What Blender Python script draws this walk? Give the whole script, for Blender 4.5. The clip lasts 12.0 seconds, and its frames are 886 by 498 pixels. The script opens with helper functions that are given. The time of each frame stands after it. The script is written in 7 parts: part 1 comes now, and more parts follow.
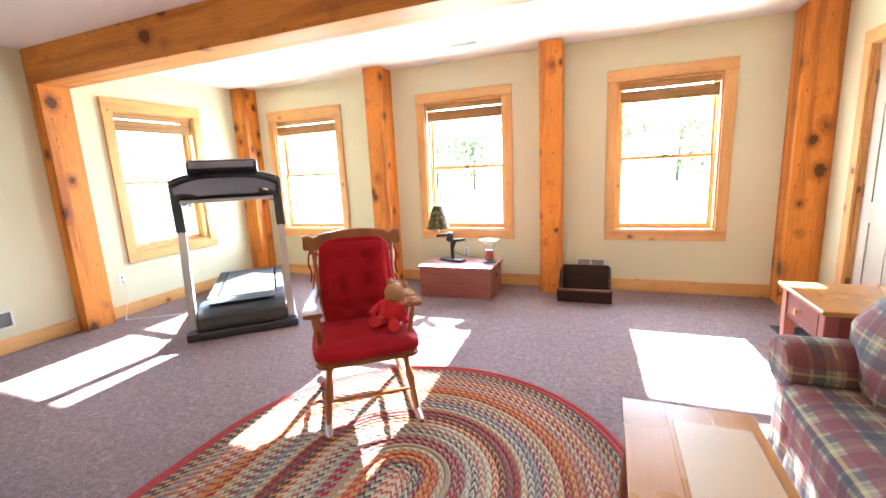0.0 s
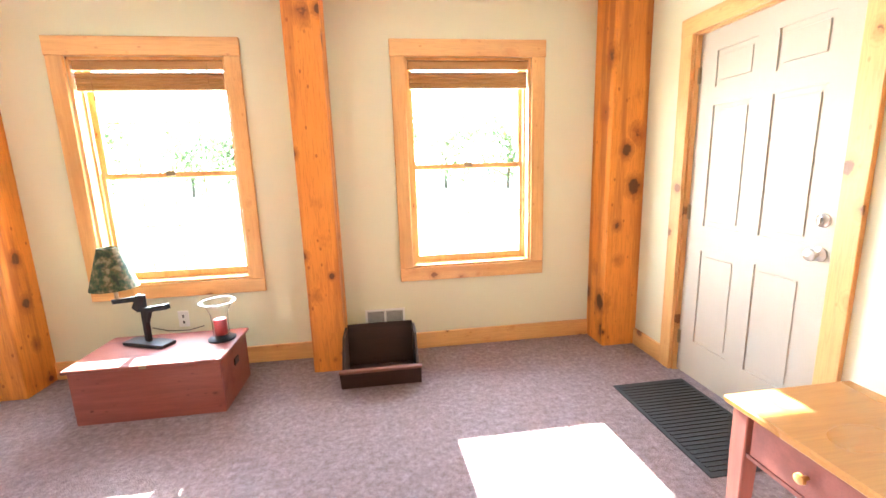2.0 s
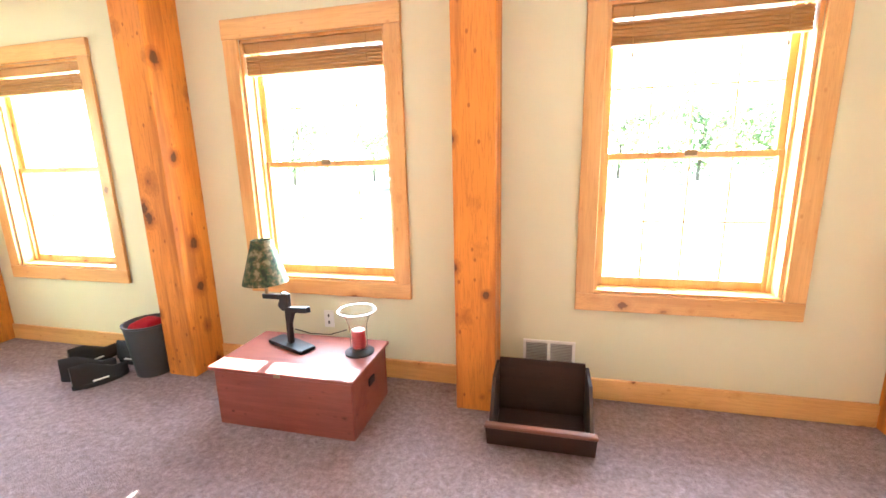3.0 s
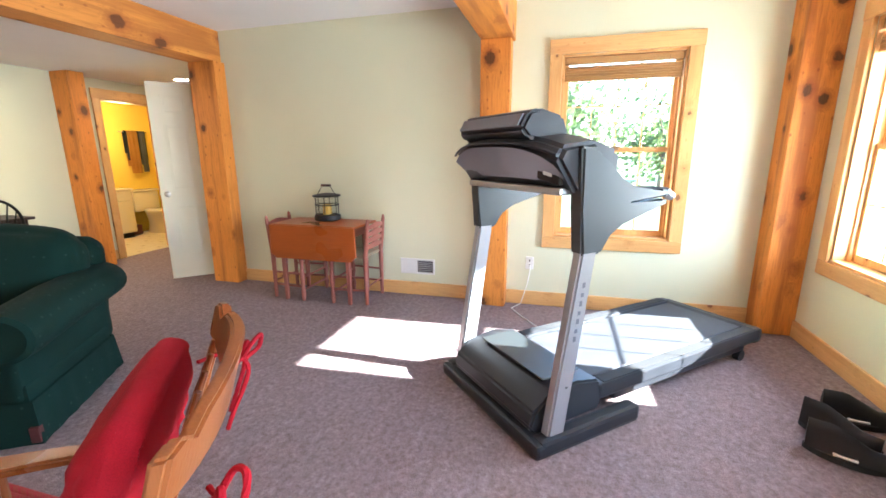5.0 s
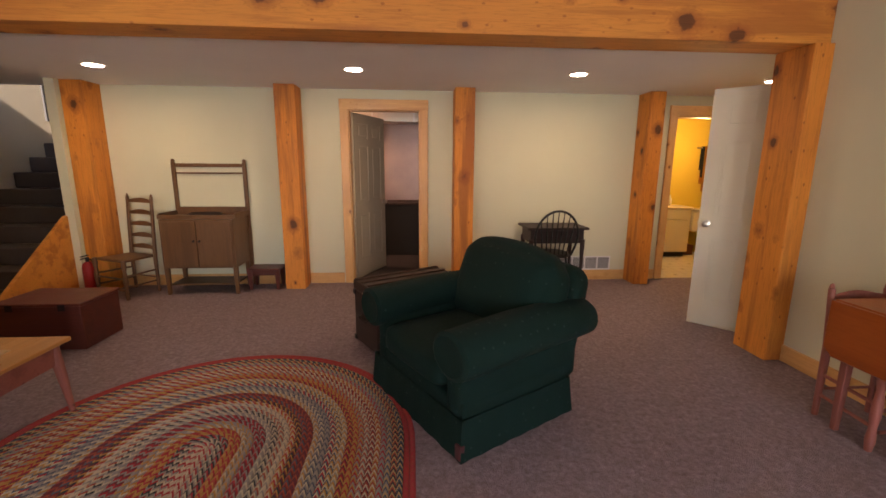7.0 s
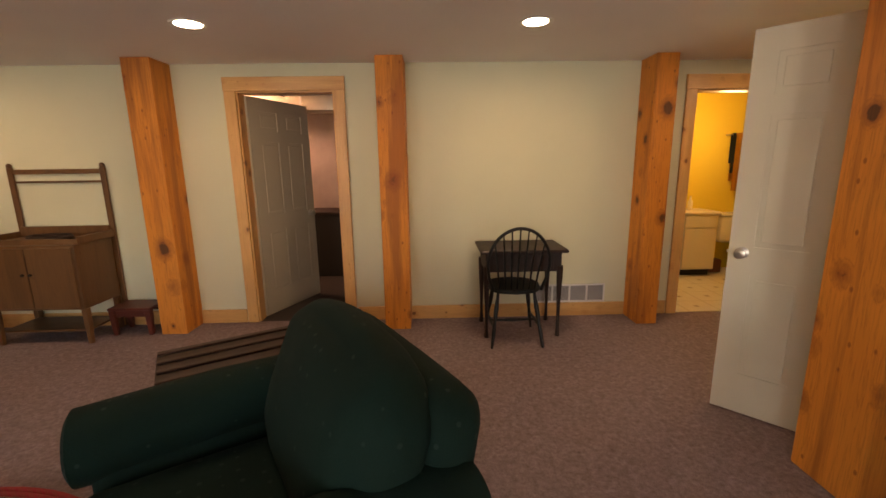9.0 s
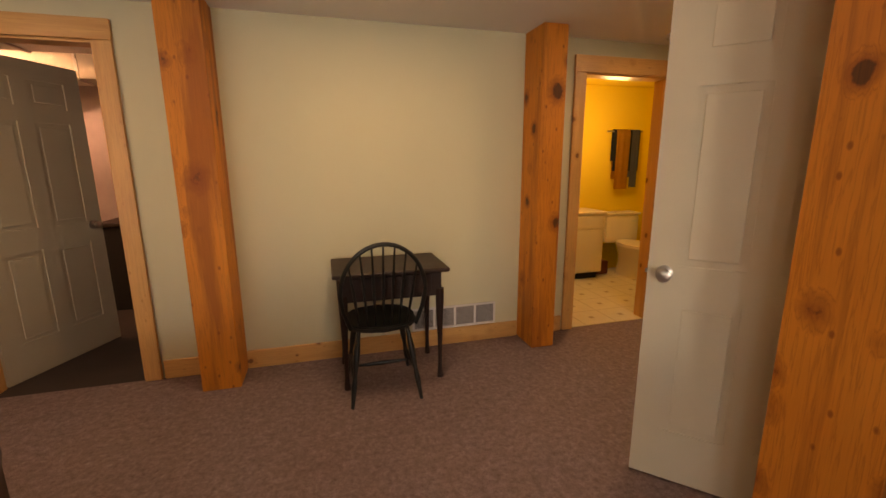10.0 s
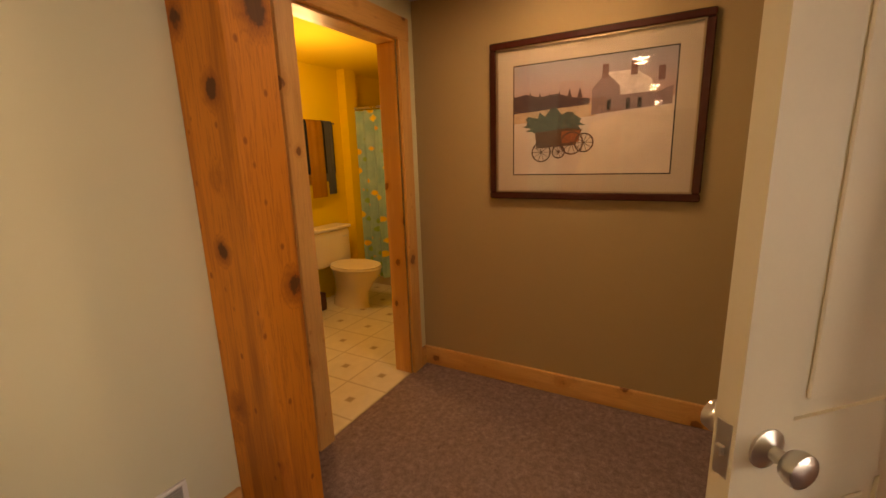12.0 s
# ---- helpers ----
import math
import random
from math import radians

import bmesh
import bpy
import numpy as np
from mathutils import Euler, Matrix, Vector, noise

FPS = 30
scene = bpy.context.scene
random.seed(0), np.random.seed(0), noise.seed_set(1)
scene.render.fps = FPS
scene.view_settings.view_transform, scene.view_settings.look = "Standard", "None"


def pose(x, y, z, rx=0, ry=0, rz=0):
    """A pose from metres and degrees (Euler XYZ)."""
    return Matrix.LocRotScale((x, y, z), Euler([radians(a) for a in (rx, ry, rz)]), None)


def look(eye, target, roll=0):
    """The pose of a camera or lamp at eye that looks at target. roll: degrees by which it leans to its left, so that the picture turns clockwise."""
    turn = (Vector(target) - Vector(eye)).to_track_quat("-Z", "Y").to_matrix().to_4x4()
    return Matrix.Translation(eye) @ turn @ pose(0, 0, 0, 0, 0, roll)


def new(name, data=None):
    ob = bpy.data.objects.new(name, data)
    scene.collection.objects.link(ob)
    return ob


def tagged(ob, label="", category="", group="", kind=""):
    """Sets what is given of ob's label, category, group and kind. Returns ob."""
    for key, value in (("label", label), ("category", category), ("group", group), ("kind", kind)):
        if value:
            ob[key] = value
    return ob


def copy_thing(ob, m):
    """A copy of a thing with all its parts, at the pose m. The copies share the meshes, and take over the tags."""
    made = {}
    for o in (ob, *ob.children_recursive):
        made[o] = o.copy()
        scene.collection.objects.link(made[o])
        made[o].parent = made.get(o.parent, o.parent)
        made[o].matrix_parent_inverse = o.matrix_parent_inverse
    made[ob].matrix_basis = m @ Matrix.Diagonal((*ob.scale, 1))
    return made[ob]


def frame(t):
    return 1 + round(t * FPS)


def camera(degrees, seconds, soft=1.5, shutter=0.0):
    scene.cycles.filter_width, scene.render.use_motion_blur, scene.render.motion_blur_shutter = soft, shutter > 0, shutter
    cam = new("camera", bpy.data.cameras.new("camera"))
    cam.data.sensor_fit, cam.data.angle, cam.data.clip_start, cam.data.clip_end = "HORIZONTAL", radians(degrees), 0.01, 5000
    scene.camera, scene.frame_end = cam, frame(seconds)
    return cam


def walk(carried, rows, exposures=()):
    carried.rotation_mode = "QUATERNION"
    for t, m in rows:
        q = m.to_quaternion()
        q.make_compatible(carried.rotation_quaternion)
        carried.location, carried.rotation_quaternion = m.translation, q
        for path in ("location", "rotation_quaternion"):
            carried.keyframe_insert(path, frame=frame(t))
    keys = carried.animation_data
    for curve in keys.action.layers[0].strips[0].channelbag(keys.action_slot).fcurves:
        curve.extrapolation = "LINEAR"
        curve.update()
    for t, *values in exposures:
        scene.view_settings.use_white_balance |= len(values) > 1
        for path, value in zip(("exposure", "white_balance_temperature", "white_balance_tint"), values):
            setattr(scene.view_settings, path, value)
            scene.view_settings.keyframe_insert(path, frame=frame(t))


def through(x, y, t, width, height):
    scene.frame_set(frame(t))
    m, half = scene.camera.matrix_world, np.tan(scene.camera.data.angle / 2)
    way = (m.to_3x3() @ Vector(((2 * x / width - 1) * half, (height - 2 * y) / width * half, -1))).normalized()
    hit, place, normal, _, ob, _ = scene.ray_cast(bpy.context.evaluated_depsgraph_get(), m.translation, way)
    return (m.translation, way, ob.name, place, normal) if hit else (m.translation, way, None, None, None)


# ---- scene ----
cam = camera(93.1, 12.0, 1.6)
PATH = [
    (0, (0.826, 0.35, 1.32), (0.106, 2.179, 0.953), -2.8),
    (0.5, (0.724, 0.755, 1.3), (0.274, 2.681, 1.007), -3.7),
    (1, (0.699, 1.16, 1.322), (0.56, 3.129, 1.001), -3.4),
    (1.5, (0.682, 1.588, 1.329), (0.931, 3.538, 0.962), -1.1),
    (2, (0.73, 1.975, 1.338), (0.991, 3.922, 0.96), -1.8),
    (2.5, (0.689, 2.367, 1.34), (0.717, 4.329, 0.951), -0.6),
    (2.7, (0.678, 2.482, 1.357), (0.527, 4.436, 0.957), -1.1),
    (4.5, (0.153, 3.286, 1.31), (-1.76, 3.604, 0.82), 0.8),
    (5, (-0.125, 3.283, 1.317), (-2.004, 2.756, 0.878), -0.3),
    (5.5, (-0.424, 3.22, 1.346), (-1.979, 2.039, 0.914), 0.2),
    (6, (-0.678, 3.103, 1.333), (-1.703, 1.43, 0.947), 0.5),
    (6.5, (-0.868, 2.970, 1.365), (-1.287, 1.055, 0.978), 0.5),
    (8.5, (-1.72, 1.83, 1.434), (-1.66, -0.131, 1.048), 0.3),
    (9, (-1.964, 1.465, 1.417), (-2.007, -0.494, 1.018), -0.8),
    (9.5, (-2.157, 1.059, 1.385), (-2.444, -0.875, 0.961), -0.1),
    (10, (-2.321, 0.635, 1.368), (-2.847, -1.252, 0.962), -0.3),
    (10.5, (-2.508, 0.213, 1.364), (-3.267, -1.606, 1.021), -1.9),
    (11, (-2.584, -0.187, 1.365), (-3.704, -1.811, 1.044), -1.3),
    (11.5, (-2.737, -0.535, 1.341), (-4.139, -1.916, 0.983), -2.9),
    (12, (-2.906, -0.837, 1.366), (-4.606, -1.801, 0.939), -1.9),
]
EXPOSURES = [(0.0, 4.65, 5850, 5), (2.7, 4.9, 5950, 3), (4.5, 4.75, 5800, 4), (5.0, 4.35, 5650, 5), (5.5, 4.0, 5800, 9), (6.5, 3.4, 6900, 25), (8.5, 3.15, 7500, 19), (10.0, 2.97, 9300, 25), (12.0, 2.97, 9900, 26)]
walk(cam, [(t, look(eye, target, roll)) for t, eye, target, roll in PATH], EXPOSURES)

# ---- world and sun ----
SUN_ELEVATION, SUN_AZIMUTH = 29.5, 2.8
world = bpy.data.worlds.new("sky")
scene.world = world
world.use_nodes = True
sky = world.node_tree.nodes.new("ShaderNodeTexSky")
sky.sky_type, sky.sun_disc = "NISHITA", False
sky.dust_density = 0.0
sky.sun_elevation, sky.sun_rotation = radians(SUN_ELEVATION), radians(-SUN_AZIMUTH)
world.node_tree.links.new(sky.outputs[0], world.node_tree.nodes["Background"].inputs[0])
world.node_tree.nodes["Background"].inputs[1].default_value = 0.12

sun = new("sun", bpy.data.lights.new("sun", "SUN"))
sun.data.energy, sun.data.angle, sun.data.color = 5.0, radians(0.6), (1.0, 0.95, 0.87)
sun.matrix_world = look((-12.0 * math.tan(radians(SUN_AZIMUTH)), 12.0, 6.5), (0.0, 0.0, 6.5 - 12.0 * math.tan(radians(SUN_ELEVATION))))


def lamp(name, place, watts, colour, radius=0.05, kind="POINT"):
    ob = new(name, bpy.data.lights.new(name, kind))
    ob.data.energy, ob.data.color = watts, colour
    if kind == "AREA":
        ob.data.shape, ob.data.size = "DISK", radius * 2
    else:
        ob.data.shadow_soft_size = radius
    ob.location = place
    return ob


WARM = (1.0, 0.68, 0.38)
CAN_LIGHTS = [(1.70, -1.32), (-0.54, -1.26), (-2.60, -1.26), (-4.62, -1.36)]
for cx, cy in CAN_LIGHTS:
    lamp("can_lamp", (cx, cy, 2.20), 0.66, WARM, 0.06, "AREA")
for wx in (-2.845, -0.685, 1.3525):
    sk = lamp("window_skylight", (wx, 5.53, 1.38), 8.8, (0.92, 0.96, 1.0), 0.5, "AREA")
    sk.data.shape, sk.data.size, sk.data.size_y = "RECTANGLE", 0.96, 1.46
    sk.rotation_euler = (radians(-115), 0, 0)
lamp("bathroom_lamp", (-5.2, -3.2, 1.75), 2.7, (1.0, 0.70, 0.34), 0.10)
lamp("utility_lamp", (0.25, -3.35, 2.1), 7.0, (1.0, 0.62, 0.42), 0.05)


# ---- materials ----
class Nodes:
    """A small helper for building node materials."""

    def __init__(self, name, rough=0.6, metal=0.0):
        self.mat = bpy.data.materials.new(name)
        self.mat.use_nodes = True
        self.tree = self.mat.node_tree
        self.bsdf = self.tree.nodes["Principled BSDF"]
        self.bsdf.inputs["Roughness"].default_value = rough
        self.bsdf.inputs["Metallic"].default_value = metal

    def add(self, kind, **inputs):
        n = self.tree.nodes.new(kind)
        for k, v in inputs.items():
            self.put(n, k.replace("_", " "), v)
        return n

    def put(self, n, key, v):
        s = n.inputs[int(key[1:])] if key[0] == "i" and key[1:].isdigit() else n.inputs[key]
        if hasattr(v, "is_output"):
            self.tree.links.new(v, s)
        else:
            s.default_value = v

    def coords(self, kind="Object", scale=(1, 1, 1), shift=(0, 0, 0)):
        tc = self.tree.nodes.new("ShaderNodeTexCoord")
        mp = self.tree.nodes.new("ShaderNodeMapping")
        self.tree.links.new(tc.outputs[kind], mp.inputs[0])
        mp.inputs["Scale"].default_value = scale
        mp.inputs["Location"].default_value = shift
        return mp.outputs[0]

    def noise(self, vec, scale, detail=3.0, rough=0.55):
        n = self.add("ShaderNodeTexNoise", Scale=scale, Detail=detail, Roughness=rough, Vector=vec)
        return n.outputs["Fac"]

    def ramp(self, fac, stops):
        n = self.add("ShaderNodeValToRGB", Fac=fac)
        els = n.color_ramp.elements
        while len(els) < len(stops):
            els.new(0.5)
        for e, (p, c) in zip(els, stops):
            e.position = p
            e.color = (*c, 1) if len(c) == 3 else c
        return n.outputs[0]

    def mix(self, fac, a, b, mode="MIX"):
        n = self.tree.nodes.new("ShaderNodeMix")
        n.data_type, n.blend_type = "RGBA", mode
        for i, v in ((0, fac), (6, a), (7, b)):
            if hasattr(v, "is_output"):
                self.tree.links.new(v, n.inputs[i])
            else:
                n.inputs[i].default_value = v if i == 0 else (*v, 1)
        return n.outputs[2]

    def math(self, op, a, b=0.0, c=0.0):
        n = self.tree.nodes.new("ShaderNodeMath")
        n.operation = op
        for i, v in enumerate((a, b, c)):
            if hasattr(v, "is_output"):
                self.tree.links.new(v, n.inputs[i])
            else:
                n.inputs[i].default_value = v
        return n.outputs[0]

    def bump(self, height, strength=0.3, distance=0.01):
        n = self.add("ShaderNodeBump", Strength=strength, Distance=distance, Height=height)
        self.tree.links.new(n.outputs[0], self.bsdf.inputs["Normal"])

    def colour(self, c):
        self.put(self.bsdf, "Base Color", c if hasattr(c, "is_output") else (*c, 1))
        return self


def plain(name, c, rough=0.5, metal=0.0, grain=60.0, vary=0.12, bump=0.15, coarse=3.0):
    """A surface with fine grain and broad wear."""
    m = Nodes(name, rough, metal)
    v = m.coords()
    f = m.noise(v, grain, 4)
    g = m.noise(v, coarse, 3)
    lo = tuple(x * (1 - vary) for x in c)
    hi = tuple(min(1, x * (1 + vary)) for x in c)
    a = m.ramp(g, [(0.3, lo), (0.7, hi)])
    b = m.mix(0.25, a, m.ramp(f, [(0.3, lo), (0.7, hi)]))
    m.colour(b)
    m.put(m.bsdf, "Roughness", m.math("MULTIPLY_ADD", g, 0.2, rough - 0.1))
    m.bump(f, bump, 0.002)
    return m.mat


def wood(name, light, dark, knot, axis="z", rough=0.45, knots=1.0, scale=1.0, seed=0.0, spread=1.0):
    """Softwood or hardwood boards: grain along the axis, that bends round dark knots."""
    m = Nodes(name, rough)
    along = {"x": 0, "y": 1, "z": 2}[axis]
    tc = m.tree.nodes.new("ShaderNodeTexCoord")
    info = m.tree.nodes.new("ShaderNodeObjectInfo")
    off = m.tree.nodes.new("ShaderNodeVectorMath")
    off.operation = "MULTIPLY_ADD"
    m.tree.links.new(info.outputs["Random"], off.inputs[0])
    off.inputs[1].default_value = (7.3, 5.1, 9.7)
    m.tree.links.new(tc.outputs["Object"], off.inputs[2])

    def mapped(sc, shift=(0, 0, 0)):
        mp = m.tree.nodes.new("ShaderNodeMapping")
        m.tree.links.new(off.outputs[0], mp.inputs[0])
        mp.inputs["Scale"].default_value = sc
        mp.inputs["Location"].default_value = shift
        return mp.outputs[0]

    ks = [5.2 * scale * spread] * 3
    ks[along] = 4.0 * scale * spread
    vo = m.add("ShaderNodeTexVoronoi", Scale=1.0, Vector=mapped(tuple(ks), (seed, seed, seed)), Randomness=1.0)
    size = m.add("ShaderNodeSeparateColor", Color=vo.outputs["Color"])
    dist = m.math("DIVIDE", vo.outputs["Distance"], m.math("MULTIPLY_ADD", size.outputs[0], 1.1, 0.35))
    near = m.ramp(dist, [(0.0, (1, 1, 1)), (0.34, (0, 0, 0))])
    gs = [26.0 * scale] * 3
    gs[along] = 1.3 * scale
    base = m.noise(mapped(tuple(gs), (seed, 3, 1)), 1.0, 5, 0.6)
    bent = m.math("ADD", base, m.math("MULTIPLY", near, 0.55 if knots >= 0.6 else 0.0))
    rings = m.math("FRACT", m.math("MULTIPLY", bent, 7.0))
    tri = m.math("ABSOLUTE", m.math("SUBTRACT", rings, 0.5))
    broad = m.noise(mapped((2.2, 2.2, 2.2)), 1.0, 2)
    c = m.ramp(tri, [(0.0, tuple(0.35 * a + 0.65 * b for a, b in zip(light, dark))), (0.16, light), (0.5, tuple(min(1, x * 1.12) for x in light))])
    c = m.mix(0.22, c, light)
    tint = m.ramp(broad, [(0.3, tuple(x * y for x, y in zip(light, (0.78, 0.66, 0.55)))), (0.7, tuple(min(1, x * 1.14) for x in light))])
    c = m.mix(0.45, c, tint)
    heart = [6.0 * scale] * 3
    heart[along] = 0.55
    streak = m.ramp(m.noise(mapped(tuple(heart), (4, seed, 2)), 1.0, 4, 0.6), [(0.50, (0, 0, 0)), (0.62, (1, 1, 1))])
    c = m.mix(m.math("MULTIPLY", streak, 0.85), c, tuple(0.3 * a + 0.7 * b for a, b in zip(light, dark)))
    if knots > 0:
        ks2 = [13.0 * scale] * 3
        ks2[along] = 8.0 * scale
        pin = m.add("ShaderNodeTexVoronoi", Scale=1.0, Vector=mapped(tuple(ks2), (seed + 3, 1, 5)), Randomness=1.0)
        small = m.ramp(pin.outputs["Distance"], [(0.07, (1, 1, 1)), (0.14, (0, 0, 0))])
        c = m.mix(m.math("MULTIPLY", small, 0.7), c, dark)
        wob = m.noise(mapped((22, 22, 22), (1, 2, seed)), 1.0, 4, 0.65)
        fuzzy = m.math("MULTIPLY_ADD", m.math("SUBTRACT", wob, 0.5), 0.22, dist)
        halo = m.ramp(fuzzy, [(0.10 * knots, (1, 1, 1)), (0.26 * knots, (0, 0, 0))])
        core = m.ramp(fuzzy, [(0.095 * knots, (1, 1, 1)), (0.125 * knots, (0, 0, 0))])
        c = m.mix(m.math("MULTIPLY", halo, 0.75), c, dark)
        c = m.mix(m.math("MULTIPLY", core, 0.9), c, knot)
    fine = [220.0] * 3
    fine[along] = 6.0
    f = m.noise(mapped(tuple(fine)), 1.0, 2)
    c = m.mix(0.12, c, m.ramp(f, [(0.35, tuple(x * 0.6 for x in light)), (0.65, light)]))
    m.colour(c)
    m.put(m.bsdf, "Roughness", m.math("MULTIPLY_ADD", broad, 0.25, rough - 0.12))
    m.bump(m.math("ADD", f, tri), 0.12, 0.002)
    return m.mat


def wall_paint(name, c):
    m = Nodes(name, 0.82)
    v = m.coords()
    roller = m.noise(v, 170, 3)
    wide = m.noise(v, 0.8, 3)
    col = m.ramp(wide, [(0.3, tuple(x * 0.965 for x in c)), (0.7, tuple(x * 1.025 for x in c))])
    scuff = m.ramp(m.noise(v, 5.5, 5, 0.7), [(0.66, (0, 0, 0)), (0.8, (1, 1, 1))])
    m.colour(m.mix(m.math("MULTIPLY", scuff, 0.12), col, tuple(x * 0.75 for x in c)))
    m.bump(roller, 0.10, 0.002)
    return m.mat


def carpet_pile(name):
    m = Nodes(name, 0.95)
    v = m.coords()
    tuft = m.add("ShaderNodeTexVoronoi", Scale=190.0, Vector=v)
    clump = m.noise(v, 34, 8, 0.82)
    patch = m.noise(v, 12, 9, 0.8)
    wide = m.noise(v, 1.1, 2)
    c = m.ramp(clump, [(0.30, (0.085, 0.052, 0.050)), (0.46, (0.245, 0.181, 0.184)), (0.56, (0.335, 0.260, 0.268)), (0.70, (0.45, 0.36, 0.372))])
    c = m.mix(m.math("MULTIPLY", m.ramp(patch, [(0.42, (0, 0, 0)), (0.60, (1, 1, 1))]), 0.42), c, (0.165, 0.112, 0.108))
    c = m.mix(0.22, c, m.ramp(wide, [(0.3, (0.16, 0.118, 0.112)), (0.7, (0.25, 0.195, 0.19))]))
    m.colour(c)
    m.bump(m.math("ADD", tuft.outputs["Distance"], clump), 0.75, 0.006)
    m.put(m.bsdf, "Specular IOR Level", 0.15)
    return m.mat


def fabric(name, c, scale=420.0, fleck=None, rough=0.9, vary=0.2):
    m = Nodes(name, rough)
    v = m.coords()
    weave = m.noise(v, scale, 2)
    wide = m.noise(v, 4, 4)
    col = m.ramp(wide, [(0.3, tuple(x * (1 - vary) for x in c)), (0.7, tuple(x * (1 + vary) for x in c))])
    col = m.mix(0.4, col, m.ramp(weave, [(0.3, tuple(x * 0.6 for x in c)), (0.7, tuple(x * 1.3 for x in c))]))
    if fleck:
        vo = m.add("ShaderNodeTexVoronoi", Scale=17.0, Vector=v, Randomness=0.35)
        col = m.mix(m.math("MULTIPLY", m.ramp(vo.outputs["Distance"], [(0.09, (1, 1, 1)), (0.15, (0, 0, 0))]), 0.55), col, fleck)
    m.colour(col)
    m.bump(m.math("ADD", weave, m.math("MULTIPLY", wide, 2.0)), 0.3, 0.004)
    m.put(m.bsdf, "Specular IOR Level", 0.2)
    return m.mat


def plaid(name):
    m = Nodes(name, 0.9)
    tc = m.tree.nodes.new("ShaderNodeTexCoord")
    sep = m.add("ShaderNodeSeparateXYZ", Vector=tc.outputs["UV"])

    def stripe(val, period, lo, hi, shift=0.0):
        f = m.math("FRACT", m.math("MULTIPLY_ADD", val, 1.0 / period, shift))
        return m.math("MULTIPLY", m.math("GREATER_THAN", f, lo), m.math("LESS_THAN", f, hi))

    c = (0.25, 0.205, 0.17)
    for val in (sep.outputs[0], sep.outputs[1]):
        c = m.mix(m.math("MULTIPLY", stripe(val, 0.17, 0.02, 0.36), 0.72), c, (0.15, 0.012, 0.028))
        c = m.mix(m.math("MULTIPLY", stripe(val, 0.17, 0.44, 0.66), 0.72), c, (0.022, 0.030, 0.060))
        c = m.mix(m.math("MULTIPLY", stripe(val, 0.17, 0.73, 0.77), 0.6), c, (0.05, 0.14, 0.08))
        c = m.mix(m.math("MULTIPLY", stripe(val, 0.17, 0.85, 0.91), 0.36), c, (0.62, 0.50, 0.20))
    n = m.noise(m.coords(), 500, 2)
    c = m.mix(0.15, c, m.ramp(n, [(0.3, (0.06, 0.05, 0.05)), (0.7, (0.40, 0.35, 0.33))]))
    m.colour(c)
    m.bump(n, 0.25, 0.003)
    return m.mat


def braid(name):
    """Wool braid in rings: the ring number and the place along it come from the UV map."""
    m = Nodes(name, 0.95)
    tc = m.tree.nodes.new("ShaderNodeTexCoord")
    sep = m.add("ShaderNodeSeparateXYZ", Vector=tc.outputs["UV"])
    u, v = sep.outputs[0], sep.outputs[1]
    ring = m.math("FLOOR", v)
    cross = m.math("FRACT", v)

    def rnd(val, seed):
        w = m.tree.nodes.new("ShaderNodeTexWhiteNoise")
        w.noise_dimensions = "1D"
        m.tree.links.new(m.math("ADD", val, seed), w.inputs["W"])
        return w.outputs["Value"]

    pal = [(0.0, (0.38, 0.012, 0.022)), (0.15, (0.018, 0.026, 0.028)), (0.27, (0.52, 0.44, 0.30)), (0.38, (0.36, 0.055, 0.025)),
           (0.50, (0.070, 0.085, 0.120)), (0.60, (0.44, 0.22, 0.045)), (0.71, (0.15, 0.015, 0.022)), (0.86, (0.27, 0.24, 0.21))]

    def tone(step, seed):
        n = m.add("ShaderNodeValToRGB", Fac=rnd(m.math("FLOOR", m.math("DIVIDE", ring, step)), seed))
        n.color_ramp.interpolation = "CONSTANT"
        els = n.color_ramp.elements
        while len(els) < len(pal):
            els.new(0.5)
        for e, (p, c) in zip(els, pal):
            e.position, e.color = p, (*c, 1)
        return n.outputs[0]

    zig = m.math("ABSOLUTE", m.math("SUBTRACT", cross, 0.5))
    ph = m.math("FRACT", m.math("ADD", m.math("MULTIPLY", u, 22.0), m.math("MULTIPLY", zig, 1.3)))
    a = m.math("GREATER_THAN", ph, 0.34)
    b = m.math("GREATER_THAN", ph, 0.67)
    c = m.mix(b, m.mix(a, tone(3.0, 1.3), tone(2.0, 7.7)), tone(1.0, 13.1))
    edge = m.math("GREATER_THAN", ring, 33.5)
    c = m.mix(m.math("MULTIPLY", edge, m.math("SUBTRACT", 1.0, b)), c, (0.34, 0.03, 0.022))
    inner = m.math("MULTIPLY", m.math("GREATER_THAN", ring, 30.5), m.math("LESS_THAN", ring, 33.5))
    c = m.mix(m.math("MULTIPLY", inner, m.math("SUBTRACT", 1.0, a)), c, (0.46, 0.30, 0.13))
    fuzz = m.noise(m.coords(), 260, 3, 0.7)
    c = m.mix(0.07, c, m.ramp(fuzz, [(0.3, (0.02, 0.015, 0.015)), (0.7, (0.45, 0.40, 0.38))]))
    m.colour(c)
    seam = m.math("SUBTRACT", 0.5, zig)
    strand = m.math("ABSOLUTE", m.math("SUBTRACT", m.math("FRACT", m.math("MULTIPLY", ph, 3.0)), 0.5))
    m.bump(m.math("ADD", m.math("MULTIPLY", seam, 1.6), m.math("SUBTRACT", fuzz, strand)), 0.7, 0.006)
    return m.mat


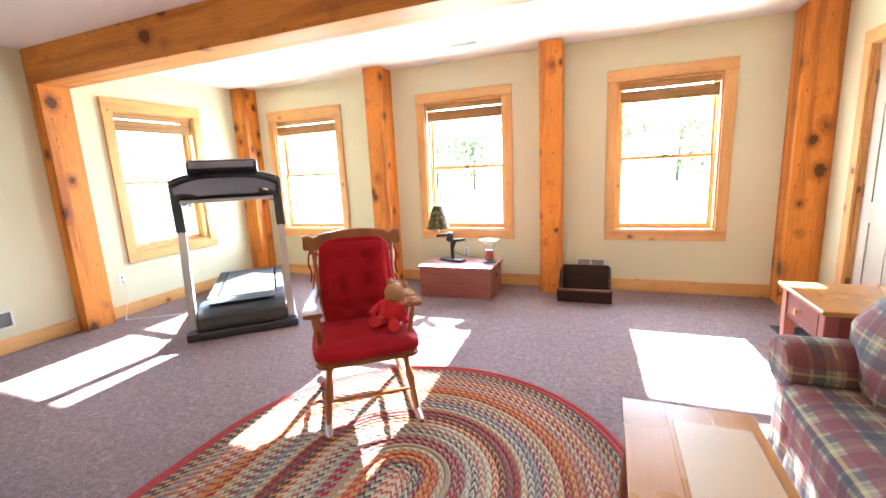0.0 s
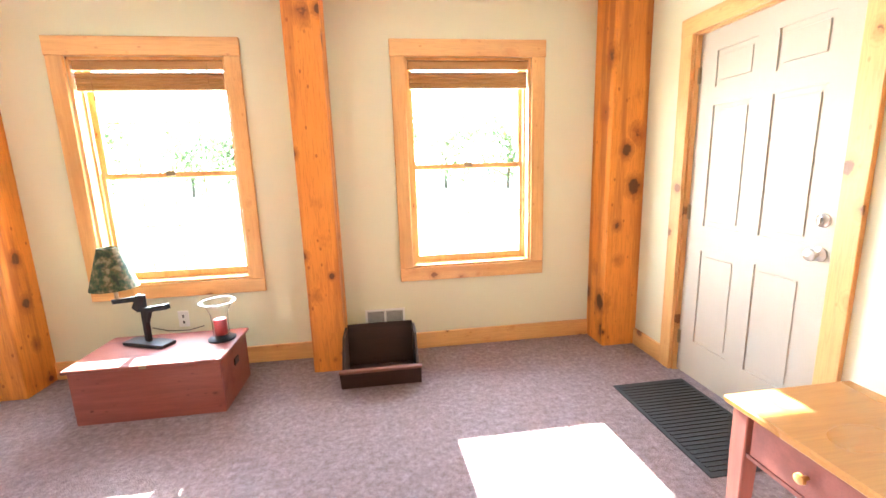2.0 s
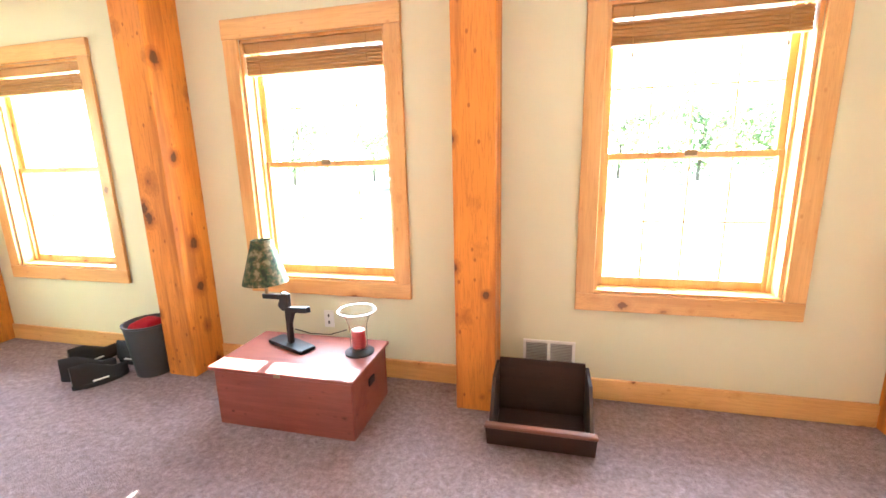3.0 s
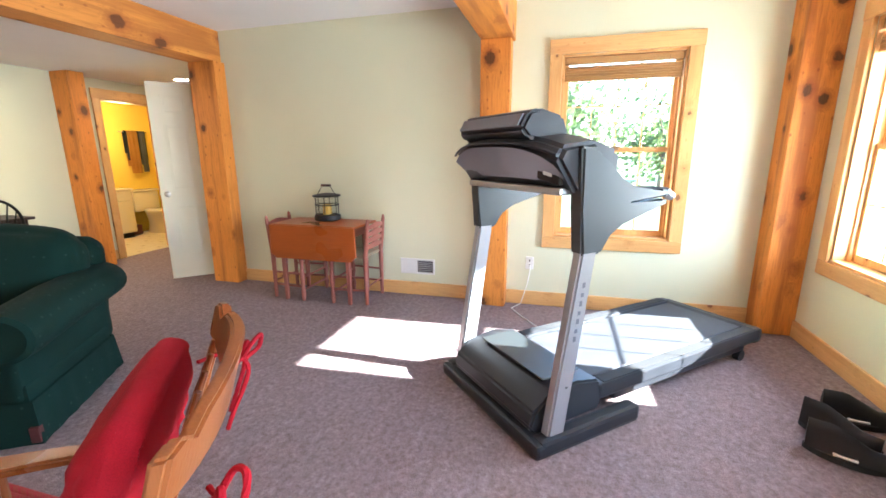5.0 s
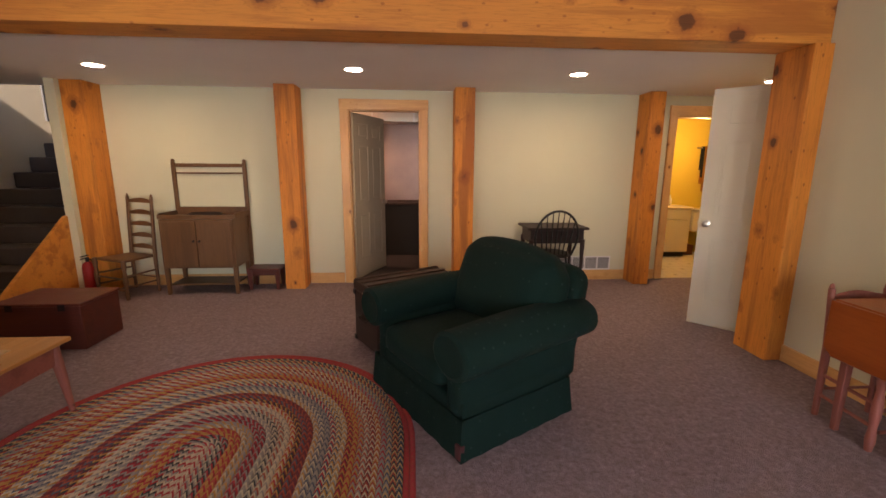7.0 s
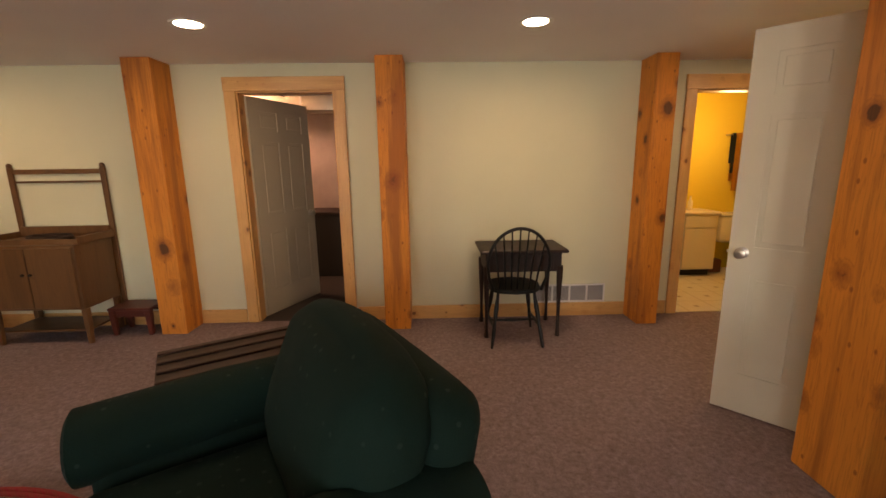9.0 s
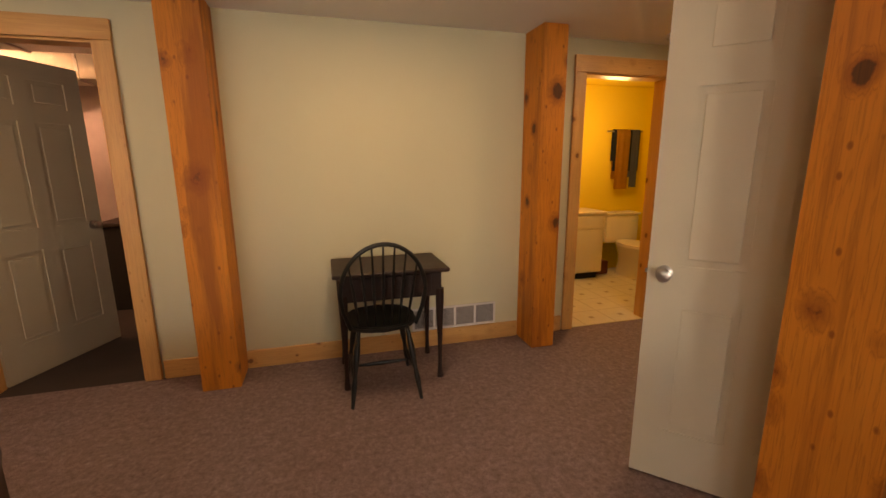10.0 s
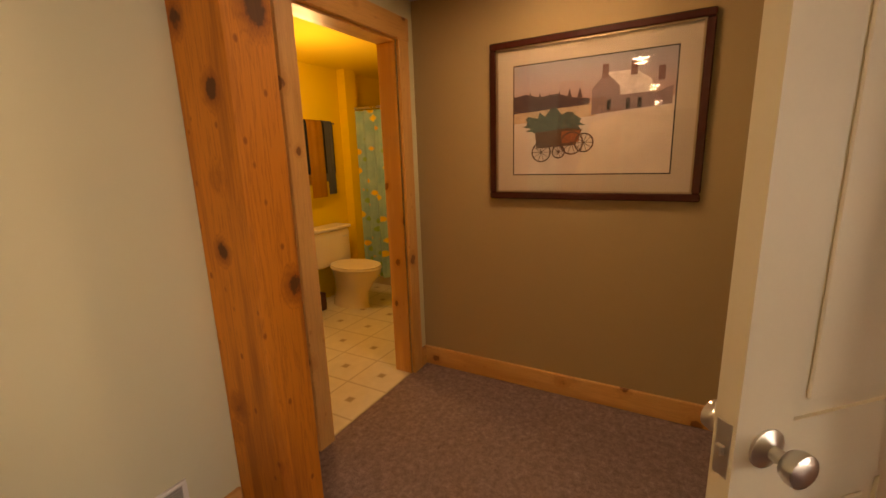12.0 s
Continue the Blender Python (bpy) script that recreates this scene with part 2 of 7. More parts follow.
def vinyl_tiles(name):
    m = Nodes(name, 0.35)
    v = m.coords("Object", (3.3, 3.3, 3.3))
    ck = m.add("ShaderNodeTexVoronoi", Scale=1.0, Vector=v, Randomness=0.0)
    ck.distance = "CHEBYCHEV"
    d = ck.outputs["Distance"]
    c = m.ramp(d, [(0.05, (0.24, 0.16, 0.07)), (0.10, (0.60, 0.55, 0.44)), (0.47, (0.62, 0.57, 0.46)), (0.49, (0.40, 0.34, 0.24))])
    n = m.noise(m.coords(), 14, 4)
    m.colour(m.mix(0.2, c, m.ramp(n, [(0.3, (0.4, 0.34, 0.25)), (0.7, (0.7, 0.66, 0.55))])))
    return m.mat


def glass(name, tint=(1, 1, 1), rough=0.0):
    m = Nodes(name, rough)
    m.put(m.bsdf, "Transmission Weight", 1.0)
    m.put(m.bsdf, "IOR", 1.45)
    return m.colour(tint).mat


def glow(name, c, strength):
    m = Nodes(name, 0.4)
    m.put(m.bsdf, "Emission Color", (*c, 1))
    m.put(m.bsdf, "Emission Strength", strength)
    return m.colour((0.8, 0.78, 0.74)).mat


POST_Z = wood("post_pine", (0.70, 0.26, 0.037), (0.185, 0.026, 0.004), (0.022, 0.004, 0.002), "z", 0.62, 1.3, 1.15, 0.0, 0.85)
BEAM_X = wood("beam_pine", (0.67, 0.275, 0.046), (0.30, 0.068, 0.011), (0.07, 0.015, 0.005), "x", 0.62, 1.2, 1.05, 0.0, 0.72)
TRIM_Z = wood("trim_pine_upright", (0.70, 0.41, 0.155), (0.50, 0.23, 0.065), (0.14, 0.04, 0.012), "z", 0.38, 1.05, 1.25, 2.0)
TRIM_X = wood("trim_pine_level", (0.70, 0.41, 0.155), (0.50, 0.23, 0.065), (0.14, 0.04, 0.012), "x", 0.38, 1.05, 1.25, 4.0)
TRIM_Y = wood("trim_pine_level_y", (0.70, 0.41, 0.155), (0.50, 0.23, 0.065), (0.14, 0.04, 0.012), "y", 0.38, 1.05, 1.25, 6.0)
WALL = wall_paint("sage_wall_paint", (0.665, 0.66, 0.475))
HALL_WALL = wall_paint("tan_wall_paint", (0.40, 0.30, 0.155))
YELLOW = wall_paint("yellow_wall_paint", (0.72, 0.52, 0.07))
CEIL = wall_paint("ceiling_paint", (0.83, 0.82, 0.81))
CARPET = carpet_pile("mottled_carpet")
ENTRANCE_DOOR = plain("tan_door_paint", (0.47, 0.41, 0.32), 0.5, vary=0.04, grain=120)
# Cream door colour darkened to stand in for shade on the utility door.
SHADED_DOOR = plain("shaded_cream_door_paint", (0.43, 0.40, 0.31), 0.5, vary=0.04, grain=120)
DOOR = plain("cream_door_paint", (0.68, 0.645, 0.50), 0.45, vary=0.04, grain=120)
WHITE = plain("white_enamel", (0.74, 0.73, 0.70), 0.4, vary=0.05)
SHADOW = plain("shade_black", (0.02, 0.018, 0.016), 0.9)
NICKEL = plain("satin_nickel", (0.62, 0.60, 0.56), 0.28, 1.0, vary=0.05, bump=0.02)
BRASS_DARK = plain("dull_hinge_metal", (0.34, 0.27, 0.17), 0.4, 1.0, vary=0.15)
def pane_glass():
    """Thin window glass: light passes straight through, with a mirror gloss on top."""
    mat = bpy.data.materials.new("window_glass")
    mat.use_nodes = True
    tree = mat.node_tree
    clear = tree.nodes.new("ShaderNodeBsdfTransparent")
    gloss = tree.nodes.new("ShaderNodeBsdfGlossy")
    gloss.inputs["Roughness"].default_value = 0.0
    facing_node = tree.nodes.new("ShaderNodeLayerWeight")
    facing_node.inputs["Blend"].default_value = 0.5
    power = tree.nodes.new("ShaderNodeMath")
    power.operation = "POWER"
    power.inputs[1].default_value = 5.0
    tree.links.new(facing_node.outputs["Facing"], power.inputs[0])
    fres = tree.nodes.new("ShaderNodeMath")
    fres.operation = "MULTIPLY_ADD"
    fres.inputs[1].default_value, fres.inputs[2].default_value = 0.9, 0.04
    tree.links.new(power.outputs[0], fres.inputs[0])
    mixer = tree.nodes.new("ShaderNodeMixShader")
    tree.links.new(fres.outputs[0], mixer.inputs[0])
    tree.links.new(clear.outputs[0], mixer.inputs[1])
    tree.links.new(gloss.outputs[0], mixer.inputs[2])
    tree.links.new(mixer.outputs[0], tree.nodes["Material Output"].inputs[0])
    return mat


GLASS = pane_glass()
BAMBOO = wood("bamboo_shade", (0.42, 0.225, 0.075), (0.17, 0.075, 0.025), (0.1, 0.04, 0.02), "x", 0.6, 0.0, 2.0)
BAMBOO_Y = wood("bamboo_shade_y", (0.30, 0.155, 0.055), (0.17, 0.075, 0.025), (0.1, 0.04, 0.02), "y", 0.6, 0.0, 2.0)
GREEN = fabric("green_upholstery", (0.0035, 0.0175, 0.0135), 300, fleck=(0.03, 0.055, 0.045))
PLAID = plaid("plaid_upholstery")
RED = fabric("red_cushion", (0.30, 0.005, 0.014), 500, vary=0.35)
BRAID = braid("braided_wool")
REDWASH = wood("red_washed_pine", (0.26, 0.080, 0.062), (0.15, 0.040, 0.032), (0.08, 0.02, 0.015), "x", 0.5, 0.4, 1.4, 3.0)
REDWASH_Z = wood("red_washed_pine_upright", (0.30, 0.10, 0.075), (0.19, 0.055, 0.042), (0.08, 0.02, 0.015), "z", 0.5, 0.4, 1.4, 3.0)
HONEY = wood("honey_pine_top", (0.50, 0.25, 0.075), (0.37, 0.16, 0.042), (0.14, 0.05, 0.012), "x", 0.3, 0.0, 1.2, 8.0)
HONEY_Y = wood("honey_pine_top_y", (0.50, 0.25, 0.075), (0.37, 0.16, 0.042), (0.14, 0.05, 0.012), "y", 0.3, 0.0, 1.2, 8.0)
MAPLE = wood("rocker_maple", (0.27, 0.088, 0.024), (0.16, 0.044, 0.012), (0.08, 0.02, 0.01), "z", 0.3, 0.0, 1.6)
CHERRY = wood("cherry_leaf_table", (0.36, 0.088, 0.016), (0.24, 0.048, 0.010), (0.1, 0.02, 0.01), "y", 0.32, 0.0, 1.3)
OAK = wood("washstand_oak", (0.155, 0.075, 0.028), (0.085, 0.038, 0.014), (0.05, 0.02, 0.01), "z", 0.45, 0.25, 1.4)
DARKWOOD = wood("dark_mahogany", (0.022, 0.008, 0.005), (0.011, 0.004, 0.003), (0.006, 0.003, 0.002), "x", 0.5, 0.0, 1.4)
CRATEWOOD = wood("aged_crate_wood", (0.034, 0.015, 0.009), (0.016, 0.007, 0.004), (0.008, 0.004, 0.003), "x", 0.7, 0.4, 1.6)
BLACKPAINT = plain("black_chair_paint", (0.005, 0.007, 0.0065), 0.4, vary=0.3)
BLACKIRON = plain("black_iron", (0.018, 0.018, 0.020), 0.45, 0.4)
TM_BLACK = plain("treadmill_black_plastic", (0.020, 0.022, 0.027), 0.38, vary=0.2, bump=0.05)
TM_GREY = plain("treadmill_grey_panel", (0.15, 0.165, 0.20), 0.4, vary=0.08, bump=0.05)
TM_SILVER = plain("treadmill_silver_paint", (0.42, 0.43, 0.45), 0.32, 0.55, vary=0.05, bump=0.03)
TM_BELT = plain("running_belt", (0.045, 0.048, 0.056), 0.65, vary=0.15, grain=300, bump=0.4)
RUBBER = plain("black_ribbed_rubber", (0.022, 0.023, 0.025), 0.8, vary=0.25, grain=200, bump=0.6)
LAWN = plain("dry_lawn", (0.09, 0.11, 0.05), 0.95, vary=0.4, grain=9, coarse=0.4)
def leaf_material():
    mat = plain("tree_leaves", (0.07, 0.11, 0.05), 0.8, vary=0.25, grain=20, coarse=0.9)
    tree = mat.node_tree
    through = tree.nodes.new("ShaderNodeBsdfTranslucent")
    through.inputs[0].default_value = (0.16, 0.22, 0.08, 1)
    mixer = tree.nodes.new("ShaderNodeMixShader")
    mixer.inputs[0].default_value = 0.5
    tree.links.new(tree.nodes["Principled BSDF"].outputs[0], mixer.inputs[1])
    tree.links.new(through.outputs[0], mixer.inputs[2])
    tree.links.new(mixer.outputs[0], tree.nodes["Material Output"].inputs[0])
    return mat


LEAF = leaf_material()
BARK = plain("tree_bark", (0.10, 0.075, 0.055), 0.9, vary=0.3, grain=30, bump=0.6)


# ---- mesh helpers ----
def bm_new():
    return bmesh.new()


def box(bm, x0, x1, y0, y1, z0, z1, bevel=0.0, m=None):
    r = bmesh.ops.create_cube(bm, size=1.0)
    vs = r["verts"]
    sx, sy, sz = abs(x1 - x0), abs(y1 - y0), abs(z1 - z0)
    bmesh.ops.scale(bm, vec=(sx, sy, sz), verts=vs)
    bmesh.ops.translate(bm, vec=((x0 + x1) / 2, (y0 + y1) / 2, (z0 + z1) / 2), verts=vs)
    if bevel > 0:
        es = list({e for v in vs for e in v.link_edges})
        bmesh.ops.bevel(bm, geom=es, offset=min(bevel, 0.45 * min(sx, sy, sz)), segments=2 if bevel > 0.006 else 1, affect="EDGES", profile=0.6)
    if m is not None:
        bm.verts.ensure_lookup_table()
        bmesh.ops.transform(bm, matrix=m, verts=[v for v in bm.verts if v.index == -1 or v in vs] if bevel <= 0 else bm.verts[:])
    return bm


def rod(bm, p0, p1, r0, r1=None, seg=12):
    r1 = r0 if r1 is None else r1
    p0, p1 = Vector(p0), Vector(p1)
    d = p1 - p0
    q = d.to_track_quat("Z", "Y").to_matrix().to_4x4()
    bmesh.ops.create_cone(bm, cap_ends=True, segments=seg, radius1=r0, radius2=r1, depth=d.length, matrix=Matrix.Translation((p0 + p1) / 2) @ q)
    return bm


def lathe(bm, profile, seg=16, m=None):
    """Turns (radius, height) pairs round z; m places it."""
    m = m or Matrix.Identity(4)
    rings = []
    for r, z in profile:
        rings.append([bm.verts.new(m @ Vector((max(r, 0.0004) * math.cos(2 * math.pi * i / seg), max(r, 0.0004) * math.sin(2 * math.pi * i / seg), z))) for i in range(seg)])
    for a, b in zip(rings, rings[1:]):
        for i in range(seg):
            bm.faces.new((a[i], a[(i + 1) % seg], b[(i + 1) % seg], b[i]))
    bm.faces.new(rings[0][::-1])
    bm.faces.new(rings[-1])
    return bm


def turned(bm, p0, p1, radii, seg=12):
    """A turned spindle between two points, with its radii at even steps."""
    p0, p1 = Vector(p0), Vector(p1)
    d = p1 - p0
    q = Matrix.Translation(p0) @ d.to_track_quat("Z", "Y").to_matrix().to_4x4()
    n = len(radii) - 1
    return lathe(bm, [(r, d.length * i / n) for i, r in enumerate(radii)], seg, q)


def tube(bm, pts, r, seg=8):
    pts = [Vector(p) for p in pts]
    rings = []
    for i, p in enumerate(pts):
        d = (pts[min(i + 1, len(pts) - 1)] - pts[max(i - 1, 0)]).normalized()
        q = d.to_track_quat("Z", "Y")
        rr = r[i] if isinstance(r, (list, tuple)) else r
        rings.append([bm.verts.new(p + q @ Vector((rr * math.cos(2 * math.pi * k / seg), rr * math.sin(2 * math.pi * k / seg), 0))) for k in range(seg)])
    for a, b in zip(rings, rings[1:]):
        off = min(range(seg), key=lambda s: sum((a[k].co - b[(k + s) % seg].co).length for k in range(seg)))
        for k in range(seg):
            bm.faces.new((a[k], a[(k + 1) % seg], b[(k + 1 + off) % seg], b[(k + off) % seg]))
    bm.faces.new(rings[0][::-1])
    bm.faces.new(rings[-1])
    return bm


def plate(bm, outline, z0, z1, m=None):
    """A flat shape, given as (x, y) pairs, with thickness in z; m places it."""
    m = m or Matrix.Identity(4)
    lo = [bm.verts.new(m @ Vector((x, y, z0))) for x, y in outline]
    hi = [bm.verts.new(m @ Vector((x, y, z1))) for x, y in outline]
    bm.faces.new(lo[::-1])
    bm.faces.new(hi)
    n = len(outline)
    for i in range(n):
        bm.faces.new((lo[i], lo[(i + 1) % n], hi[(i + 1) % n], hi[i]))
    return bm


def soft_box(bm, x0, x1, y0, y1, z0, z1, r=0.05, puff=0.0, m=None, n=10):
    """A padded block: rounded all over, with its faces swollen by puff."""
    cx, cy, cz = (x0 + x1) / 2, (y0 + y1) / 2, (z0 + z1) / 2
    hx, hy, hz = (x1 - x0) / 2, (y1 - y0) / 2, (z1 - z0) / 2
    r = min(r, hx, hy, hz)
    t = bmesh.new()
    bmesh.ops.create_cube(t, size=2.0)
    bmesh.ops.subdivide_edges(t, edges=t.edges[:], cuts=n, use_grid_fill=True)
    idx = {}
    for v in t.verts:
        q = Vector((v.co.x, v.co.y, v.co.z))
        g = [math.copysign(abs(c) ** 0.75, c) for c in q]
        p = Vector((g[0] * hx, g[1] * hy, g[2] * hz))
        core = Vector((max(-hx + r, min(hx - r, p.x)), max(-hy + r, min(hy - r, p.y)), max(-hz + r, min(hz - r, p.z))))
        d = p - core
        out = core + (d.normalized() * r if d.length > 1e-6 else d)
        w = (1 - q.x ** 2) if abs(q.x) < 1 else 0
        w2 = (1 - q.y ** 2) if abs(q.y) < 1 else 0
        w3 = (1 - q.z ** 2) if abs(q.z) < 1 else 0
        for a, ww in ((0, w2 * w3), (1, w * w3), (2, w * w2)):
            if abs(q[a]) > 0.999:
                out[a] += math.copysign(puff * ww, q[a])
        out += Vector((cx, cy, cz))
        idx[v] = bm.verts.new(m @ out if m else out)
    for f in t.faces:
        bm.faces.new([idx[v] for v in f.verts])
    t.free()
    return bm


def boxmap(me, scale=1.0):
    """Lays a UV map in metres on a mesh, by the way each face looks."""
    uv = me.uv_layers.new(name="UVMap")
    for p in me.polygons:
        n = [abs(c) for c in p.normal]
        ax = n.index(max(n))
        a, b = [(1, 2), (0, 2), (0, 1)][ax]
        for li in p.loop_indices:
            co = me.vertices[me.loops[li].vertex_index].co
            uv.data[li].uv = (co[a] * scale, co[b] * scale)


def part(name, bm, material, parent=None, label="", smooth=False, uv=False, kind="", category="", group=""):
    me = bpy.data.meshes.new(name)
    bmesh.ops.recalc_face_normals(bm, faces=bm.faces[:])
    bm.to_mesh(me)
    bm.free()
    if smooth:
        me.shade_smooth()
        me.set_sharp_from_angle(angle=radians(38))
    if uv:
        boxmap(me)
    me.materials.append(material)
    ob = new(name, me)
    if parent is not None:
        ob.parent = parent
    return tagged(ob, label, category, group, kind)


def thing(name, label, category, m=None, group=""):
    ob = new(name)
    ob.empty_display_size = 0.1
    if m is not None:
        ob.matrix_world = m
    return tagged(ob, label, category, group)


def structure(name, bm, material, label="", parent=None, smooth=False):
    return part(name, bm, material, parent, label, smooth, kind="structure" if parent is None else "")


def boxes(*rows, bevel=0.0):
    bm = bm_new()
    for r in rows:
        box(bm, *r, bevel=bevel)
    return bm


# ---- the shell of the place ----
NORTH, SOUTH, WEST, EAST = 4.98, -2.27, -3.79, 2.53
HIGH, LOW = 2.49, 2.245
T = 0.16
HALL_W, HALL_N = -5.15, -0.15
HALF_Z = (0.63, 2.075)


def wall_run(name, axis, plane, thick, a0, a1, z1, holes, material, label):
    """A wall along x or y, with its inner face at plane and openings (from, to, bottom, top)."""
    bm = bm_new()

    def piece(p, q, lo, hi):
        if q - p > 0.001 and hi - lo > 0.001:
            if axis == "x":
                box(bm, p, q, min(plane, plane + thick), max(plane, plane + thick), lo, hi)
            else:
                box(bm, min(plane, plane + thick), max(plane, plane + thick), p, q, lo, hi)

    at = a0
    for h0, h1, lo, hi in sorted(holes):
        piece(at, h0, 0, z1)
        piece(h0, h1, 0, lo)
        piece(h0, h1, hi, z1)
        at = h1
    piece(at, a1, 0, z1)
    return structure(name, bm, material, label)


WINDOWS_N = [(-3.42, -2.27), (-1.24, -0.13), (0.815, 1.89)]
WINDOW_W = (3.145, 4.224)
CW = 0.095
wall_run("wall_north", "x", NORTH, 0.20, WEST - 0.2, EAST + 0.2, 2.6, [(a + CW, b - CW, *HALF_Z) for a, b in WINDOWS_N], WALL, "sage green painted plaster wall with three windows")
wall_run("wall_west", "y", WEST, -0.20, 0.0, NORTH, 2.6, [(WINDOW_W[0] + CW, WINDOW_W[1] - CW, *HALF_Z)], WALL, "sage green painted plaster wall with one window")
wall_run("wall_east", "y", EAST, 0.20, -0.26, NORTH, 2.6, [(3.40, 4.32, 0.0, 2.045)], WALL, "sage green painted plaster wall with the entrance door")
wall_run("wall_south", "x", SOUTH, -0.12, HALL_W - 0.12, 2.62, LOW + 0.02, [(-1.15, -0.335, 0.0, 2.04), (-4.97, -4.24, 0.0, 2.03)], WALL, "sage green painted plaster wall with two doorways")
wall_run("wall_hall_west", "y", HALL_W, -0.12, SOUTH, HALL_N + 0.15, LOW + 0.02, [], HALL_WALL, "tan painted wall at the end of the hall")
wall_run("wall_hall_north", "x", HALL_N, 0.15, HALL_W, WEST - 0.2, LOW + 0.02, [(-4.86, -4.10, 0.0, 2.05)], WALL, "sage wall with an open closet doorway")
structure("wall_end", boxes((WEST - 0.2, WEST, HALL_N, 0.0, 0, 2.6)), WALL)
structure("floor", boxes((-5.4, 2.75, -2.27, 5.0, -0.2, 0.0)), CARPET, "mottled mauve grey cut pile carpet")
structure("ceiling_north", boxes((WEST - 0.2, EAST + 0.2, -0.26, 5.2, HIGH, HIGH + 0.12)), CEIL, "white painted plaster ceiling")
structure("ceiling_south", boxes((-5.4, 3.9, -2.39, -0.26, LOW, LOW + 0.10)), CEIL, "white painted lowered ceiling with recessed lights")
structure("ceiling_drop_edge", boxes((WEST, 3.9, -0.30, -0.262, LOW + 0.10, 2.6)), CEIL)


def post(x0, x1, y0, y1, z1, label="square knotty pine post with an orange oil finish"):
    bm = bm_new()
    box(bm, x0, x1, y0, y1, 0.0, z1, bevel=0.008)
    return part("post", bm, POST_Z, None, label, category="post", group="timber posts")


for px in (-1.655, 0.30):
    post(px - 0.108, px + 0.108, 4.715, NORTH, HIGH)
post(WEST, WEST + 0.21, 4.745, NORTH, HIGH)
post(EAST - 0.26, EAST, 4.72, NORTH, HIGH)
post(WEST, WEST + 0.14, 2.61, 2.85, 2.2)
post(EAST - 0.22, EAST, 2.61, 2.85, 2.2)
post(WEST - 0.0, WEST + 0.14, -0.262, 0.045, 2.2)
post(EAST - 0.22, EAST, -0.262, 0.0, 2.2)
for x0, x1 in ((-3.920, -3.740), (-1.75, -1.53), (0.18, 0.40), (2.30, 2.52)):
    post(x0, x1, -2.005, SOUTH, LOW)
for name, y0, y1 in (("beam", 2.61, 2.87), ("beam", -0.262, 0.01)):
    part(name, boxes((WEST, EAST, y0, y1, 2.2, HIGH), bevel=0.008), BEAM_X, None, "heavy knotty pine ceiling beam with an orange oil finish", category="beam", group="ceiling beams")


# baseboards
def baseboard(axis, plane, side, a0, a1, mat=None):
    d = 0.020 * side
    bm = bm_new()
    if axis == "x":
        box(bm, a0, a1, min(plane, plane + d), max(plane, plane + d), 0, 0.125, bevel=0.004)
        m = TRIM_X
    else:
        box(bm, min(plane, plane + d), max(plane, plane + d), a0, a1, 0, 0.125, bevel=0.004)
        m = TRIM_Y
    return part("baseboard", bm, mat or m, None, "flat pine baseboard with a clear finish", kind="structure")


for a, b in ((WEST + 0.21, -1.763), (-1.547, 0.192), (0.408, EAST - 0.26)):
    baseboard("x", NORTH, -1, a, b)
for a, b in ((0.045, 2.61), (2.85, 4.745)):
    baseboard("y", WEST, 1, a, b)
for a, b in ((2.85, 3.315), (4.405, 4.72), (0.0, 2.61)):
    baseboard("y", EAST, -1, a, b)
for a, b in ((HALL_W + 0.02, -5.08), (-4.13, -3.925), (-3.735, -1.75), (-1.53, -1.255), (-0.23, 0.18), (0.40, 2.30)):
    if b > a:
        baseboard("x", SOUTH, 1, a, b)
baseboard("y", HALL_W, 1, SOUTH, HALL_N)


